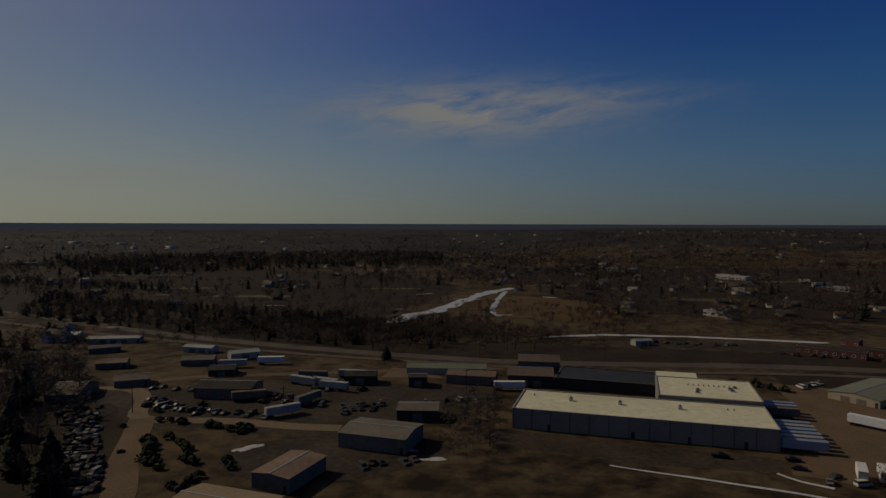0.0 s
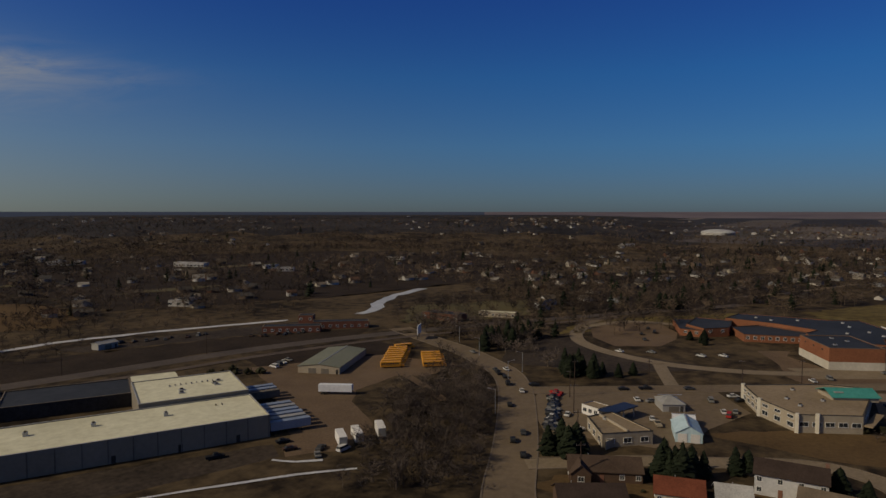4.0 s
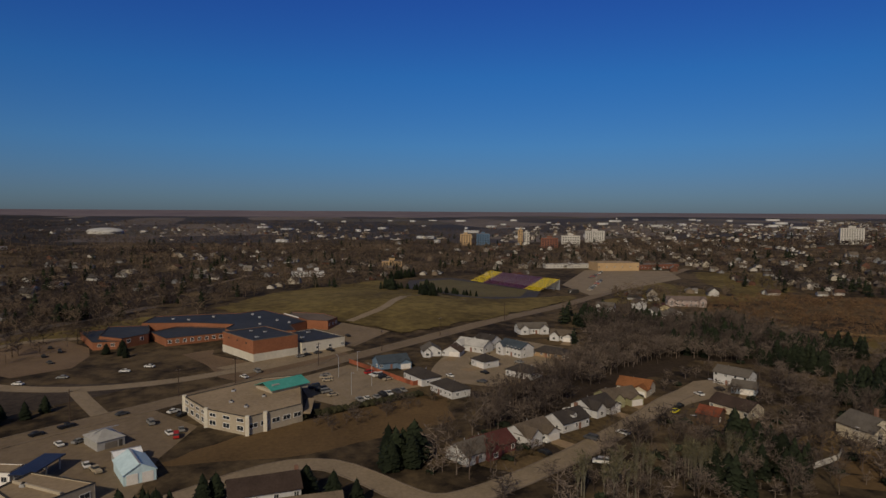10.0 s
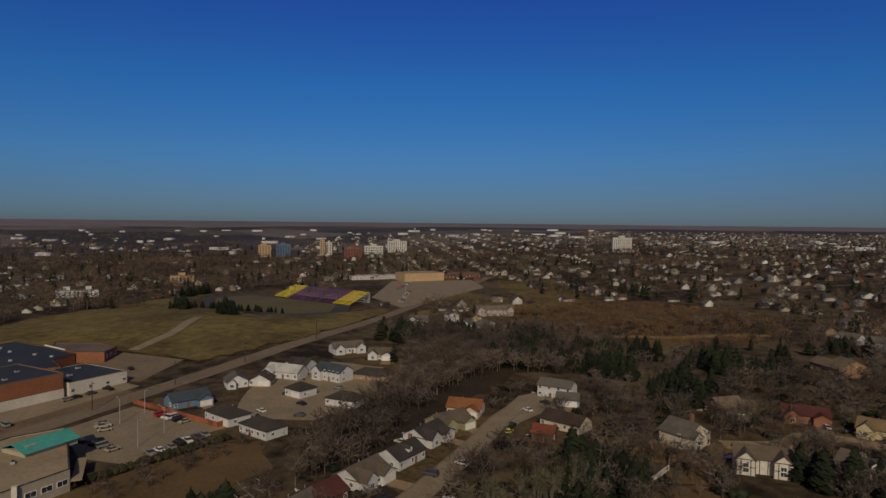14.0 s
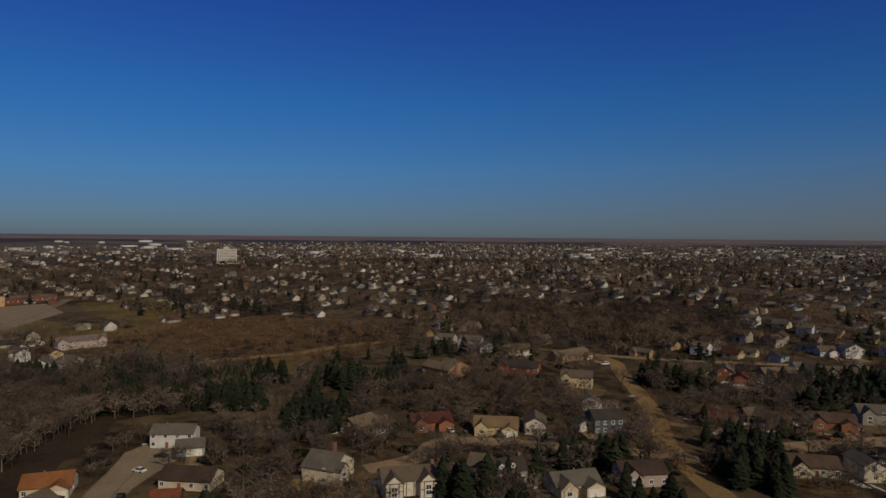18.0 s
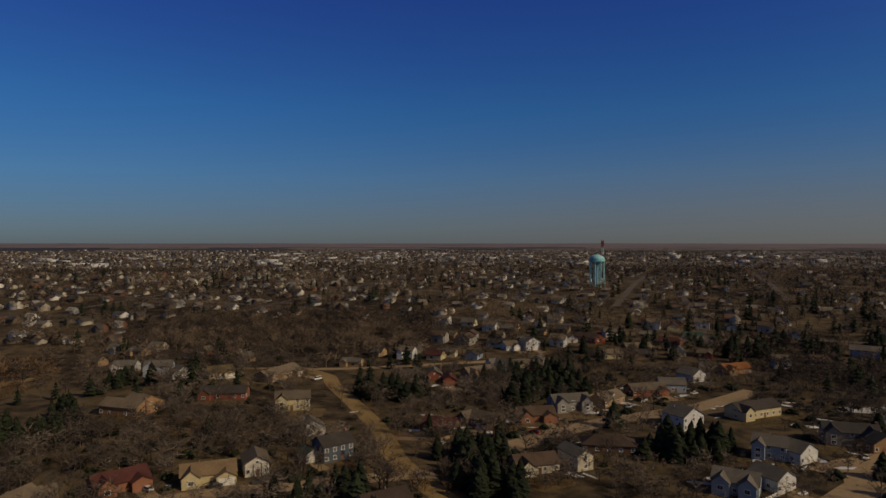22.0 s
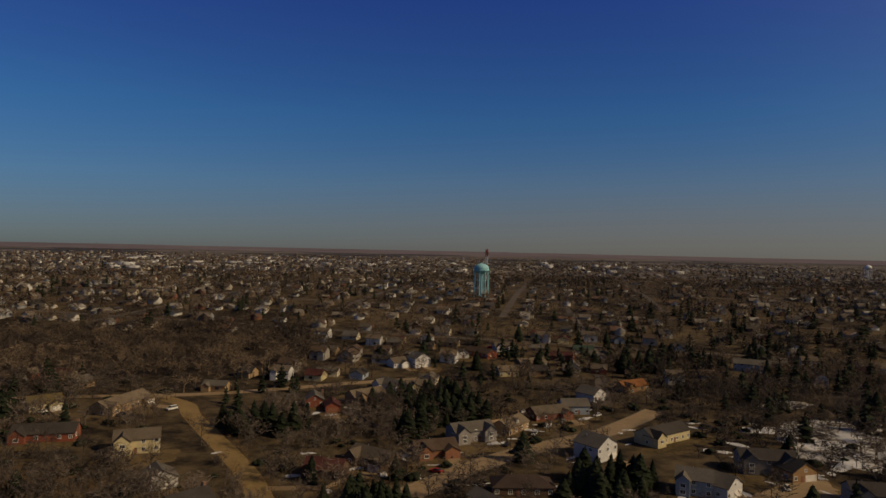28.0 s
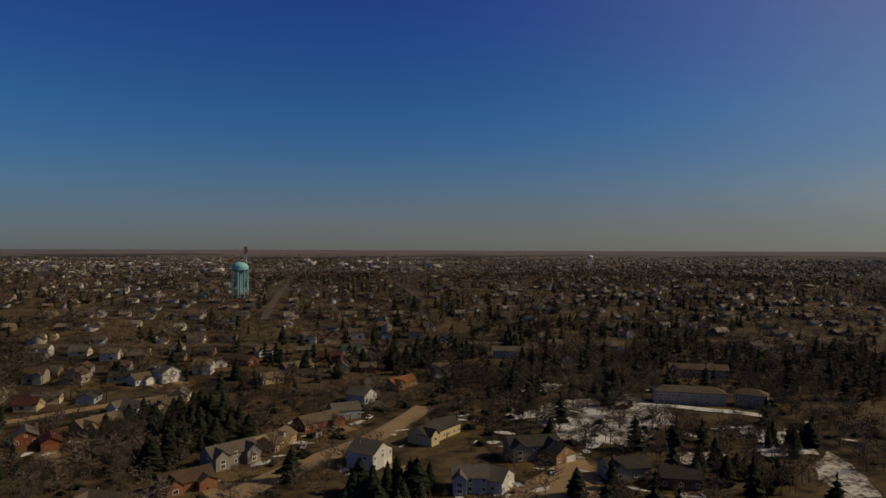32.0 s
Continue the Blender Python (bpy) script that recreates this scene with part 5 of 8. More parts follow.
shed("metal_building", 182.5, 270.7, -56, 19.5, 40, 3.1, "green_metal_roof", "stucco", "low tan metal building with a green-grey ribbed roof", pitch=0.06)
shed("metal_shed", -20.0, 211.0, -18, 23, 17, 4.8, "grey_metal", "grey_metal", "broad grey metal shed with a low roof", "s", 0.06)
shed("metal_shed", -43.0, 180.5, -22, 12, 18.5, 4.2, "rust_metal", "grey_metal", "brown-roofed metal shed in the yard", "f", 0.05)
shed("metal_shed", -53.0, 154.0, -19, 24, 15, 4.8, "gravel_roof", "grey_metal", "tan-roofed metal shed in the yard", "s", 0.06)
shed("metal_shed", -9.0, 240.0, -2, 15, 12, 4.0, "grey_metal", "dark_metal", "small grey-roofed dark shed", "s", 0.08)
shed("open_shed", -90.0, 271.0, -4, 24, 15, 4.2, "dark_metal", "rust_metal", "long dark machine shed among parked vehicles", "s", 0.1)
shed("metal_shed", -37.0, 292.0, 0, 14, 9, 4.0, "dark_metal", "dark_metal", "dark blue-grey metal shed in the yard", "s", 0.15)
shed("metal_shed", -11.0, 288.0, 0, 8, 9, 4.4, "dark_metal", "dark_metal", "small dark square shed", "s", 0.05)
shed("storage_building", 13.5, 294.0, -12, 22, 11, 4.0, "rust_metal", "grey_metal", "long brown-roofed storage building", "s", 0.1)
shed("storage_building", 40.0, 293.0, -8, 20, 17, 5.0, "brown_roof", "dark_metal", "brown-roofed dark storage building", "s", 0.12)
shed("storage_building", 48.0, 321.0, -8, 20, 14, 5.0, "brown_roof", "grey_metal", "brown-roofed storage building by the highway", "s", 0.14)
flat_building("factory", 73.0, 287.0, -18.0, 42, 24, 5.0, "dark_metal", "tar_roof", "long low dark flat-roofed factory", "factory")
shed("metal_shed", 119.0, 386.0, 14, 11, 6, 3, "pale_metal", "pale_metal", "small pale metal shed beside the railway", "s", 0.15)
shed("greenhouse", 2.0, 312.0, -5, 38, 8, 3.0, "green_metal_roof", "pale_metal", "long low greenhouse with arched ribs", "s", 0.22, False)
for sx, sy, syaw, sw, sd, sh, sr, sw2 in ((-105, 308, 8, 12, 10, 3, "dark_metal", "dark_metal"), (-139, 288, 22, 14, 11, 3, "grey_metal", "grey_metal"), (-154, 268, 8, 12, 22, 3.2, "grey_metal", "grey_metal"),
                                          (-136, 362, -14, 18, 7, 3, "pale_metal", "pale_metal"), (-107, 346, 30, 15, 9, 3.4, "pale_metal", "bluegrey"), (-198, 390, 8, 30, 8, 3, "pale_metal", "pale_metal"),
                                          (-189, 360, 30, 16, 7, 3, "grey_metal", "grey_metal"), (-165, 322, 15, 14, 9, 3, "rust_metal", "grey_metal"), (-125, 330, 10, 16, 9, 3, "grey_metal", "grey_metal"),
                                          (-230, 396, 12, 14, 10, 4, "white_metal", "pale_metal")):
    shed("metal_shed", sx, sy, syaw, sw, sd, sh, sr, sw2 if sw2 in MATS else "pale_metal", "weathered metal shed beside the yard road", "s", 0.12)
# brick works across the railway
flat_building("brick_works", 233, 367, -45, 9, 9, 7.2, "far_brick", "tar_roof", "square dark red brick tower block", "factory", 2, 5)
flat_building("brick_works", 215, 356, -40, 34, 9, 4, "far_brick", "tar_roof", "long low red brick works", "factory", 8, 1.8)
flat_building("brick_works", 244, 346, -38, 34, 8, 4.5, "far_brick", "tar_roof", "long low red brick works with dark roof", "factory", 8, 1.8)
flat_building("low_building", 313, 322, -80, 28, 12, 4.5, "far_brick", "tar_roof", "low tan brick building beside a green field", "building", 5, 2)
flat_building("low_building", 345, 302, -66, 26, 8, 3.5, "stucco", "membrane_roof", "low pale building behind trees", "building", 6, 1.8)

# school
sc = flat_building("school", 352, 97, -53, 24, 32, 10, "school_brick", "tar_roof", "orange brick school gymnasium on a cream base", "school", base=3.6)
for sx_, sy_ in ((-6, -8), (4, 2), (0, 9)):
    roof_unit(sc, sx_, sy_, 9.7, 1.6, 1.4, 0.6)
for k in range(3):
    part("wall_vent", boxes((-12.08, -9 + k * 9, 7.6, 0.1, 1.2, 0.8)), "dark_metal", sc)
s2 = flat_building("school_wing", 367, 74.5, -53, 26, 30, 5.2, "school_base", "tar_roof", "cream block school wing with a dark roof", "school", 4, 1.8)
for sx_, sy_ in ((-6, -4), (4, 6)):
    roof_unit(s2, sx_, sy_, 5.3, 2.0, 1.4, 0.8)
s3 = poly_block("school_wing", [(366, 108), (373, 98), (379, 82), (396, 87), (408, 79), (431, 92), (455, 110), (443, 123), (438, 152), (433, 172), (409, 172), (408, 143), (401, 119), (387, 121)], 5.6,
                "school_brick", "tar_roof", "wide low brick school wing under a dark flat roof", "school")
for ux, uy in ((-8, -14), (4, -22), (16, -10), (20, 18), (14, 40), (10, 30), (28, -4), (-20, -18), (-4, -30)):
    roof_unit(s3, ux, uy, 5.3, 2.0, 1.5, 0.8)
poly_block("school_wing", [(372, 148), (386.5, 121.5), (401, 119.6), (408, 143), (408.6, 152), (392, 162)], 4.0, "school_brick", "tar_roof", "brick classroom wing with a row of white windows", "school", [(0, 8, 2.2, 1.7, 1.7)])
poly_block("school_wing", [(369, 169), (382, 160), (392, 162.4), (408.6, 168), (406, 189), (377, 183)], 5.2, "school_brick", "tar_roof", "brick school entrance block", "school", [(0, 2, 3.4, 2.0, 1.6), (5, 2, 3.0, 1.8, 1.6)])
poly_block("school_wing", [(366, 182), (368.6, 170), (376.6, 183.4), (405, 189.4), (398, 201)], 4.0, "school_brick", "tar_roof", "low brick school wing beside the drive", "school", [(0, 2, 2.4, 1.8, 1.4)])
poly_block("school_wing", [(404, 66), (417, 61), (433, 70), (441, 91), (431, 91), (408.6, 78.4)], 4.6, "school_brick", "brown_roof", "low brick school annex with a brown roof", "school", [(0, 3, 2.2, 1.6, 1.4)])
part("roof_rail", boxes((0, -34, 5.7, 20, 0.3, 0.6)), "trim_white", s3, "white roof edge", Matrix.Rotation(radians(32), 4, "Z"))

# office with a teal roof
tb = poly_block("office_building", [(229, 82), (242, 66), (260, 68), (282, 71), (277.5, 85), (255, 108), (239, 97)], 6.0, "stucco", "gravel_roof", "tan flat-roofed office building with a teal entrance roof", "office",
                [(5, 4, 2.0, 2.8, 1.6), (5, 4, 4.6, 2.8, 1.1), (6, 3, 2.0, 2.8, 1.6), (6, 3, 4.6, 2.8, 1.1), (0, 5, 2.9, 2.9, 1.5), (1, 4, 2.9, 2.9, 1.5)])
for px, py in ((229, 82), (233, 77), (239, 97), (255, 108)):
    part("corner_pier", boxes((px - 254.93, py - 82.43, 0, 1.2, 1.2, 6.5)), "school_base", tb, "cream corner pier")
tr = Matrix.Translation((10.6, -6.9, 0)) @ Matrix.Rotation(radians(-50), 4, "Z")
part("teal_roof", mesh_of("teal_roof", *roof_shell(16, 11, 6.9, 1.9, "s", 0.4, 0.2), "teal_metal"), "", tb, "teal standing-seam metal roof", tr)
part("teal_roof_base", boxes((0, 0, 5.2, 15.6, 10.6, 1.7)), "stucco", tb, "", tr)
part("skylight", boxes((-4.8, -2.2, 7.9, 3.0, 2.6, 0.3)), "pale_metal", tb, "pale skylight", tr)
part("awning", boxes((-5, -18, 2.9, 18, 2.6, 0.25)), "gravel_roof", tb, "tan flat awning")
for ux, uy in ((-8, 8), (-2, -2), (6, 10), (-14, 2)):
    roof_unit(tb, ux, uy, 5.75, 1.4, 1.2, 0.6)

# small shops by the junction
of = poly_block("shop_building", [(172.5, 121.0), (186.0, 111.0), (194.6, 130.0), (184.4, 133.4)], 4.3, "stucco", "gravel_roof", "tan flat-roofed shop with dark recessed windows", "shop", [(3, 3, 1.9, 2.4, 1.8), (0, 3, 1.9, 2.6, 1.6)])
part("roof_divider", boxes((0, 0, 4.1, 0.5, 17, 0.7)), "stucco", of, "pale parapet dividing the roof", Matrix.Rotation(radians(-30), 4, "Z"))
part("step_wall", boxes((-9.6, -6.2, 0, 4.5, 0.4, 2.6)), "stucco", of, "pale stepped entrance wall", Matrix.Rotation(radians(-8), 4, "Z"))
roof_unit(of, 2, 4, 4.0, 1.5, 1.2, 0.7)
shop = flat_building("shop_building", 200.2, 139.5, -100, 8, 6, 3.6, "trim_white", "gravel_roof", "small white flat-roofed kiosk", "shop", 3, 1.8)
cp = thing("canopy", 201.5, 131.5, -8, "dark blue flat canopy on posts over the forecourt", "canopy")
part("canopy_roof", boxes((0, 0, 3.5, 15, 6.0, 0.4, 0.06)), "canopy_blue", cp)
for px in (-6, 0, 6):
    for py in (-2.2, 2.2):
        part("post", boxes((px, py, 0, 0.35, 0.35, 3.5)), "galvanized", cp)
shed("small_building", 226, 124, -48, 8, 10, 2.8, "pale_metal", "pale_metal", "small pale-roofed building in the lot", "h", 0.2, True, "building")
shed("white_shed", 200.8, 106.8, -60, 8, 13, 3.0, "pale_blue_metal", "pale_blue_metal", "pale blue-white metal gable shed with two doors", "f", 0.28, False)
gs = bpy.data.objects["white_shed"]
for k in (-1.9, 1.9):
    part("overhead_door", boxes((k, -6.56, 0, 2.8, 0.12, 2.8)), "garage_white", gs, "white overhead door")
shed("white_shed", 211.5, 112.5, -60, 7, 5, 2.6, "white_metal", "pale_metal", "small white metal shed", "s", 0.15, False)

# stadium
def stadium():
    root = thing("bleachers", 640, -100, -153.4, "long raked bleachers, purple with yellow ends", "bleachers", z=float(lie(640, -100)))
    for k in range(5):
        w = 21.0
        x = (k - 2) * w
        mat = "bench_yellow" if k in (0, 4) else "bench_purple"
        sec = part("section", boxes((x, 13.2, 0, w - 1.0, 0.3, 9.5)), "galvanized", root)
        for r in range(13):
            part("bench", boxes((x, -12 + r * 2.0, 0.9 + r * 0.72, w - 0.9, 1.7, 0.22)), mat, sec)
        part("aisle", boxes((x + w / 2, 0, 4.6, 0.8, 26, 0.1)), "concrete", root, "", Matrix.Translation((0, 0, 0.6)) @ Matrix.Rotation(0.346, 4, "X") @ Matrix.Translation((0, 0.0, -0.4)))
    for k in range(11):
        part("support", boxes((-52 + k * 10.4, 6, 0, 0.4, 0.4, 6.8)), "galvanized", root)


stadium()
flat_building("press_box", 575, -140, -153, 6, 8, 3.5, "dark_metal", "tar_roof", "small dark stadium hut", "hut", 1, 1.8)
flat_building("high_school", 803, -268, -88, 54, 30, 10, "far_tan_wall", "gravel_roof", "tan brick high school hall", "school", 6, 5)
flat_building("high_school", 818, -326, -80, 62, 26, 6, "far_brick", "far_dark_roof", "low red-brown high school wing", "school", 12, 2.4)
flat_building("high_school", 838, -220, -88, 66, 18, 5, "far_concrete", "far_white_roof", "long low pale high school wing", "school", 14, 2.2)

# water towers
def water_tower(x, y, size, tank_mat, label, legs=8):
    root = thing("water_tower", x, y, 20, label, "water tower")
    H, R = 27.0 * size, 9.0 * size
    bm = bmesh.new()
    bmesh.ops.create_uvsphere(bm, u_segments=28, v_segments=14, radius=1)
    for v in bm.verts:
        z = v.co.z
        v.co = Vector((v.co.x * R, v.co.y * R, H + 6.5 * size + z * (6.0 if z > 0 else 6.8) * size))
    for f in bm.faces:
        f.smooth = True
    part("tank", bm, tank_mat, root, "rounded pale tank")
    part("tank_band", tube(bmesh.new(), (0, 0, H + 4.0 * size), (0, 0, H + 7.5 * size), R * 1.01, R * 1.01, 28), tank_mat, root)
    part("riser", tube(bmesh.new(), (0, 0, 0), (0, 0, H + 1), 1.4 * size, 1.4 * size, 12), tank_mat, root)
    for k in range(legs):
        a = 6.2832 * k / legs
        c, s = math.cos(a), math.sin(a)
        part("leg", tube(bmesh.new(), (c * R * 1.02, s * R * 1.02, -1), (c * R * 0.93, s * R * 0.93, H + 5 * size), 0.62 * size, 0.62 * size, 8), tank_mat, root)
        a2 = 6.2832 * (k + 1) / legs
        for z in (0.35, 0.72):
            part("brace", tube(bmesh.new(), (c * R, s * R, H * z), (math.cos(a2) * R, math.sin(a2) * R, H * z), 0.16 * size, 0.16 * size, 5), tank_mat, root)
    part("balcony", tube(bmesh.new(), (0, 0, H + 4.2 * size), (0, 0, H + 4.6 * size), R * 1.12, R * 1.12, 28), tank_mat, root)
    part("finial", tube(bmesh.new(), (0, 0, H + 12 * size), (0, 0, H + 14 * size), 0.5 * size, 0.3 * size, 8), tank_mat, root)
    return root


water_tower(-44, -781, 1.0, "tower_teal", "pale teal multi-legged water tower above the trees")
water_tower(-1150, -1470, 0.9, "tank_white", "small pale distant water tower", 6)
mast = thing("radio_mast", -54, -800, 0, "slender red and white lattice radio mast", "mast")
for k in range(6):
    for s in range(3):
        a, b = 2.094 * s, 2.094 * (s + 1)
        z0, z1 = k * 9.4, (k + 1) * 9.4
        m = "mast_red" if k % 2 else "tank_white"
        part("mast_leg", tube(bmesh.new(), (1.5 * math.cos(a), 1.5 * math.sin(a), z0), (1.5 * math.cos(a), 1.5 * math.sin(a), z1), 0.32, 0.32, 4), m, mast)
        part("mast_brace", tube(bmesh.new(), (1.5 * math.cos(a), 1.5 * math.sin(a), z0), (1.5 * math.cos(b), 1.5 * math.sin(b), z1), 0.22, 0.22, 4), m, mast)
part("mast_head", boxes((0, 0, 52, 3.0, 3.0, 3.6, 0.2), (1.6, 0, 49.5, 0.5, 2.6, 3.0), (-1.6, 0, 49.5, 0.5, 2.6, 3.0)), "mast_red", mast, "cluster of dull red antennas")

# ---- vehicles ----
def profile_mesh(name, outline, width, mat, taper=0.0):
    """A side outline (x, z) drawn across the width; taper pulls the upper points in."""
    zs = [z for _, z in outline]
    lo, hi = min(zs), max(zs)
    n = len(outline)
    v = []
    for s in (-1, 1):
        v += [(x, s * (width / 2 - taper * (z - lo) / (hi - lo)), z) for x, z in outline]
    f = [tuple(range(n))[::-1], tuple(range(n, 2 * n))] + [(k, (k + 1) % n, n + (k + 1) % n, n + k) for k in range(n)]
    return mesh_of(name, v, [tuple(q) for q in f], mat)


def wheel_mesh(r, w):
    bm = tube(bmesh.new(), (0, -w / 2, 0), (0, w / 2, 0), r, r, 10)
    me = bpy.data.meshes.new("wheel")
    bm.to_mesh(me)
    bm.free()
    me.materials.append(MATS["rubber"])
    return me


WHEEL, TRUCK_WHEEL = wheel_mesh(0.34, 0.24), wheel_mesh(0.5, 0.5)
CARS = {}
CAR_WORD = {"white": "white", "silver": "silver", "black": "black", "red": "red", "blue": "dark blue", "tan": "tan", "grey": "dark grey", "rusty": "rusty brown", "yellow": "bright yellow"}


def car(x, y, yaw, colour, kind="car", group="parked cars", state="parked"):
    wreck = "derelict" in state
    key = (colour, kind, wreck)
    at = pose(x, y, float(lie(x, y)) + (-0.22 if wreck else 0.07), 0, 0, yaw)
    words = f"{CAR_WORD[colour]} {kind} {state} on open ground" if not wreck else f"{CAR_WORD[colour]} wheel-less {kind} {state} in a salvage yard"
    if key not in CARS:
        paint = "paint_" + colour
        if kind == "pickup":
            body = [(-2.7, 0.4), (-2.75, 0.95), (-2.6, 1.05), (-0.5, 1.05), (-0.4, 1.05), (1.2, 1.05), (2.55, 0.98), (2.7, 0.7), (2.65, 0.38)]
            cab = [(-0.6, 1.05), (-0.45, 1.68), (0.8, 1.68), (1.35, 1.05)]
            top, wx = (0.16, 0, 1.68, 1.25, 1.45, 0.06), 1.75
        elif kind == "van":
            body = [(-2.4, 0.4), (-2.45, 1.1), (-2.4, 1.2), (1.5, 1.2), (2.35, 1.0), (2.45, 0.7), (2.4, 0.38)]
            cab = [(-2.38, 1.2), (-2.2, 1.85), (0.9, 1.85), (1.6, 1.2)]
            top, wx = (-0.65, 0, 1.85, 3.1, 1.5, 0.06), 1.5
        else:
            body = [(-2.2, 0.36), (-2.28, 0.72), (-2.15, 0.92), (-1.5, 0.97), (1.0, 0.95), (2.05, 0.82), (2.25, 0.62), (2.2, 0.34)]
            cab = [(-1.65, 0.95), (-1.05, 1.42), (0.35, 1.42), (1.1, 0.94)]
            top, wx = (-0.35, 0, 1.42, 1.4, 1.3, 0.05), 1.4
        root = new(kind, profile_mesh("body", body, 1.8, paint, 0.06))
        bm = bmesh.new()
        bm.from_mesh(root.data)
        box(bm, *top)
        bm.to_mesh(root.data)
        bm.free()
        part("glasshouse", profile_mesh("glasshouse", cab, 1.66, "car_glass", 0.16), "", root, "dark car windows")
        if not wreck:
            for sx in (-1, 1):
                for sy in (-1, 1):
                    part("wheel", WHEEL, "", root, "", pose(sx * wx, sy * 0.8, 0.34))
        CARS[key] = root
        root.matrix_basis = at
        return tagged(root, words, "car" if kind == "car" else kind, group)
    return tagged(copy_thing(CARS[key], at), words, "", group)


TINTS = ["white", "silver", "black", "red", "blue", "tan", "grey"]
VR = random.Random(21)


def row_of_cars(a, b, n, turn, state="parked", kinds=("car", "car", "van", "pickup"), tints=TINTS, jitter=0.4, group="parked cars", swing=4):
    yaw = math.degrees(math.atan2(b[1] - a[1], b[0] - a[0])) + turn
    for k in range(n):
        u = (k + 0.5) / n
        car(a[0] + (b[0] - a[0]) * u + VR.uniform(-jitter, jitter), a[1] + (b[1] - a[1]) * u + VR.uniform(-jitter, jitter),
            yaw + VR.uniform(-swing, swing) + VR.choice((0, 180)), VR.choice(tints), VR.choice(kinds), group, state)


# sales row at the junction
row_of_cars((214, 165), (203, 160), 5, 70, tints=["red", "red", "silver", "grey", "black"], group="cars for sale")
row_of_cars((203, 159), (174, 141), 14, 75, tints=["blue", "blue", "grey", "black", "silver", "black"], group="cars for sale")
for cx, cy, cyaw, cc, ck in ((236, 148, -43, "black", "car"), (255, 129, -43, "grey", "car"), (243, 142, -43, "black", "pickup"), (229, 203, 60, "white", "car"), (246, 238, 70, "silver", "car"),
                             (150, 134, 40, "black", "car"), (158, 144, 40, "black", "car"), (166, 146, 40, "grey", "car"), (187, 168, 42, "black", "car"), (205, 176, 44, "white", "car"), (210, 187, 45, "black", "van"),
                             (221, 201, 55, "black", "pickup"), (225, 206, 56, "grey", "car"), (216, 178, -45, "black", "car"), (218, 195, 50, "black", "car"), (185, 148, 10, "white", "pickup"),
                             (180, 134, -5, "white", "pickup"), (192, 146, 20, "white", "car"), (228, 132, -30, "silver", "car"), (226, 137, 40, "white", "car"), (252, 108, -30, "black", "car"), (256, 112, -40, "white", "car"),
                             (244, 116, 30, "silver", "van"), (170, 92, -40, "black", "car"), (181, 82, -50, "black", "car"), (166, 98, -40, "silver", "pickup"),
                             (204, 118, 40, "tan", "pickup"), (208, 122, 30, "white", "car"), (196, 123, 60, "grey", "van"), (236, 104, 20, "silver", "car"), (233, 107, 30, "white", "car"), (230, 104, 15, "red", "van"),
                             (340, 76, -53, "silver", "car"), (343, 73, -53, "black", "car"), (347, 68, -53, "grey", "car"), (352, 62, 40, "black", "pickup"), (303, 96, 40, "white", "car"), (312, 92, 30, "silver", "van"),
                             (378, 58, 30, "black", "car"), (386, 54, 20, "black", "car"), (372, 205, 20, "black", "car"), (352, 199, 30, "black", "car"), (338, 190, 40, "grey", "car"), (362, 196, 25, "black", "van"),
                             (318, 150, 90, "white", "car"), (326, 142, 80, "white", "car"), (300, 185, 80, "white", "car"), (309, 172, 100, "silver", "car"),
                             (86, 198, -16, "black", "pickup"), (107, 195, -16, "black", "car"), (105, 188, -20, "rusty", "car"), (112, 182, 30, "grey", "car"), (108, 178, 60, "silver", "car"), (116, 176, 10, "white", "van"),
                             (232, -20, 30, "red", "car"), (204, -8, 30, "black", "car"), (243, -28, 30, "white", "car"), (238, -66, -50, "yellow", "car"), (243, -70, -50, "black", "pickup"), (214, -10, 35, "white", "pickup"),
                             (208, 14, 40, "black", "car"), (214, -26, 40, "grey", "van"), (258, -86, 10, "white", "car"), (264, -98, 20, "black", "car"), (195, -22, 70, "white", "van"), (218, -38, 30, "white", "car"),
                             (178, -176, 40, "black", "car"), (197, -172, -30, "white", "car"), (165, -180, 20, "grey", "pickup"), (183, -320, 50, "white", "van"), (200, -308, 60, "black", "car"), (210, -310, 60, "black", "car"),
                             (76, -240, -30, "red", "car"), (84, -236, -30, "silver", "car"), (68, -256, 60, "black", "car"), (45, -268, 60, "black", "car"), (30, -282, 60, "white", "car"), (12, -300, 60, "silver", "car"),
                             (-8, -310, 40, "white", "car"), (44, -258, -30, "black", "van"), (-36, -216, 60, "white", "car"), (233, -312, 40, "white", "car"), (248, -320, 40, "black", "car"), (8, -478, 10, "red", "van"),
                             (296, 8, 20, "white", "car"), (300, -8, 30, "black", "car"), (318, -28, 50, "silver", "car"), (285, -4, 60, "grey", "car"), (140, 60, 45, "white", "pickup"), (118, 108, 45, "silver", "car")):
    car(cx, cy, cyaw, cc, ck, "scattered cars")
row_of_cars((270, 56), (285, 66), 4, 90, kinds=("car", "van"))
row_of_cars((292, 34), (306, 44), 5, 90, kinds=("car", "van"))
row_of_cars((262, 48), (276, 28), 7, 80, tints=["white", "silver", "grey", "black"], kinds=("van", "car", "pickup"))
row_of_cars((292, 60), (304, 62), 3, 90)
row_of_cars((590, -160), (680, -205), 16, 90, kinds=("car", "van"), group="stadium cars")
row_of_cars((700, -200), (770, -240), 12, 90, kinds=("car", "van"), group="stadium cars")
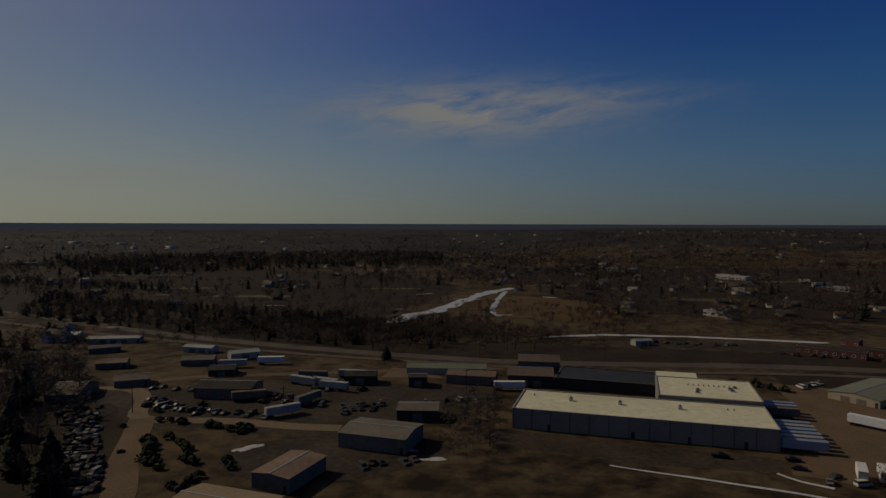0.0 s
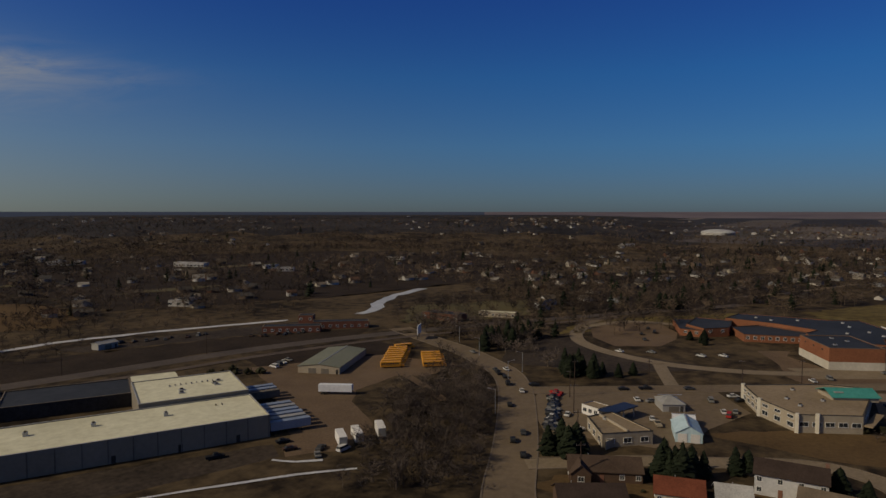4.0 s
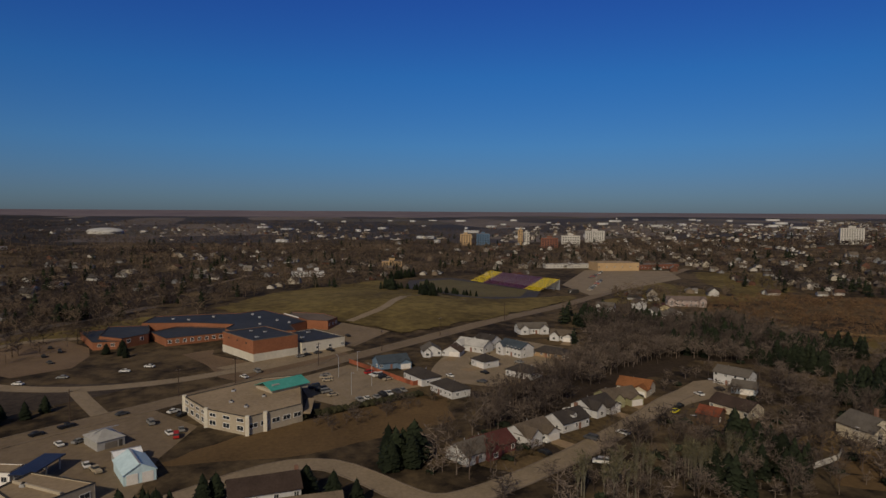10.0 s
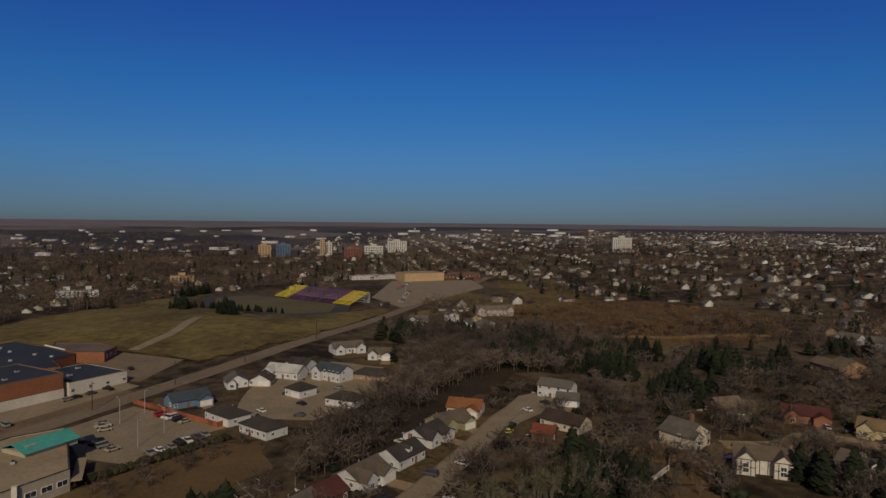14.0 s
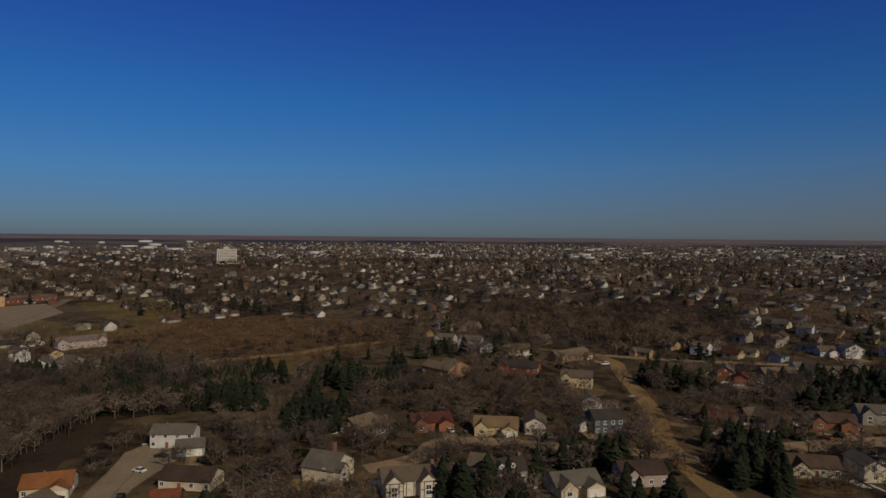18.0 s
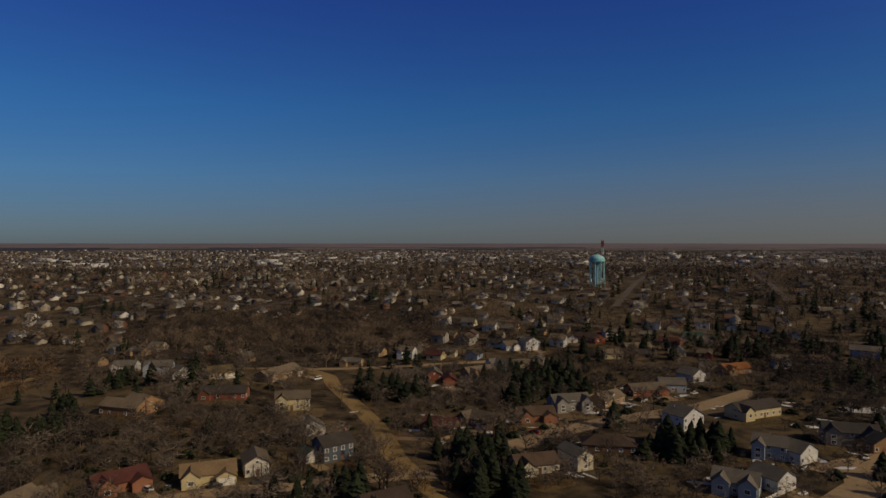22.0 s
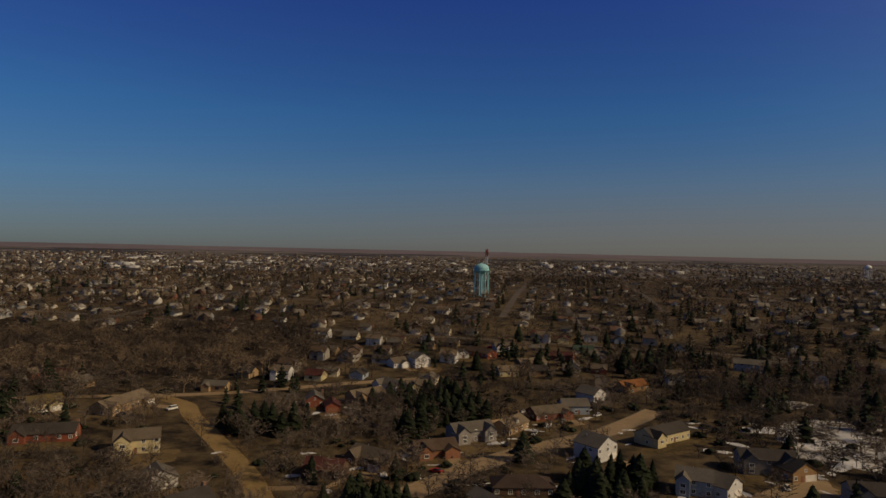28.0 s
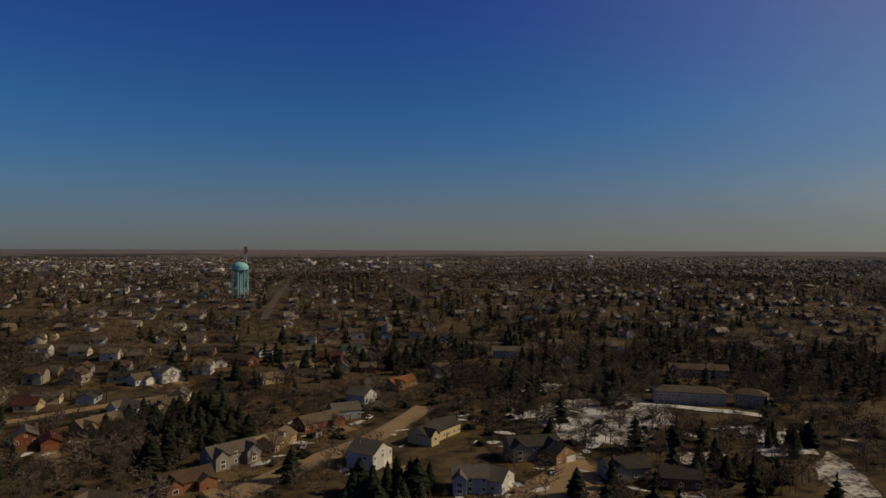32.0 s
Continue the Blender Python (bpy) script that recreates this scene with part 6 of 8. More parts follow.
# salvage yards: rows of old cars
OLD = ["rusty", "grey", "black", "rusty", "black", "blue", "black", "rusty", "grey", "black", "grey", "silver"]
for a, b, n in (((-126, 280), (-104, 278), 7), ((-120, 262), (-98, 250), 9), ((-116, 253), (-90, 243), 9), ((-92, 247), (-66, 239), 8), ((-76, 271), (-60, 262), 6), ((-66, 262), (-48, 254), 6),
                ((-42, 250), (-22, 258), 8), ((-40, 244), (-26, 250), 5), ((-8, 258), (14, 262), 6), ((-26, 190), (-8, 196), 5), ((-60, 282), (-44, 276), 4)):
    row_of_cars(a, b, n, 80, "derelict and dusty", ("car", "car", "pickup", "van"), OLD, 2.2, "derelict cars", 28)


for k in range(15):
    # the packed western lot, which narrows towards the south
    u = k / 14
    row_of_cars((-147 + 47 * u, 246 - 75 * u), (-134 + 41 * u, 250 - 78 * u), 5, 84, "derelict and dusty", ("car", "car", "pickup", "van"), ["black", "rusty", "black", "black", "silver"], 1.3, "derelict cars", 16)
row_of_cars((128, 392), (176, 382), 9, 70, "derelict and dusty", ("car", "pickup", "van"), OLD, 2.5, "derelict cars", 40)
row_of_cars((186, 360), (222, 346), 8, 80, "derelict and dusty", ("car", "pickup", "van"), OLD, 2.0, "derelict cars", 30)
row_of_cars((156, 282), (172, 292), 4, 60, kinds=("car", "van"), tints=["white", "silver", "white", "grey"])


def lorry_trailer(x, y, yaw, mat, label, short=0.0):
    root = thing("semi_trailer", x, y, yaw, label, "trailer", "parked trailers")
    part("cargo_box", boxes((-short / 2, 0, 1.2, 13.4 - short, 2.55, 2.8, 0.05)), mat, root)
    part("chassis", boxes((-short / 2, 0, 0.95, 12.6 - short, 1.0, 0.25)), "dark_metal", root)
    part("rear_door", boxes((-6.72, 0, 1.25, 0.06, 2.4, 2.65)), "pale_metal", root)
    for s in (-1, 1):
        part("landing_leg", boxes((3.6 - short, s * 0.8, 0.05, 0.2, 0.2, 0.95)), "dark_metal", root)
        for wx in (-5.4, -4.2):
            part("wheel", TRUCK_WHEEL, "", root, "", pose(wx, s * 0.95, 0.52))
    part("bumper", boxes((-6.6, 0, 0.55, 0.12, 2.3, 0.15)), "dark_metal", root)
    return root


for k in range(6):
    lx, ly = local(69.8, 228.2, -16.3, 50.2 - 0.3 * (k % 2), -11.4 + k * 4.1)
    lorry_trailer(lx, ly, -16.3, ("trailer_blue", "pale_metal", "trailer_blue")[k % 3], "pale blue semi-trailer backed against the warehouse dock")
for k in range(3):
    lx, ly = local(102.5, 250.8, -16.3, 25.5, -4 + k * 4.2)
    lorry_trailer(lx, ly, -16.3, "trailer_blue" if k else "grey_metal", "dusty semi-trailer docked beside the annex")
for lx, ly, lyaw in ((119.5, 182.5, 62), (125, 181.5, 62), (133.5, 180, 58)):
    lorry_trailer(lx, ly, lyaw, "trim_white", "short white semi-trailer parked on gravel", 5.0)
for lx, ly, lyaw, lm in ((151.5, 227.5, -50, "white_metal"), (29, 279, 0, "trim_white"), (-62, 287, -25, "pale_metal"), (-52, 284, -25, "pale_metal"), (-47, 278, -20, "pale_metal"), (-79, 262, 20, "rust_metal"),
                         (-60, 241, 35, "pale_metal"), (-54, 258, 60, "grey_metal"), (-42, 300, -10, "pale_metal"), (-60, 298, -5, "grey_metal"), (-105, 322, 8, "pale_metal"), (-88, 330, 6, "trim_white")):
    lorry_trailer(lx, ly, lyaw, lm, "weathered pale semi-trailer parked in the yard")


def school_bus(x, y, yaw):
    root = thing("school_bus", x, y, yaw, "yellow school bus parked on a gravel yard", "bus", "school buses")
    part("body", boxes((-0.9, 0, 0.6, 9.4, 2.4, 2.4, 0.12)), "bus_yellow", root)
    part("hood", boxes((4.6, 0, 0.6, 1.7, 2.0, 1.15, 0.1)), "bus_yellow", root)
    part("windscreen", boxes((3.83, 0, 1.8, 0.06, 2.0, 0.9)), "window_glass", root)
    for s in (-1, 1):
        part("rub_rail", boxes((-0.9, s * 1.22, 1.25, 9.3, 0.05, 0.12)), "dark_metal", root)
        for k in range(8):
            part("side_window", boxes((-4.9 + k * 1.05, s * 1.21, 1.75, 0.85, 0.05, 0.65)), "window_glass", root)
        for wx in (-3.6, 3.9):
            part("wheel", TRUCK_WHEEL, "", root, "", pose(wx, s * 0.85, 0.5))
    return root


for k in range(8):
    school_bus(196.5 + k * 3.6, 244.3 + k * 3.2, -36 + 3 * (k % 3))
for k in range(5):
    school_bus(211 + k * 3.4, 231 + k * 3.8, -38)
school_bus(228, 270, -20)


# ---- poles, signs, fences ----
def utility_pole(x, y, yaw, h=11.0):
    root = thing("utility_pole", x, y, yaw, "weathered wooden utility pole with a crossarm", "utility pole", "utility poles")
    part("pole", tube(bmesh.new(), (0, 0, -0.5), (0, 0, h), 0.19, 0.13, 8), "timber_dark", root)
    part("crossarm", boxes((0, 0, h - 1.0, 2.6, 0.14, 0.16)), "timber_dark", root)
    part("insulators", boxes(*[(k, 0, h - 0.84, 0.1, 0.1, 0.2) for k in (-1.1, -0.5, 0.5, 1.1)]), "galvanized", root)


def street_lamp(x, y, yaw, h=10.0):
    root = thing("street_lamp", x, y, yaw, "grey metal street lamp with a single arm", "street lamp", "street lamps")
    part("pole", tube(bmesh.new(), (0, 0, 0), (0, 0, h), 0.14, 0.09, 8), "galvanized", root)
    part("arm", tube(bmesh.new(), (0, 0, h - 0.3), (2.2, 0, h + 0.3), 0.06, 0.05, 6), "galvanized", root)
    part("lamp_head", boxes((2.4, 0, h + 0.22, 0.8, 0.32, 0.16, 0.03)), "galvanized", root)


for ux, uy in ((212, 158), (228, 166), (250, 144), (277, 116), (294, 98), (322, 66), (350, 36), (384, 2), (432, -46), (196, 146), (170, 128), (146, 112)):
    utility_pole(ux, uy, -45)
for ux, uy in ((-150, 408), (-95, 392), (-40, 366), (20, 348), (85, 338), (150, 334), (-60, 242), (-118, 244), (10, 272), (-30, 330)):
    utility_pole(ux, uy, 20)
for ux, uy, uyaw in ((232, 196, 140), (214, 190, -40), (176, 166, 130), (262, 262, 170), (244, 232, 160), (284, 42, 40), (272, 50, 200), (300, 56, 20), (310, 48, 200), (560, -175, 0), (640, -185, 0), (100, -35, 0)):
    street_lamp(ux, uy, uyaw, 9.0)
bb = thing("billboard", 253, 285, 35, "tall white angled roadside billboard", "billboard")
part("panel", boxes((0, 0, 3.0, 10, 0.4, 5.0)), "trim_white", bb)
for k in (-3, 3):
    part("post", boxes((k, 0.3, 0, 0.4, 0.4, 3.2)), "dark_metal", bb)


def fence(points, h, mat, label, step=2.4):
    for k in range(len(points) - 1):
        a, b = Vector(points[k]), Vector(points[k + 1])
        n = max(1, int((b - a).length / step))
        d = (b - a) / n
        yaw = math.degrees(math.atan2(d.y, d.x))
        root = thing("fence", a.x, a.y, yaw, label, "fence", "fences")
        for j in range(n):
            q = a + d * j
            dz = float(lie(q.x, q.y)) - root.matrix_basis.translation.z
            part("panel", boxes(((j + 0.5) * d.length, 0, dz + 0.08, d.length - 0.12, 0.07, h - 0.1)), mat, root)
            part("post", boxes((j * d.length, 0, dz - 0.3, 0.14, 0.14, h + 0.35)), mat, root)


fence([(326, 52), (304, 38), (283, 25), (290, 14)], 2.0, "fence_red", "rust-red board fence round the gardens")
fence([(182, -74), (190, -92), (198, -100)], 1.8, "fence_white", "pale board garden fence")
fence([(118, -330), (100, -308), (90, -285)], 1.6, "fence_wood", "brown board garden fence")
fence([(-136, -282), (-128, -272)], 1.4, "fence_wood", "brown wooden deck railing")
fence([(130, -226), (112, -226), (104, -236)], 1.4, "fence_wood", "brown board garden fence")
fence([(26, -168), (14, -176), (2, -186)], 1.5, "fence_white", "pale board garden fence beside a court")
fence([(66, -300), (52, -296), (36, -304)], 1.6, "fence_wood", "brown board garden fence")

# ---- trees ----
TR = random.Random(5)


def bare_tree(seed, spread=0.42, limbs=9, upright=0.55, subs=5, twigs=6):
    """A leafless tree one unit high: trunk with limbs, and a crown of fine twigs. Gives two meshes' worth of verts and faces."""
    r = random.Random(seed)
    tv, tf, cv, cf = [], [], [], []

    def limb(a, b, ra, rb, v, f):
        a, b = Vector(a), Vector(b)
        q = (b - a).to_track_quat("Z", "Y").to_matrix()
        n = len(v)
        for p, rad in ((a, ra), (b, rb)):
            for k in range(3):
                o = p + q @ Vector((rad * math.cos(2.094 * k), rad * math.sin(2.094 * k), 0))
                v.append((o.x, o.y, o.z))
        for k in range(3):
            i, j = n + k, n + (k + 1) % 3
            f += [(i, j, j + 3), (i, j + 3, i + 3)]

    top = Vector((r.uniform(-0.03, 0.03), r.uniform(-0.03, 0.03), 0.62))
    fork = Vector((0, 0, r.uniform(0.2, 0.3)))
    limb((0, 0, -0.03), fork, 0.019, 0.014, tv, tf)
    limb(fork, top, 0.014, 0.006, tv, tf)
    for k in range(limbs):
        u = k / (limbs - 1)
        s = fork.lerp(top, u * 0.9)
        a = k * 2.4 + r.uniform(-0.4, 0.4)
        reach = spread * (1 - 0.45 * u) * r.uniform(0.75, 1.1)
        e = s + Vector((math.cos(a) * reach, math.sin(a) * reach, reach * upright * 1.6 + r.uniform(0.05, 0.14)))
        limb(s, e, 0.008, 0.003, tv, tf)
        for j in range(subs):
            w = 0.3 + 0.7 * (j + 0.5) / subs
            s2 = s.lerp(e, w)
            d = (e - s).normalized() * 0.5 + Vector((r.uniform(-1, 1), r.uniform(-1, 1), r.uniform(0.1, 1.0)))
            e2 = s2 + d.normalized() * r.uniform(0.10, 0.19)
            limb(s2, e2, 0.0035, 0.0015, tv, tf)
            for m in range(twigs):
                s3 = s2.lerp(e2, r.uniform(0.2, 1.0))
                d3 = d.normalized() * 0.5 + Vector((r.uniform(-1, 1), r.uniform(-1, 1), r.uniform(-0.3, 1.0)))
                e3 = s3 + d3.normalized() * r.uniform(0.07, 0.15)
                side = Vector((r.uniform(-1, 1), r.uniform(-1, 1), r.uniform(-1, 1))).normalized() * r.uniform(0.006, 0.0125)
                n = len(cv)
                mid = s3.lerp(e3, 0.6) + side
                cv += [tuple(s3 - side), tuple(mid), tuple(e3)]
                cf.append((n, n + 1, n + 2))
    return (np.array(tv), np.array(tf)), (np.array(cv), np.array(cf))


def conifer(seed, tiers=13, slim=0.24, boughs=13, broad=1.0):
    """A spruce one unit high: tiers of drooping boughs of uneven length with ragged tips."""
    r = random.Random(seed)
    cv, cf = [], []
    lean = (r.uniform(-0.03, 0.03), r.uniform(-0.03, 0.03))
    for k in range(tiers):
        u = k / (tiers - 1)
        z = 0.05 + 0.9 * u
        reach = slim * (1 - u) ** 0.55 * (0.75 if u < 0.08 else 1) + 0.012
        n = boughs - int(boughs * 0.5 * u)
        for j in range(n):
            a = 6.2832 * (j + r.uniform(-0.5, 0.5)) / n + k * 0.7
            rr = reach * r.uniform(0.55, 1.22)
            c, s = math.cos(a), math.sin(a)
            wd = (rr * r.uniform(0.3, 0.5) + 0.012) * broad
            zz = z + r.uniform(-0.025, 0.025)
            ox, oy = lean[0] * u, lean[1] * u
            b = len(cv)
            cv += [(ox, oy, zz + 0.085), (ox + c * rr * 0.62 - s * wd, oy + s * rr * 0.62 + c * wd, zz - 0.02 * r.random()), (ox + c * rr, oy + s * rr, zz - 0.03 - 0.05 * r.random()),
                   (ox + c * rr * 0.62 + s * wd, oy + s * rr * 0.62 - c * wd, zz - 0.02 * r.random())]
            cf += [(b, b + 1, b + 2), (b, b + 2, b + 3)]
    return np.array(cv), np.array(cf)


def bush(seed, lumps=4, tips=26):
    """A low evergreen mound: uneven lumps with leafy tips standing out."""
    r = random.Random(seed)
    v, f = [], []
    bm = bmesh.new()
    bmesh.ops.create_icosphere(bm, subdivisions=1, radius=1)
    ball = [(p.co.copy(), [q.index for q in p.link_faces]) for p in bm.verts]
    tris = [tuple(q.index for q in t.verts) for t in bm.faces]
    bm.free()
    for k in range(lumps):
        a = k * 2.4
        c = Vector((math.cos(a) * 0.24 * (k > 0), math.sin(a) * 0.24 * (k > 0), 0.26 + 0.16 * (k == 0)))
        s = r.uniform(0.2, 0.3)
        n = len(v)
        v += [tuple(c + p * s * r.uniform(0.75, 1.3)) for p, _ in ball]
        f += [(i + n, j + n, m + n) for i, j, m in tris]
    for k in range(tips):
        d = Vector((r.gauss(0, 1), r.gauss(0, 1), abs(r.gauss(0, 0.9)))).normalized() * r.uniform(0.36, 0.5)
        s = Vector((r.uniform(-1, 1), r.uniform(-1, 1), r.uniform(-1, 1))).normalized() * 0.07
        t = d * 0.3 + Vector((0, 0, 0.08))
        n = len(v)
        v += [tuple(d - s), tuple(d + s), tuple(d + t)]
        f.append((n, n + 1, n + 2))
    return np.array(v), np.array(f)


def light_tree(seed, limbs=11, twigs=56, wide=0.36, thick=1.0):
    """A lighter bare tree for woods that stay far off."""
    r = random.Random(seed)
    v, f = [], []

    def sliver(a, b, w):
        s = (b - a).cross(Vector((r.uniform(-1, 1), r.uniform(-1, 1), r.uniform(-1, 1)))).normalized() * w
        n = len(v)
        v.extend([tuple(a - s), tuple(a + s), tuple(b)])
        f.append((n, n + 1, n + 2))

    top = Vector((0, 0, 0.7))
    for k in range(2):
        sliver(Vector((0, 0, -0.03)), top, 0.02)
    ends = []
    for k in range(limbs):
        a = 2.4 * k
        s = Vector((0, 0, 0.2 + 0.45 * k / limbs))
        e = s + Vector((math.cos(a) * wide * r.uniform(0.6, 1), math.sin(a) * wide * r.uniform(0.6, 1), r.uniform(0.15, 0.35)))
        sliver(s, e, 0.011)
        ends.append((s, e))
    for k in range(twigs):
        s, e = ends[k % limbs]
        p = s.lerp(e, r.uniform(0.4, 1.05))
        q = p + Vector((r.uniform(-1, 1), r.uniform(-1, 1), r.uniform(-0.25, 1))).normalized() * r.uniform(0.12, 0.25)
        sliver(p, q, r.uniform(0.013, 0.026) * thick)
    return np.array(v), np.array(f)


TREES = [bare_tree(s, sp, 9, up) for s, sp, up in ((1, 0.42, 0.5), (2, 0.36, 0.7), (3, 0.46, 0.4), (4, 0.32, 0.9), (5, 0.40, 0.6), (6, 0.44, 0.5))]
POPLARS = [bare_tree(s, 0.085, 11, 2.6, 3, 4) for s in (11, 12)]
PINES = [conifer(s, 17, sl, 18) for s, sl in ((1, 0.32), (2, 0.40), (3, 0.27), (4, 0.36))]
BUSHES = [bush(s) for s in (1, 2, 3)]
LIGHT = [light_tree(s, 10, 110, w, 0.56) for s, w in ((1, 0.36), (2, 0.42), (3, 0.30), (4, 0.38))]
TREE_MESH = [(mesh_of("trunk", t[0].tolist(), t[1].tolist(), "bark"), mesh_of("crown", c[0].tolist(), c[1].tolist(), "twigs")) for t, c in TREES]
PALE_MESH = [(mesh_of("trunk", t[0].tolist(), t[1].tolist(), "pale_bark"), mesh_of("crown", c[0].tolist(), c[1].tolist(), "poplar_twigs")) for t, c in POPLARS]
PINE_TRUNK = bpy.data.meshes.new("trunk")
_b = tube(bmesh.new(), (0, 0, -0.03), (0, 0, 0.9), 0.018, 0.004, 5)
_b.to_mesh(PINE_TRUNK)
_b.free()
PINE_TRUNK.materials.append(MATS["bark"])
PINE_MESH = [mesh_of("crown", v.tolist(), f.tolist(), "needles") for v, f in PINES]
BUSH_MESH = [mesh_of("shrub", v.tolist(), f.tolist(), "shrub_leaf") for v, f in BUSHES]
PLANTED = []


def plant(x, y, h, kind="bare"):
    PLANTED.append((x, y))
    z = float(lie(x, y))
    k = TR.randrange(12)
    turn = TR.uniform(0, 360)
    if kind == "shrub":
        ob = new("shrub", BUSH_MESH[k % 3])
        ob.matrix_basis = pose(x, y, z, 0, 0, turn) @ Matrix.Diagonal((h, h, h * 0.8, 1))
        return tagged(ob, "rounded dull green shrub with sparse leaves", "shrub", "shrubs")
    wide = h * TR.uniform(0.85, 1.2)
    name, label, cat = {"bare": ("bare_tree", "leafless grey-brown deciduous tree", "tree"), "poplar": ("poplar_tree", "tall narrow leafless pale poplar", "tree"),
                        "pine": ("spruce_tree", "dark green conical spruce", "conifer")}[kind]
    if kind == "pine":
        trunk, crown = PINE_TRUNK, PINE_MESH[k % 4]
    else:
        trunk, crown = PALE_MESH[k % 2] if kind == "poplar" else TREE_MESH[k % 6]
    root = new(name, trunk)
    root.matrix_basis = pose(x, y, z, 0, 0, turn) @ Matrix.Diagonal((wide, wide, h, 1))
    tagged(root, label, cat, {"bare": "bare trees", "poplar": "poplars", "pine": "spruces"}[kind])
    part("crown", crown, "", root)
    return root


RIVER = [(-70, 468), (-35, 480), (-20, 514), (-2, 545), (31, 639), (55, 694)]
ROADS = [(BANK, 7), ([(252, -242), (266, -262), (262, -288)], 9), ([(150, -296), (130, -290), (114, -308)], 9), (SNOWBANK, 8), ([(10, -160), (-14, -183), (-36, -203), (-47, -216)], 7), ([(200, -125), (192, -142), (194, -160), (175, -172), (150, -180), (128, -188), (112, -192)], 4.5), ([(240, -66), (268, -96), (276, -108)], 9), ([(-108, -160), (-126, -176), (-138, -186)], 9), ([(-88, -204), (-104, -203)], 7), ([(-142, -202), (-160, -208)], 6), ([(-128, -262), (-140, -248), (-152, -232)], 7), (RIVER, 12), (MAIN, 8.5), (SIDE, 6.5), (SUB, 6), ([(92, -216), (80, -228), (62, -245), (35, -264), (5, -280), (-40, -318)], 5.5), ([(96, -156), (125, -203), (140, -245), (181, -332)], 5)]


def near_line(x, y, line, reach):
    for (ax, ay), (bx, by) in zip(line, line[1:]):
        dx, dy = bx - ax, by - ay
        u = max(0, min(1, ((x - ax) * dx + (y - ay) * dy) / (dx * dx + dy * dy)))
        if math.hypot(x - ax - u * dx, y - ay - u * dy) < reach:
            return True
    return False


def clear(x, y, gap=1.5):
    if any(abs(x - a) < r + gap and abs(y - b) < r + gap and math.hypot(x - a, y - b) < r + gap for a, b, r in HOUSE_SPOTS):
        return False
    return not any(near_line(x, y, line, w) for line, w in ROADS)


def inside(x, y, poly):
    hit = False
    for (ax, ay), (bx, by) in zip(poly, poly[1:] + poly[:1]):
        if (ay > y) != (by > y) and x < (bx - ax) * (y - ay) / (by - ay) + ax:
            hit = not hit
    return hit


def scatter(poly, n, seed, gap=3.0):
    r = random.Random(seed)
    xs, ys = [p[0] for p in poly], [p[1] for p in poly]
    out, tries = [], 0
    while len(out) < n and tries < n * 40:
        tries += 1
        x, y = r.uniform(min(xs), max(xs)), r.uniform(min(ys), max(ys))
        if inside(x, y, poly) and clear(x, y, gap):
            out.append((x, y))
    return out


BRUSH = [(106, 146), (130, 126), (196, 178), (166, 204), (140, 182)]
CREEK = [(214, 2), (236, 8), (262, -8), (292, -36), (330, -62), (360, -88), (398, -138), (360, -150), (322, -112), (290, -62), (254, -34), (230, -6)]
WOODS = [(346, -71), (404, -92), (450, -104), (440, -150), (400, -195), (330, -200), (292, -160), (306, -128), (324, -110)]
HOMES_A = [(178, 30), (214, 26), (292, -108), (240, -146), (168, -100), (160, -10)]
HOMES_B = [(150, -112), (214, -130), (262, -200), (262, -262), (178, -252), (104, -186)]
HOMES_C = [(108, -170), (140, -215), (170, -300), (120, -362), (-30, -372), (-40, -330), (10, -262), (60, -190)]
HOMES_D = [(30, -170), (-20, -200), (-30, -330), (-210, -420), (-260, -280), (-170, -160)]
HOMES_E = [(178, -262), (262, -250), (320, -330), (260, -400), (190, -360)]
MORE_PINES = [(425, -104, 16, 8, 12), (413, -134, 16, 9, 14), (374, -158, 20, 9, 16), (416, -186, 14, 8, 8), (330, -172, 16, 10, 16), (292, -158, 12, 8, 12), (316, -194, 12, 9, 12), (242, -142, 10, 7, 8), (258, -168, 12, 8, 8), (264, -212, 16, 10, 14), (284, -204, 12, 8, 8), (262, -240, 12, 8, 8), (350, -140, 14, 8, 10), (546, -6, 24, 5, 14), (604, 22, 12, 8, 9), (160, 125, 4, 3, 5), (159, 91, 5, 5, 6), (244, 178, 7, 5, 8), (247, 168, 5, 3, 5), (331, -148, 16, 8, 10), (302, -148, 10, 8, 7), (286, -156, 8, 6, 5), (246, -146, 8, 5, 4), (183, -68, 5, 9, 5), (170, -121, 5, 4, 3),
              (92, -176, 8, 9, 9), (98, -190, 6, 6, 6), (92, -337, 14, 8, 6), (67, -352, 16, 8, 7), (219, -271, 6, 6, 4), (146, -143, 5, 5, 4), (138, -173, 6, 5, 4), (155, -127, 4, 4, 3),
              (140, -292, 20, 7, 8), (66, -312, 22, 9, 12), (96, -206, 10, 8, 7), (28, -212, 14, 6, 7), (84, -286, 10, 8, 6), (98, -180, 9, 7, 6), (52, -337, 14, 9, 7), (-64, -407, 24, 12, 9), (-180, -430, 20, 14, 9),
              (344, -120, 26, 10, 14), (428, -96, 24, 9, 12), (470, 236, 14, 10, 12), (204, -74, 8, 6, 4), (176, -50, 9, 6, 5), (144, -246, 8, 6, 4), (268, 240, 20, 12, 6), (-130, -196, 14, 10, 5)]
near_bare = []
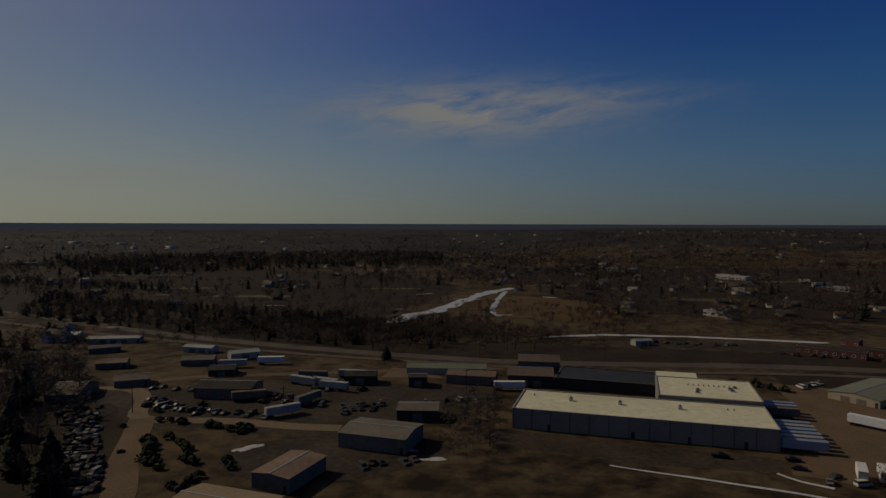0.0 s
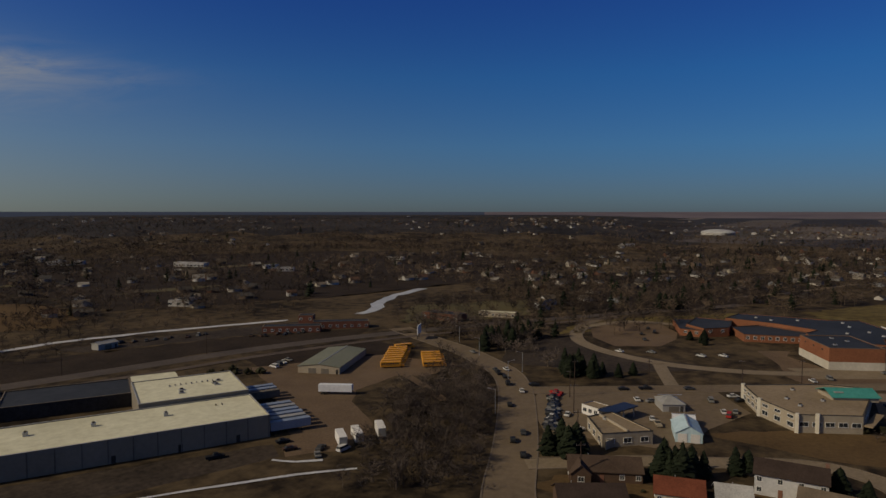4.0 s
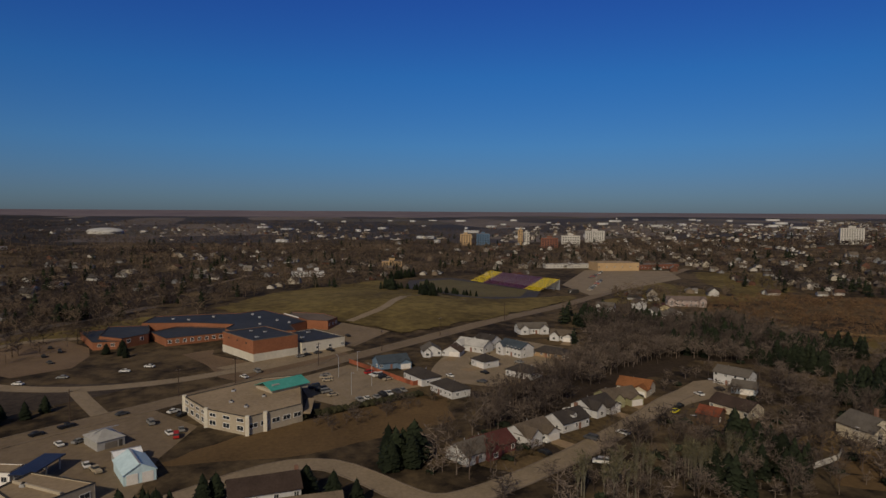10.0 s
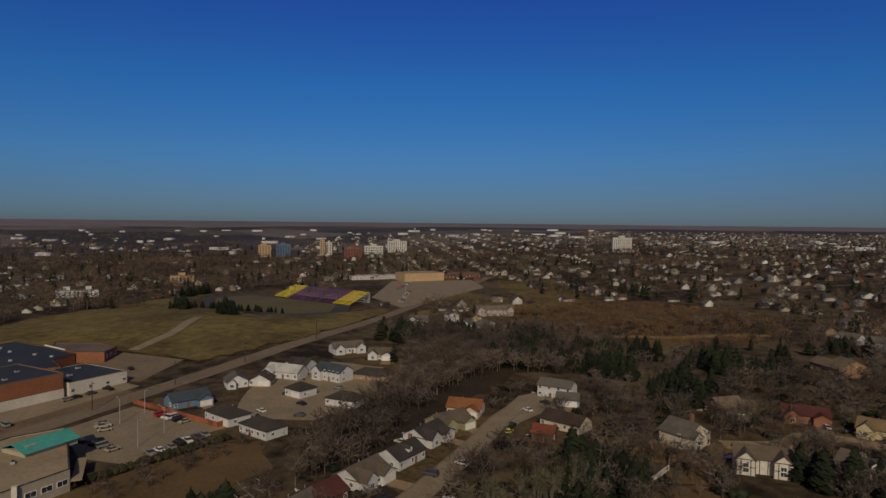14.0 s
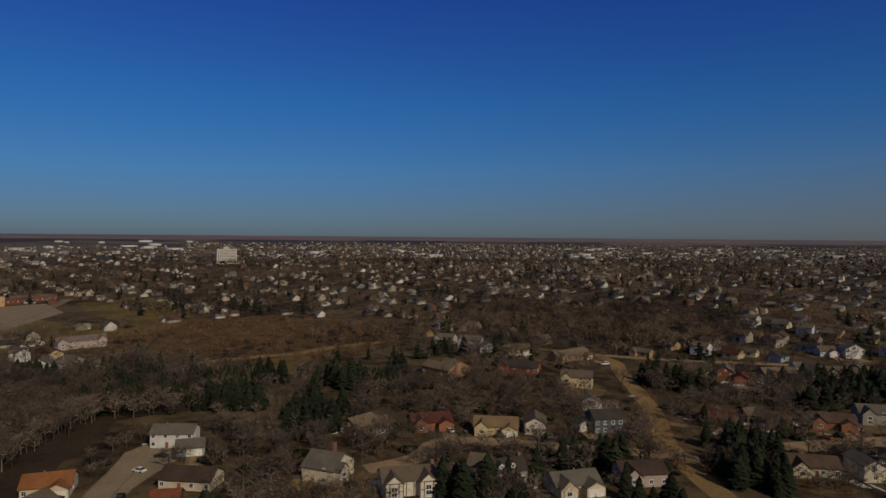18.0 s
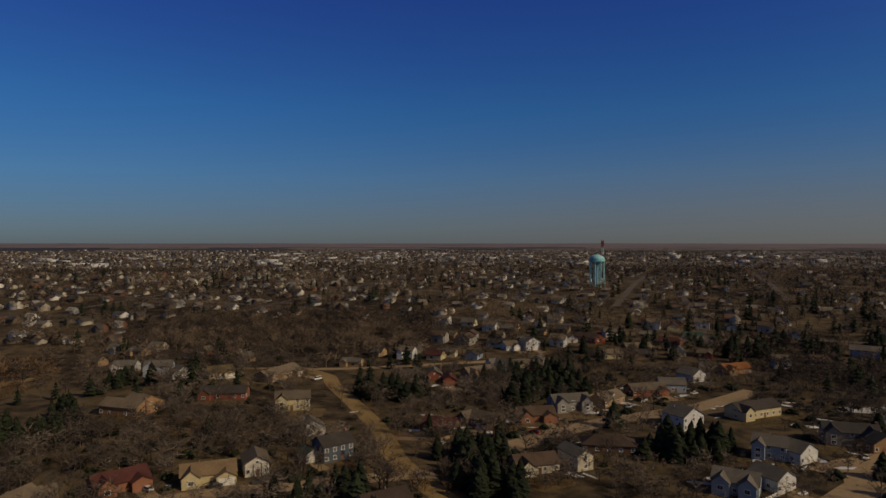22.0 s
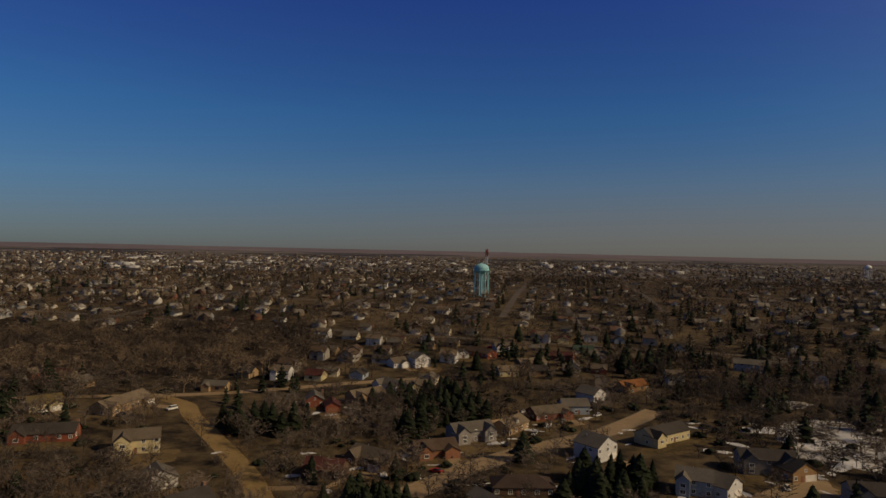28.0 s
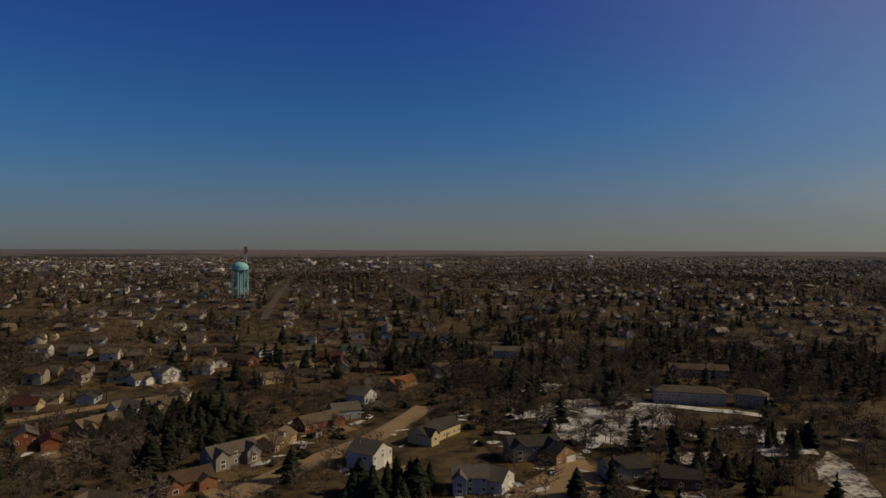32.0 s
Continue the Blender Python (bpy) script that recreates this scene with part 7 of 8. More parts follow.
for poly, n, lo, hi, seed in ((BRUSH, 60, 6, 9, 1), (CREEK, 62, 8, 13, 2), (WOODS, 50, 8, 13, 3), (HOMES_A, 30, 7, 12, 4), (HOMES_B, 34, 7, 12, 5), (HOMES_C, 34, 7, 12, 6), (HOMES_D, 40, 8, 13, 7), (HOMES_E, 14, 7, 11, 8)):
    for x, y in scatter(poly, n, seed):
        near_bare.append((x, y, TR.uniform(lo, hi)))
for k, (x, y, h) in enumerate(near_bare[:240]):
    plant(x, y, h)
extra = [(x, y, h) for x, y, h in near_bare[240:]]
for poly, n, lo, hi, seed in ((BRUSH, 90, 4, 7, 31), (CREEK, 120, 6, 12, 32), (WOODS, 130, 7, 13, 33), (HOMES_A, 50, 5, 10, 34), (HOMES_B, 90, 5, 11, 35), (HOMES_C, 80, 5, 11, 36), (HOMES_D, 120, 6, 12, 37), (HOMES_E, 50, 5, 10, 38)):
    extra += [(x, y, TR.uniform(lo, hi)) for x, y in scatter(poly, n, seed)]
rows = [(TR.randrange(6), x, y, float(lie(x, y)), TR.uniform(0, 6.28), h * TR.uniform(0.85, 1.2), h) for x, y, h in extra]
light_rows = []
for poly, n, lo, hi, seed in ((BRUSH, 90, 3, 6, 51), (CREEK, 260, 5, 10, 52), (WOODS, 420, 6, 11, 53), (HOMES_A, 150, 3, 7, 54), (HOMES_A, 60, 7, 11, 84), (HOMES_B, 270, 3, 8, 55), (HOMES_B, 110, 7, 11, 85), (HOMES_E, 60, 7, 11, 88), (HOMES_C, 80, 7, 11, 86), (HOMES_C, 330, 3, 7.5, 56), (HOMES_D, 780, 4, 9, 57), (HOMES_E, 150, 3, 7, 58),
                              ([(180, 170), (205, 186), (240, 232), (246, 262), (206, 226), (170, 206)], 90, 3, 6, 59), ([(236, 190), (262, 184), (250, 270), (286, 330), (330, 300), (300, 240)], 120, 5, 9, 60),
                              ([(-210, 150), (-146, 150), (-164, 300), (-246, 340)], 320, 7, 13, 61), ([(0, 200), (20, 206), (24, 274), (2, 268)], 60, 3, 7, 62), ([(328, -153), (321, -234), (257, -176), (232, -128), (247, -109), (277, -125)], 170, 3.5, 7.5, 66), ([(96, 152), (128, 118), (206, 182), (234, 232), (200, 226), (160, 212), (136, 190)], 110, 3, 7, 64), ([(232, 70), (270, 22), (262, 12), (226, 60)], 26, 3, 6, 63), ([(64, -170), (20, -160), (-24, -186), (0, -214), (52, -204)], 90, 3, 7, 67), ([(40, -196), (60, -186), (90, -176), (100, -196), (70, -222), (50, -216)], 60, 3, 7, 68)):
    light_rows += [(TR.randrange(4), x, y, float(lie(x, y)), TR.uniform(0, 6.28), (h := TR.uniform(lo, hi)) * TR.uniform(1.0, 1.4), h) for x, y in scatter(poly, n, seed, 2.4)]
hedge_rows = []
for poly, n, seed in ((HOMES_A, 50, 71), (HOMES_B, 90, 72), (HOMES_C, 120, 73), (HOMES_D, 150, 74), (HOMES_E, 50, 75), (WOODS, 30, 76), ([(-140, 150), (-60, 180), (-20, 290), (-170, 280)], 14, 78)):
    for x, y in scatter(poly, n, seed, 0.4):
        h = TR.uniform(1.8, 4.6)
        hedge_rows.append((TR.randrange(3), x, y, float(lie(x, y)), TR.uniform(0, 6.28), h * TR.uniform(1.0, 1.7), h * 0.8))
joined("hedges", BUSHES, hedge_rows, "far_needles", "low dark evergreen shrubs along gardens and fences", "shrubs")
joined("undergrowth", LIGHT, light_rows, "far_twigs", "grey-brown leafless undergrowth between the gardens", "trees")
strip_rows = []
for k in range(60):
    u = TR.random()
    line = ((108, -173), (125, -203), (140, -245), (171, -308))
    n = min(int(u * 3), 2)
    w = u * 3 - n
    x = line[n][0] + (line[n + 1][0] - line[n][0]) * w + TR.choice((-1, 1)) * TR.uniform(2.6, 6)
    y = line[n][1] + (line[n + 1][1] - line[n][1]) * w
    h = TR.uniform(1.8, 4.2)
    strip_rows.append((TR.randrange(4), x, y, float(lie(x, y)), TR.uniform(0, 6.28), h * TR.uniform(1.0, 1.4), h))
joined("strip_brush", LIGHT, strip_rows, "brush_twigs", "pale tan leafless brush along the grass strip", "brush")
joined("thicket_trunks", [t for t, c in TREES], rows, "bark", "dense thicket of leafless grey-brown trees", "trees")
joined("thicket_twigs", [c for t, c in TREES], rows, "far_twigs", "fine leafless twigs of the thickets", "trees")
for k in range(46):
    u = TR.random()
    plant(171 + 15 * u + TR.uniform(-6, 6), -6 - 54 * u + TR.uniform(-4, 4), TR.uniform(7, 12.5), "poplar")
for x, y, h in ((201, 36, 11), (198, 32, 10), (204, 31, 12), (196, 38, 9), (206, 38, 10), (183, 60, 8), (179, 53, 8), (176, 47, 7), (183, 82, 7), (250, 172, 9), (254, 168, 8), (254, 160, 9), (261, 157, 9), (250, 176, 7), (250, 186, 8),
                (244, 181, 7), (171, 100, 9), (171, 95, 9), (171, 89, 8), (183, -50, 9), (180, -56, 10), (185, -70, 11), (161, 128, 11), (159, 124, 10), (157, 130, 9), (162, 97, 10), (167, 95, 9), (168, 91, 10), (180, 84, 8),
                (269, 245, 11), (281, 243, 12), (276, 236, 10), (290, 250, 11), (300, 238, 10), (312, 262, 9), (326, 270, 9), (235, -149, 12), (132, -162, 12), (162, -120, 12), (200, -224, 8), (232, -267, 9), (383, -158, 10),
                (443, -104, 9), (394, -111, 10), (303, -158, 11), (306, -171, 12), (74, -307, 12), (66, -311, 13), (59, -300, 11), (78, -330, 12), (51, -312, 12), (70, -298, 10), (62, -318, 12), (46, -304, 10), (55, -308, 11), (43, -251, 8),
                (27, -231, 11), (17, -226, 11), (22, -222, 10), (31, -226, 9), (13, -224, 10), (-147, -305, 12), (-142, -194, 10), (-86, -183, 9), (156, -294, 10), (150, -290, 12), (144, -292, 12), (136, -286, 13), (128, -292, 12), (140, -296, 11), (123, -298, 10), (132, -282, 10),
                (100, -200, 11), (104, -206, 12), (96, -208, 10), (117, -232, 9), (112, -206, 10), (90, -234, 8), (-58, -246, 9), (-30, -196, 9), (372, -150, 11), (366, -158, 10), (352, -152, 12), (420, -128, 10), (340, -140, 11),
                (244, -148, 10), (250, -152, 12), (240, -156, 11), (254, -160, 11), (112, -146, 10), (118, -136, 11), (150, -128, 9), (-70, -186, 9), (-92, -196, 10), (356, 172, 8), (362, 166, 9), (352, 164, 7), (348, 160, 8),
                (-8, -410, 12), (30, -412, 12), (60, -440, 13), (-80, -480, 14), (-140, -380, 13), (-60, -402, 12), (-110, -440, 12), (-200, -430, 13), (52, -480, 12), (-20, -505, 13), (-30, 342, 8)):
    plant(x, y, h * 0.7 if x > 240 and 150 < y < 190 else h, "pine")
groves = []
for cx, cy, rx, ry, n in MORE_PINES:
    for k in range(n + n // 3):
        a, q = TR.uniform(0, 6.28), math.sqrt(TR.random())
        x, y = cx + rx * q * math.cos(a), cy + ry * q * math.sin(a)
        if clear(x, y, 0.5):
            h = TR.uniform(6.5, 12.5)
            groves.append((TR.randrange(4), x, y, float(lie(x, y)), TR.uniform(0, 6.28), h * TR.uniform(0.8, 1.15), h))
joined("spruce_groves", PINES, groves, "far_needles", "groves of dark ragged spruces between the gardens", "conifers")
for cx, cy, rx, ry, n in ((144, -290, 17, 6, 12), (64, -306, 16, 10, 16), (100, -205, 9, 5, 8), (20, -226, 16, 7, 12), (44, -252, 3, 3, 3), (246, -152, 12, 8, 9), (360, -150, 36, 16, 16), (304, -165, 10, 8, 6), (200, 34, 7, 6, 6),
                         (118, -142, 12, 8, 5), (-80, -186, 16, 8, 6), (-140, -190, 12, 10, 5), (186, -64, 10, 8, 5), (150, -162, 10, 6, 4), (268, -300, 20, 14, 8), (-30, -420, 60, 30, 12), (160, 93, 8, 5, 3), (288, 246, 26, 10, 8)):
    for k in range(n):
        a, q = TR.uniform(0, 6.28), math.sqrt(TR.random())
        x, y = cx + rx * q * math.cos(a), cy + ry * q * math.sin(a)
        if clear(x, y, 0.5):
            plant(x, y, TR.uniform(6, 11.5), "pine")
for k in range(34):
    u = k / 33
    plant(242 + 27 * u + TR.uniform(-0.8, 0.8), 71 - 47 * u + TR.uniform(-0.8, 0.8), TR.uniform(3.4, 4.8), "shrub")
for k in range(26):
    u = k / 25
    plant(618 - 72 * u + TR.uniform(-2, 2), 18 - 64 * u + 8 * u * (1 - u) + TR.uniform(-2, 2), TR.uniform(4.5, 6.5), "pine")
for k in range(12):
    plant(704 + 2.4 * k + TR.uniform(-3, 3), 14 - 2.2 * k + TR.uniform(-3, 3), TR.uniform(8, 11), "pine")
for k in range(60):
    hx, hy, hr = HOUSE_SPOTS[TR.randrange(len(HOUSE_SPOTS))]
    a = TR.uniform(0, 6.28)
    plant(hx + math.cos(a) * (hr + 1.2), hy + math.sin(a) * (hr + 1.2), TR.uniform(1.2, 2.4), "shrub")
for x, y in ((-98, 212), (-95, 208), (-93, 204), (-91, 199), (-91, 195), (-88, 195), (-86, 191), (-83, 187), (-91, 214), (-86, 210), (-83, 206), (-81, 203), (-79, 198), (-78, 194), (-75, 192), (-103, 233), (-99, 233), (-94, 231),
             (-82, 227), (-79, 226), (-74, 223), (-71, 225), (-68, 224), (-65, 193), (-62, 188), (-74, 174), (-70, 172), (-70, 178), (-69, 181), (136, 290), (140, 286), (144, 282), (132, 292), (148, 278), (142, 292)):
    plant(x, y, TR.uniform(3.4, 5.6), "shrub")
for x, y, h in ((-158, 240, 12), (-166, 256, 14), (-163, 246, 13), (-161, 252, 12), (-105, 169, 13), (-110, 180, 14), (-102, 166, 11), (-120, 193, 12), (-113, 172, 12), (-131, 204, 11), (-134, 212, 12), (-122, 182, 13), (-128, 190, 13), (-140, 206, 12), (-146, 216, 13), (-138, 196, 12)):
    plant(x, y, h, "pine" if h > 12 else "bare")

# snow left in the shade
SR = random.Random(9)
for hx, hy, hr in HOUSE_SPOTS[:]:
    if -140 < hx < 135 and -340 < hy < -170:
        for k in range(4):
            a = SR.uniform(0, 6.28)
            snow_patch(hx + math.cos(a) * (hr + 2.5), hy + math.sin(a) * (hr + 2.5), SR.uniform(0, 180), SR.uniform(1.4, 4.4), SR.uniform(0.5, 1.5), hx * 0.3 + k, 0.15)
for hx, hy, hr in [h for h in HOUSE_SPOTS if 120 < h[0] < 300 and -215 < h[1] < 20][:26]:
    a = SR.uniform(-1.2, 0.6)
    snow_patch(hx + math.cos(a) * (hr + 1.6), hy + math.sin(a) * (hr + 1.6), SR.uniform(0, 180), SR.uniform(1.2, 2.8), SR.uniform(0.5, 1.0), hx * 0.2, 0.15)
for k in range(34):
    x, y = SR.uniform(-190, -30), SR.uniform(-300, -190)
    if clear(x, y, 2):
        snow_patch(x, y, SR.uniform(0, 180), SR.uniform(2, 6), SR.uniform(0.8, 2.2), k)
for x, y, rx, ry in ((-84, -262, 12, 6), (-104, -272, 12, 5), (-76, -238, 9, 4), (-116, -246, 8, 4), (-72, -284, 10, 5), (-128, -196, 12, 6), (-140, -208, 12, 5), (84, -236, 3, 1.5), (66, -262, 3, 1.2), (48, -272, 4, 1.5), (30, -290, 6, 2), (20, -296, 5, 1.5), (0, -306, 5, 1.5),
                     (96, -242, 4, 2), (112, -226, 3, 1.2), (-24, -206, 4, 1.6), (-34, -200, 4, 1.5), (-48, -244, 4, 1.6), (120, -262, 3, 1.2), (152, -262, 2, 1), (-12, 204, 4, 1.4), (-2, 196, 4, 1.4), (-62, 206, 5, 2)):
    snow_patch(x, y, SR.uniform(-60, 60), rx, ry, x * 0.1)
for k in range(16):
    a, r = SR.uniform(1.4, 2.3), SR.uniform(480, 900)
    snow_patch(math.cos(a) * r, math.sin(a) * r, SR.uniform(-30, 30), SR.uniform(4, 12), SR.uniform(1.0, 2.2), 60 + k)

# ---- the town and the distance ----
TW = random.Random(3)
OPEN = [(600, -60, 150, 110), (480, 40, 140, 120), (430, -290, 120, 110), (240, -470, 120, 75), (20, 560, 90, 200), (0, 280, 260, 150), (380, 130, 110, 110), (700, -240, 130, 110),
        (200, 330, 180, 90), (360, 430, 90, 60), (120, 440, 160, 60)]
# the few clearings that the woods to the north leave free
GLADES = [(-190, 640, 70, 26), (-60, 720, 60, 24), (-300, 720, 80, 26), (120, 760, 60, 24), (-250, 580, 50, 18), (260, 620, 64, 24), (-420, 900, 110, 34), (420, 820, 90, 30), (560, 640, 70, 26), (700, 900, 90, 34)]


def is_open(x, y):
    return any(((x - a) / rx) ** 2 + ((y - b) / ry) ** 2 < 1 for a, b, rx, ry in OPEN)


def bearing(x, y):
    return math.degrees(math.atan2(-x, y))


def built_up(x, y):
    """How densely houses stand here, 0 to 1."""
    if is_open(x, y):
        return 0.0
    r, az = math.hypot(x, y), bearing(x, y)
    if y > 380 and x < 40:
        return 0.05 if r < 1400 else 0.02
    if r < 480 and y > -360:
        return 0.0
    n = noise.noise(Vector((x * 0.0021, y * 0.0021, 3.3)))
    if -72 < az < 0:
        return max(0.0, 0.24 + 0.5 * n) if r < 1150 else max(0.0, 0.05 + 0.2 * n)
    far = 2300 if az < -125 or az > 95 else 1700
    fade = 1.0 if r < far else max(0.0, 1 - (r - far) / 900)
    if 95 < az < 168:
        return max(0.1, (0.28 if az < 125 else 0.55) + 0.4 * n) * fade
    if -100 < az <= -72:
        return max(0.0, 0.34 + 0.5 * n) * fade
    return max(0.1, min(1.0, 0.80 + 0.5 * n)) * fade


def wooded(x, y):
    """How densely bare trees stand here, 0 to 1."""
    if is_open(x, y):
        return 0.0
    r, az = math.hypot(x, y), bearing(x, y)
    n = noise.noise(Vector((x * 0.005, y * 0.005, 8.8)))
    if any(((x - a) / rx) ** 2 + ((y - b) / ry) ** 2 < 1 for a, b, rx, ry in GLADES):
        return 0.03
    if az > 0 and y > 0:
        return max(0.05, 0.42 + 1.1 * noise.noise(Vector((x * 0.003, y * 0.010, 4.4)))) * (1.0 if r < 1500 else 0.8)
    if -95 < az <= 0:
        edge = 2700 if az < -10 else 2000
        return max(0.25, min(1.0, 0.85 + 0.8 * n)) * (1.0 if r < edge else max(0.0, 1 - (r - edge) / 500))
    if 95 < az < 172:
        return max(0.4, min(1.0, 0.85 + 0.7 * n)) * (1.0 if r < 2500 else max(0.0, 1 - (r - 2500) / 800))
    return max(0.15, min(1.0, 0.52 + 0.9 * n)) * (1.0 if r < (2500 if az < -125 or az > 95 else 1900) else max(0.0, 1 - (r - (2500 if az < -125 or az > 95 else 1900)) / 750))


def town_house(k):
    """One of a few plain houses of the town, with its windows."""
    w, d, h = TW.uniform(8.5, 12.5), TW.uniform(7, 8.6), TW.choice((2.9, 3.1, 5.2))
    rise = d * TW.uniform(0.24, 0.36)
    wall = ("white", "cream", "tanbrick", "greywall", "tanbrick", "white", "bluegrey", "redbrick", "yellow", "cream")[k % 10]
    roof = ("greybrown", "grey", "dark", "brown", "grey", "tan", "dark", "greybrown", "maroon", "grey")[k % 10]
    root = new("house")
    part("wall", mesh_of("wall", *gable_shell(w, d, h, rise, "s"), "wall_" + wall), "", root)
    part("roof", mesh_of("roof", *roof_shell(w, d, h, rise, "s"), "roof_" + roof), "", root)
    gw = w * TW.uniform(0.34, 0.46)
    gx = TW.choice((-1, 1)) * (w / 2 - gw / 2 - 0.3)
    part("wing_wall", mesh_of("wing_wall", *moved(gable_shell(gw, 3.6, h * 0.92, gw * 0.36, "f"), gx, -d / 2 - 0.3), "wall_" + wall), "", root)
    part("wing_roof", mesh_of("wing_roof", *moved(roof_shell(gw, d * 0.7, h * 0.92, gw * 0.36, "f", 0.35), gx, -d / 2 - 2.1 + d * 0.35), "roof_" + roof), "", root)
    for sy in (-1, 1):
        part("window", boxes((-0.5 * gx, sy * (d / 2 + 0.02), 1.0, 2.0, 0.1, 1.3)), "window_glass", root)
    return tagged(root, f"{ROOF_WORD[roof]} {WALL_WORD[wall]} town house among bare trees", "house", "town houses")


# straight streets of the town grid
c0, s0 = math.cos(radians(-18)), math.sin(radians(-18))
for i, lo, hi in ((-32, -1300, -500), (-24, -1350, -520), (-16, -1400, -560), (-8, -1400, -620), (0, -1300, -640), (8, -1200, -600), (16, -1300, -560), (24, -1250, -420), (32, -1200, -330), (40, -1100, -240), (48, -1000, -200), (56, -900, -160)):
    line = [(c0 * i * 20 - s0 * v, s0 * i * 20 + c0 * v) for v in range(lo, hi + 1, 100)]
    line = [p for p in line if not is_open(*p)]
    if len(line) > 2:
        strip("road", line, 7, 0.08, "asphalt", "straight brown-grey asphalt street through the town")
        ROADS.append(([line[0], line[-1]], 6))
for j in (-18, -24, -32, -42):
    line = [(c0 * u - s0 * j * 27, s0 * u + c0 * j * 27) for u in range(-500, 1000, 100)]
    line = [p for p in line if not is_open(*p)]
    strip("road", line, 6.5, 0.1, "asphalt", "brown-grey asphalt cross street through the town")
    ROADS.append(([line[0], line[-1]], 5.5))
spots = []
for i in range(-150, 151):
    for j in range(-110, 111):
        u, v = i * 20 + TW.uniform(-4, 4), j * 27 + (6 if j % 2 else -6) + TW.uniform(-3, 3)
        if i % 8 == 0:
            continue
        x, y = c0 * u - s0 * v, s0 * u + c0 * v
        r = math.hypot(x, y)
        if r > 3150 or r < 330 or TW.random() > built_up(x, y) * (0.8 if r < 1000 else 0.5):
            continue
        if not clear(x, y, 7):
            continue
        spots.append((r, x, y, -18 + TW.choice((0, 180, 180, 90)) + TW.uniform(-6, 6)))
spots.sort()
MODELS = []
for k, (r, x, y, yaw) in enumerate(spots[:100]):
    at = pose(x, y, float(lie(x, y)), 0, 0, yaw)
    HOUSE_SPOTS.append((x, y, 5))
    if k < 20:
        ob = town_house(k)
        ob.matrix_basis = at
        MODELS.append(ob)
    else:
        copy_thing(TW.choice(MODELS), at)
fw = np.array([(-.5, -.5, -.3), (.5, -.5, -.3), (.5, .5, -.3), (-.5, .5, -.3), (-.5, -.5, 1), (.5, -.5, 1), (.5, .5, 1), (-.5, .5, 1), (-.5, 0, 1.75), (.5, 0, 1.75)])
fwf = np.array([(0, 1, 5), (0, 5, 4), (1, 2, 6), (1, 6, 5), (2, 3, 7), (2, 7, 6), (3, 0, 4), (3, 4, 7), (5, 6, 9), (7, 4, 8)])
fr = np.array([(-.54, -.6, .88), (.54, -.6, .88), (.54, .6, .88), (-.54, .6, .88), (-.54, 0, 1.82), (.54, 0, 1.82)])
frf = np.array([(0, 1, 5), (0, 5, 4), (2, 3, 4), (2, 4, 5)])
# an ell at right angles to the main roof
ew = fw * (0.42, 0.8, 0.96) @ np.array([(0, 1, 0), (-1, 0, 0), (0, 0, 1)]) + (0.24, -0.45, 0)
er = fr * (0.42, 0.8, 0.96) @ np.array([(0, 1, 0), (-1, 0, 0), (0, 0, 1)]) + (0.24, -0.45, 0)
walls_a, roofs_a = (fw * (1, 0.75, 1), fwf), (fr * (1, 0.75, 1), frf)
walls_b, roofs_b = (np.concatenate([fw * (1, 0.75, 1), ew]), np.concatenate([fwf, fwf + len(fw)])), (np.concatenate([fr * (1, 0.75, 1), er]), np.concatenate([frf, frf + len(fr)]))
far_w = []
for r, x, y, yaw in spots[100:]:
    s = TW.uniform(0.8, 1.2)
    far_w.append((TW.randrange(2), x, y, float(lie(x, y)), radians(yaw), 10.0 * s, TW.choice((2.4, 2.5, 3.6)) * s))
joined("distant_house_walls", [walls_a, walls_b], far_w, "far_walls", "pale and brown walls of hundreds of distant town houses", "houses")
joined("distant_house_roofs", [roofs_a, roofs_b], far_w, "far_roofs", "grey and brown roofs of distant town houses", "houses")
# low white and tan works on the southern edge of town
works = []
box_v = np.array([(-.5, -.5, -.4), (.5, -.5, -.4), (.5, .5, -.4), (-.5, .5, -.4), (-.5, -.5, 1), (.5, -.5, 1), (.5, .5, 1), (-.5, .5, 1)])
box_f = np.array([(0, 1, 5), (0, 5, 4), (1, 2, 6), (1, 6, 5), (2, 3, 7), (2, 7, 6), (3, 0, 4), (3, 4, 7), (4, 5, 6), (4, 6, 7)])
flat_v = box_v * (1, 0.4, 1)
for k in range(150):
    if k < 84:
        a, r = TW.uniform(-205, -128), TW.uniform(1500, 2500)
    elif k < 134:
        a, r = TW.uniform(-128, -80), TW.uniform(1500, 3200)
    else:
        a, r = TW.uniform(-60, 30), TW.uniform(1500, 2900)
    x, y = -r * math.sin(radians(a)), r * math.cos(radians(a))
    works.append((TW.randrange(2), x, y, float(lie(x, y)), radians(-18 + TW.choice((0, 90)) + TW.uniform(-5, 5)), TW.uniform(16, 52) * (1 if k < 134 else 0.6), TW.uniform(4, 7)))
joined("distant_works", [(flat_v, box_f), (flat_v * (1, 1.6, 1), box_f)], works, "far_white_roof", "long pale commercial sheds on the edge of town", "buildings")


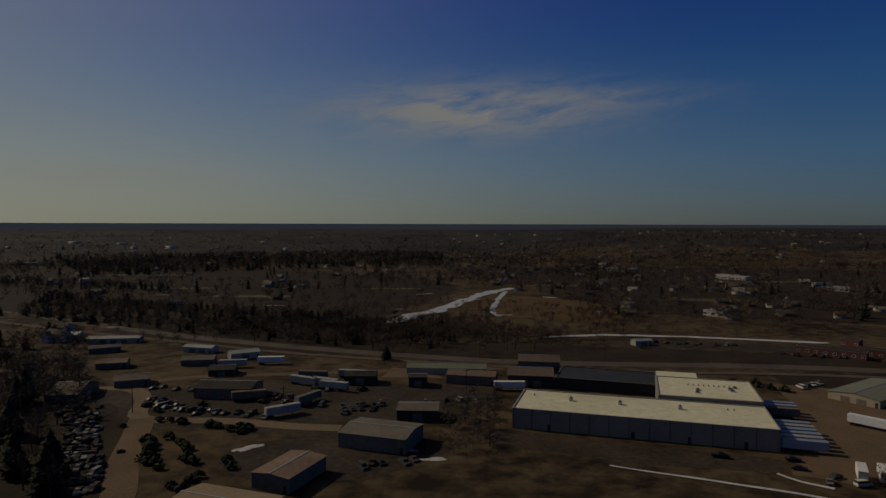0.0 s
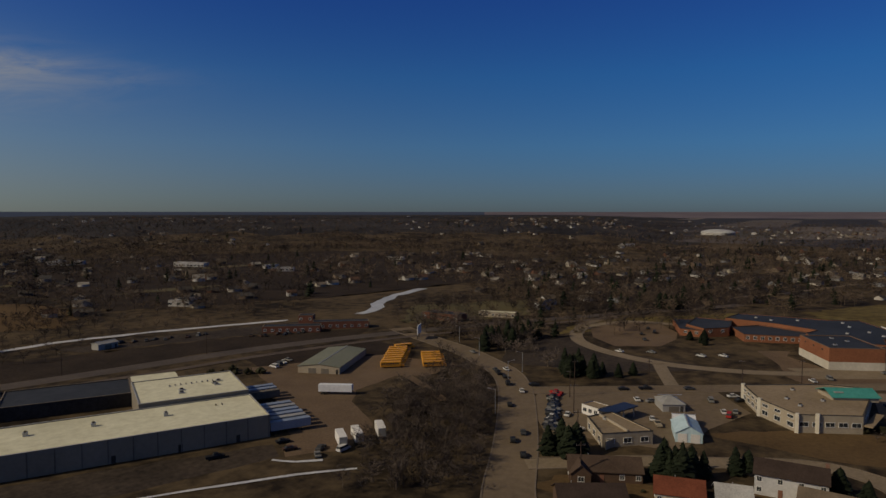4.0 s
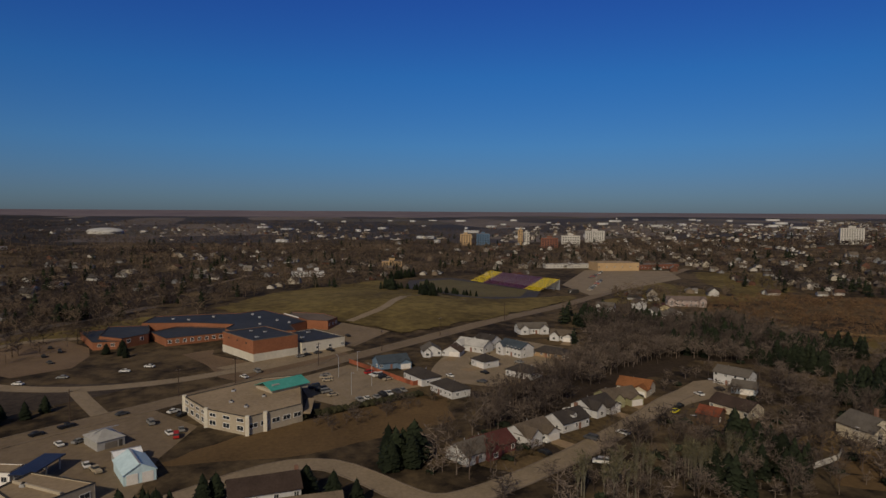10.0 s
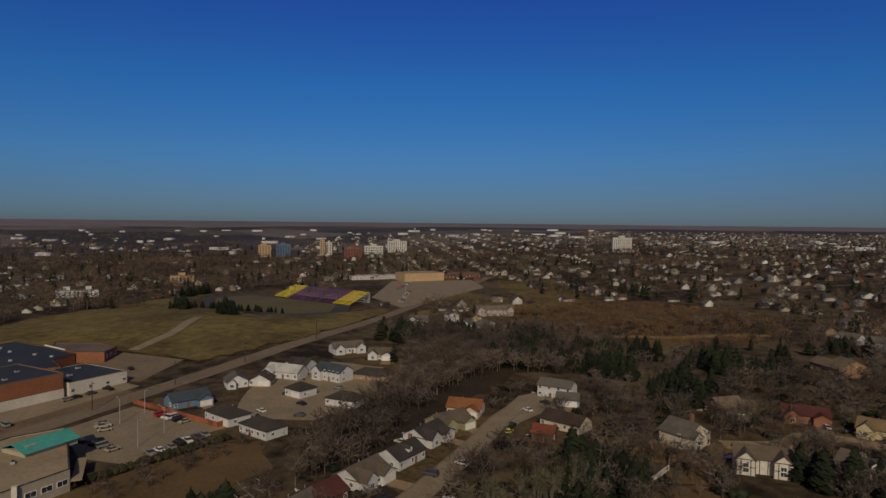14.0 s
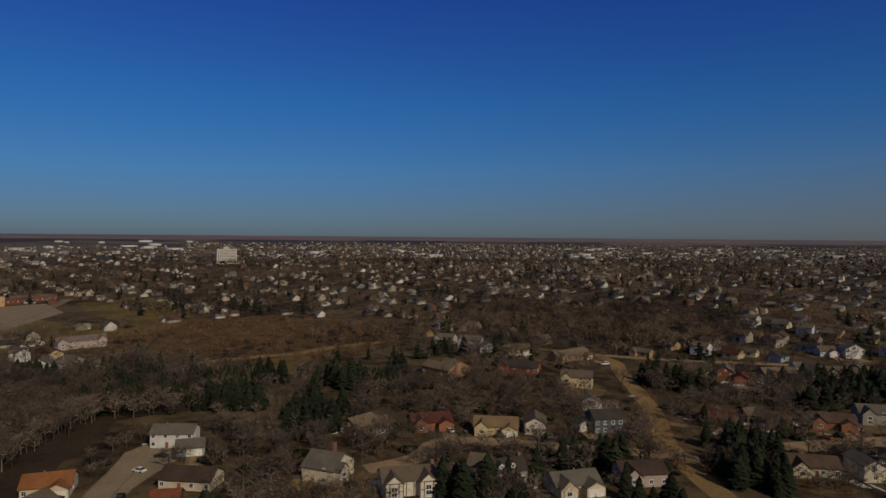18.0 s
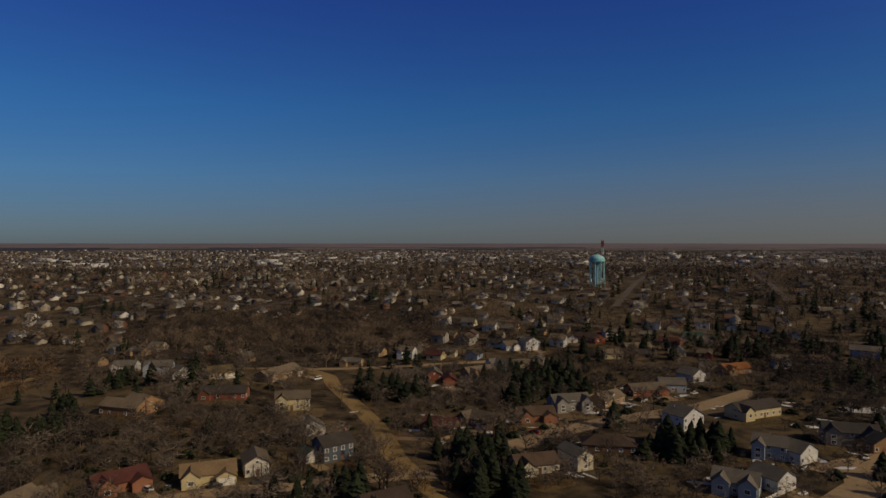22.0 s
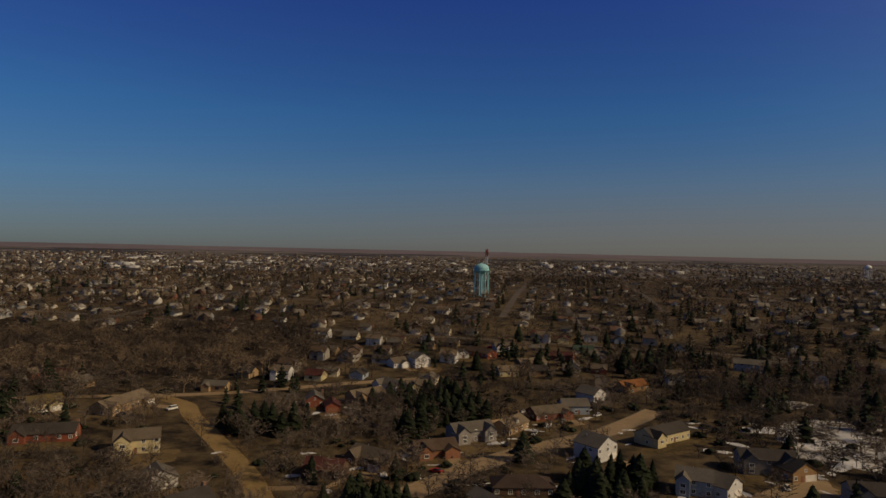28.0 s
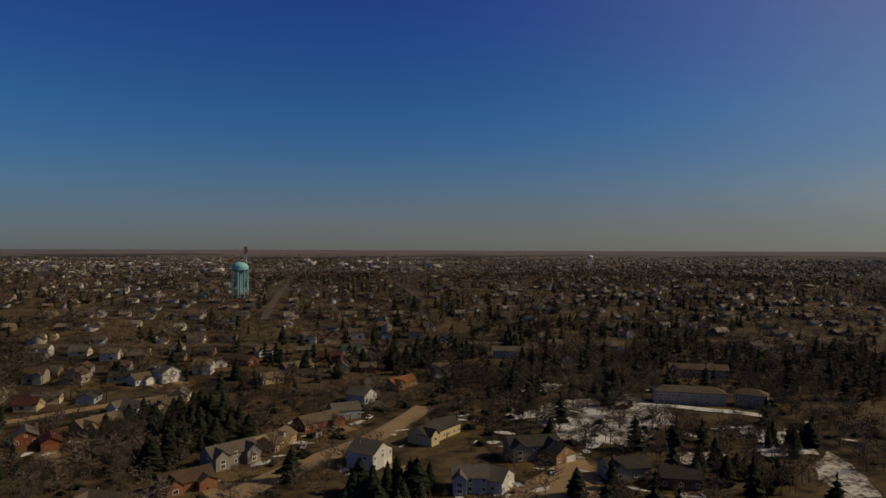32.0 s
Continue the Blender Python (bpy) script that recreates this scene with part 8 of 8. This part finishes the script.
def high_block(x, y, yaw, w, d, h, mat, rows, cols, label):
    root = thing("apartment_tower", x, y, yaw, label, "tower block")
    part("wall", boxes((0, 0, -3, w, d, h + 3)), mat, root)
    part("roof", boxes((0, 0, h, w * 0.98, d * 0.98, 0.5)), "far_dark_roof", root)
    part("roof_house", boxes((0, 0, h + 0.5, w * 0.3, d * 0.4, 3)), mat, root)
    for i in range(rows):
        for j in range(cols):
            part("window", boxes(((j - (cols - 1) / 2) * w * 0.92 / cols, -d / 2 - 0.06, 1.5 + i * (h - 2) / rows, w * 0.5 / cols, 0.15, (h - 2) / rows * 0.5)), "window_glass", root)


high_block(1023, -774, -120, 35, 16, 27, "far_concrete", 9, 9, "tall pale concrete apartment tower above the town")
high_block(1425, -471, -105, 42, 20, 25, "far_concrete", 8, 8, "broad pale office block in the town centre")
high_block(1401, -212, -98, 28, 16, 25, "far_blue_glass", 6, 5, "dark blue glass office block")
high_block(1399, -174, -98, 24, 16, 24, "far_tan_wall", 5, 4, "tan office block in the town centre")
high_block(1424, -300, -100, 10, 12, 33, "far_tan_wall", 8, 2, "narrow tan tower in the town centre")
high_block(1440, -318, -100, 13, 12, 27, "far_concrete", 7, 2, "narrow pale tower in the town centre")
high_block(1299, -330, -104, 34, 16, 20, "far_brick", 4, 6, "orange brick block in the town centre")
high_block(1405, -409, -104, 40, 18, 18, "far_concrete", 3, 7, "low pale block in the town centre")
high_block(739, 96, -85, 16, 12, 6, "wall_white", 3, 4, "white apartment house on a slope")
high_block(739, 114, -85, 18, 12, 6, "wall_white", 3, 4, "white apartment house on a slope")
high_block(873, 8, -90, 26, 14, 7, "far_tan_wall", 2, 6, "tan apartment house beyond the hill")
high_block(735, 215, -80, 24, 12, 3.2, "wall_greywall", 1, 6, "long grey low building beyond the school")
dome = thing("sports_dome", 1895, 746, 70, "broad white domed sports hall roof", "dome")
bm = bmesh.new()
bmesh.ops.create_uvsphere(bm, u_segments=32, v_segments=12, radius=1)
for v in bm.verts:
    v.co = Vector((v.co.x * 52, v.co.y * 40, max(-4, 6 + v.co.z * 10)))
for f in bm.faces:
    f.smooth = True
part("dome_shell", bm, "far_white_roof", dome)
part("dome_wall", tube(bmesh.new(), (0, 0, -4), (0, 0, 6), 46, 46, 28), "far_concrete", dome)
for x, y, w in ((1983, 673, 60), (654, 752, 40), (443, 756, 30), (387, 877, 46), (432, 710, 40), (215, 509, 26), (277, 1005, 70), (385, 854, 60), (-365, 1290, 60), (-700, 1100, 50), (-436, 787, 34), (223, 518, 22), (1179, 649, 40), (456, -1187, 60), (599, -1169, 80), (-232, 560, 22)):
    flat_building("commercial_building", x, y, TW.uniform(-60, 20), w * 0.65, w * 0.25, 5, "far_concrete", "far_white_roof", "long low pale commercial building among trees", "building", max(3, int(w / 7)), 2.2, win=(3.0, 1.8))
# woods
FORMS = ((21, 0.40), (22, 0.48), (23, 0.34), (24, 0.44), (25, 0.38))
FINE = [light_tree(s, 9, 92, w, 0.62) for s, w in FORMS]
THICK = [light_tree(s, 7, 34, w, 1.35) for s, w in FORMS]
mid = []
WOODED = [(240, -470, 120, 80, 700), (-60, 450, 110, 50, 420), (-10, 410, 90, 22, 300), (20, 470, 120, 120, 300), (-140, 640, 160, 120, 160), (-120, 420, 180, 40, 160), (180, 470, 120, 60, 120), (420, 300, 160, 110, 240), (520, 260, 140, 120, 200), (-120, -380, 90, 60, 110), (-260, -320, 110, 120, 220), (-330, -240, 110, 120, 260), (330, -330, 70, 60, 60), (-170, 230, 40, 60, 50), (-230, 320, 60, 60, 60)]
for cx, cy, rx, ry, n in WOODED:
    for k in range(n):
        a, q = TW.uniform(0, 6.28), math.sqrt(TW.random())
        x, y = cx + rx * q * math.cos(a), cy + ry * q * math.sin(a)
        if clear(x, y, 1):
            mid.append((x, y, TW.uniform(7, 12) if y < 380 else TW.uniform(4, 8)))
for r, x, y, yaw in spots:
    if r < 1300:
        for k in range(2):
            a, q = TW.uniform(0, 6.2832), TW.uniform(6.5, 11)
            mid.append((x + q * math.cos(a), y + q * math.sin(a), TW.uniform(8, 13)))
tries = 0
while len(mid) < 19500 and tries < 200000:
    tries += 1
    a, r = TW.uniform(0, 6.2832), 1300 * math.sqrt(TW.uniform(0.07, 1))
    x, y = r * math.cos(a), r * math.sin(a)
    if (math.hypot(x - 100, y) < 330 and y > -330) or TW.random() > wooded(x, y) or not clear(x, y, 0.5):
        continue
    mid.append((x, y, TW.uniform(7, 13)))
# belts of wood along the river and out on the plain to the north
BELTS = [([(-330, 492), (-170, 424), (-60, 378), (10, 372), (0, 470), (-80, 500), (-190, 540), (-300, 590), (-400, 660)], 1100, 4.5, 8.5),
         ([(-483, 860), (-330, 960), (-180, 1060), (0, 1080), (0, 1500), (-180, 1560), (-500, 1400), (-766, 1284)], 1800, 9, 15),
         ([(-700, 760), (-480, 700), (-300, 690), (-300, 740), (-470, 780), (-690, 860)], 260, 6, 11)]
belt = []
for n, (poly, count, lo, hi) in enumerate(BELTS):
    belt += [(x, y, TW.uniform(lo, hi)) for x, y in scatter(poly, count, 90 + n, 1.0)]
mid += [b for k, b in enumerate(belt) if k % 4]
rows = [(TW.randrange(5), x, y, float(lie(x, y)), TW.uniform(0, 6.28), h * TW.uniform(0.95, 1.4), h) for x, y, h in mid]
joined("town_trees", FINE, [w for w in rows if math.hypot(w[1], w[2]) < 640], "grey_twigs", "bare brown-grey trees filling the town and woods", "trees")
joined("town_trees", THICK, [w for w in rows if math.hypot(w[1], w[2]) >= 640], "grey_twigs", "bare brown-grey trees of the outer town", "trees")
SHADED = [(-150, -330, 90, 60, 36), (-60, -420, 90, 50, 26), (-230, -420, 120, 90, 60), (-300, -300, 100, 110, 70), (-330, -560, 220, 140, 90), (-120, -250, 60, 60, 16), (-60, -170, 60, 30, 16)]
small_pines = [conifer(s, 7, 0.30, 9, 1.6) for s in (31, 32, 33)]
rows = []
while len(rows) < 1800:
    a, r = TW.uniform(0, 6.2832), (TW.uniform(360, 1050) if TW.random() < 0.6 else TW.uniform(1000, 1900))
    x, y = r * math.cos(a), r * math.sin(a)
    if not is_open(x, y) and clear(x, y, 1) and (y < 380 or TW.random() < 0.3) and noise.noise(Vector((x * 0.012, y * 0.012, 6.1))) > TW.uniform(-0.5, 0.45):
        h = TW.uniform(7, 14)
        rows.append((TW.randrange(3), x, y, float(lie(x, y)), TW.uniform(0, 6.28), h * TW.uniform(0.8, 1.1), h))
for cx, cy, rx, ry, n in SHADED:
    for k in range(n):
        a, q = TW.uniform(0, 6.28), math.sqrt(TW.random())
        x, y = cx + rx * q * math.cos(a), cy + ry * q * math.sin(a)
        if clear(x, y, 0.5):
            h = TW.uniform(7, 14)
            rows.append((TW.randrange(3), x, y, float(lie(x, y)), TW.uniform(0, 6.28), h * TW.uniform(0.9, 1.25), h))
for x, y, h in belt[::4]:
    rows.append((TW.randrange(3), x, y, float(lie(x, y)), TW.uniform(0, 6.28), h * TW.uniform(0.9, 1.25), h * 0.9))
joined("town_spruces", small_pines, rows, "far_needles", "dark spruces dotted through the town", "trees")
rows = []
for k in range(1500):
    a, q = TW.uniform(0, 6.28), math.sqrt(TW.random())
    x, y = 430 + 112 * q * math.cos(a), -285 + 97 * q * math.sin(a)
    h = TW.uniform(2.5, 5.5)
    if not near_line(x, y, BANK, 6):
        rows.append((TW.randrange(4), x, y, float(lie(x, y)), TW.uniform(0, 6.28), h * 1.5, h))
joined("brush", THICK, rows, "brush_twigs", "rust-brown leafless brush on a slope", "brush")
clumps = [light_tree(s, 3, 10, 0.5, 2.6) for s in (41, 42, 43)]
rows, tries = [], 0
while len(rows) < 24000 and tries < 300000:
    tries += 1
    a, r = TW.uniform(0, 6.2832), 1200 + 2300 * TW.random() ** 1.3
    x, y = r * math.cos(a), r * math.sin(a)
    if TW.random() > wooded(x, y) or noise.noise(Vector((x * 0.0016, y * 0.0016, 1.7))) < TW.uniform(-1.2, 0.1):
        continue
    h = TW.uniform(8, 13)
    rows.append((TW.randrange(3), x, y, float(lie(x, y)), TW.uniform(0, 6.28), h * TW.uniform(1.2, 2.2), h))
joined("distant_trees", clumps, rows, "grey_twigs", "distant dark belts of leafless trees", "trees")
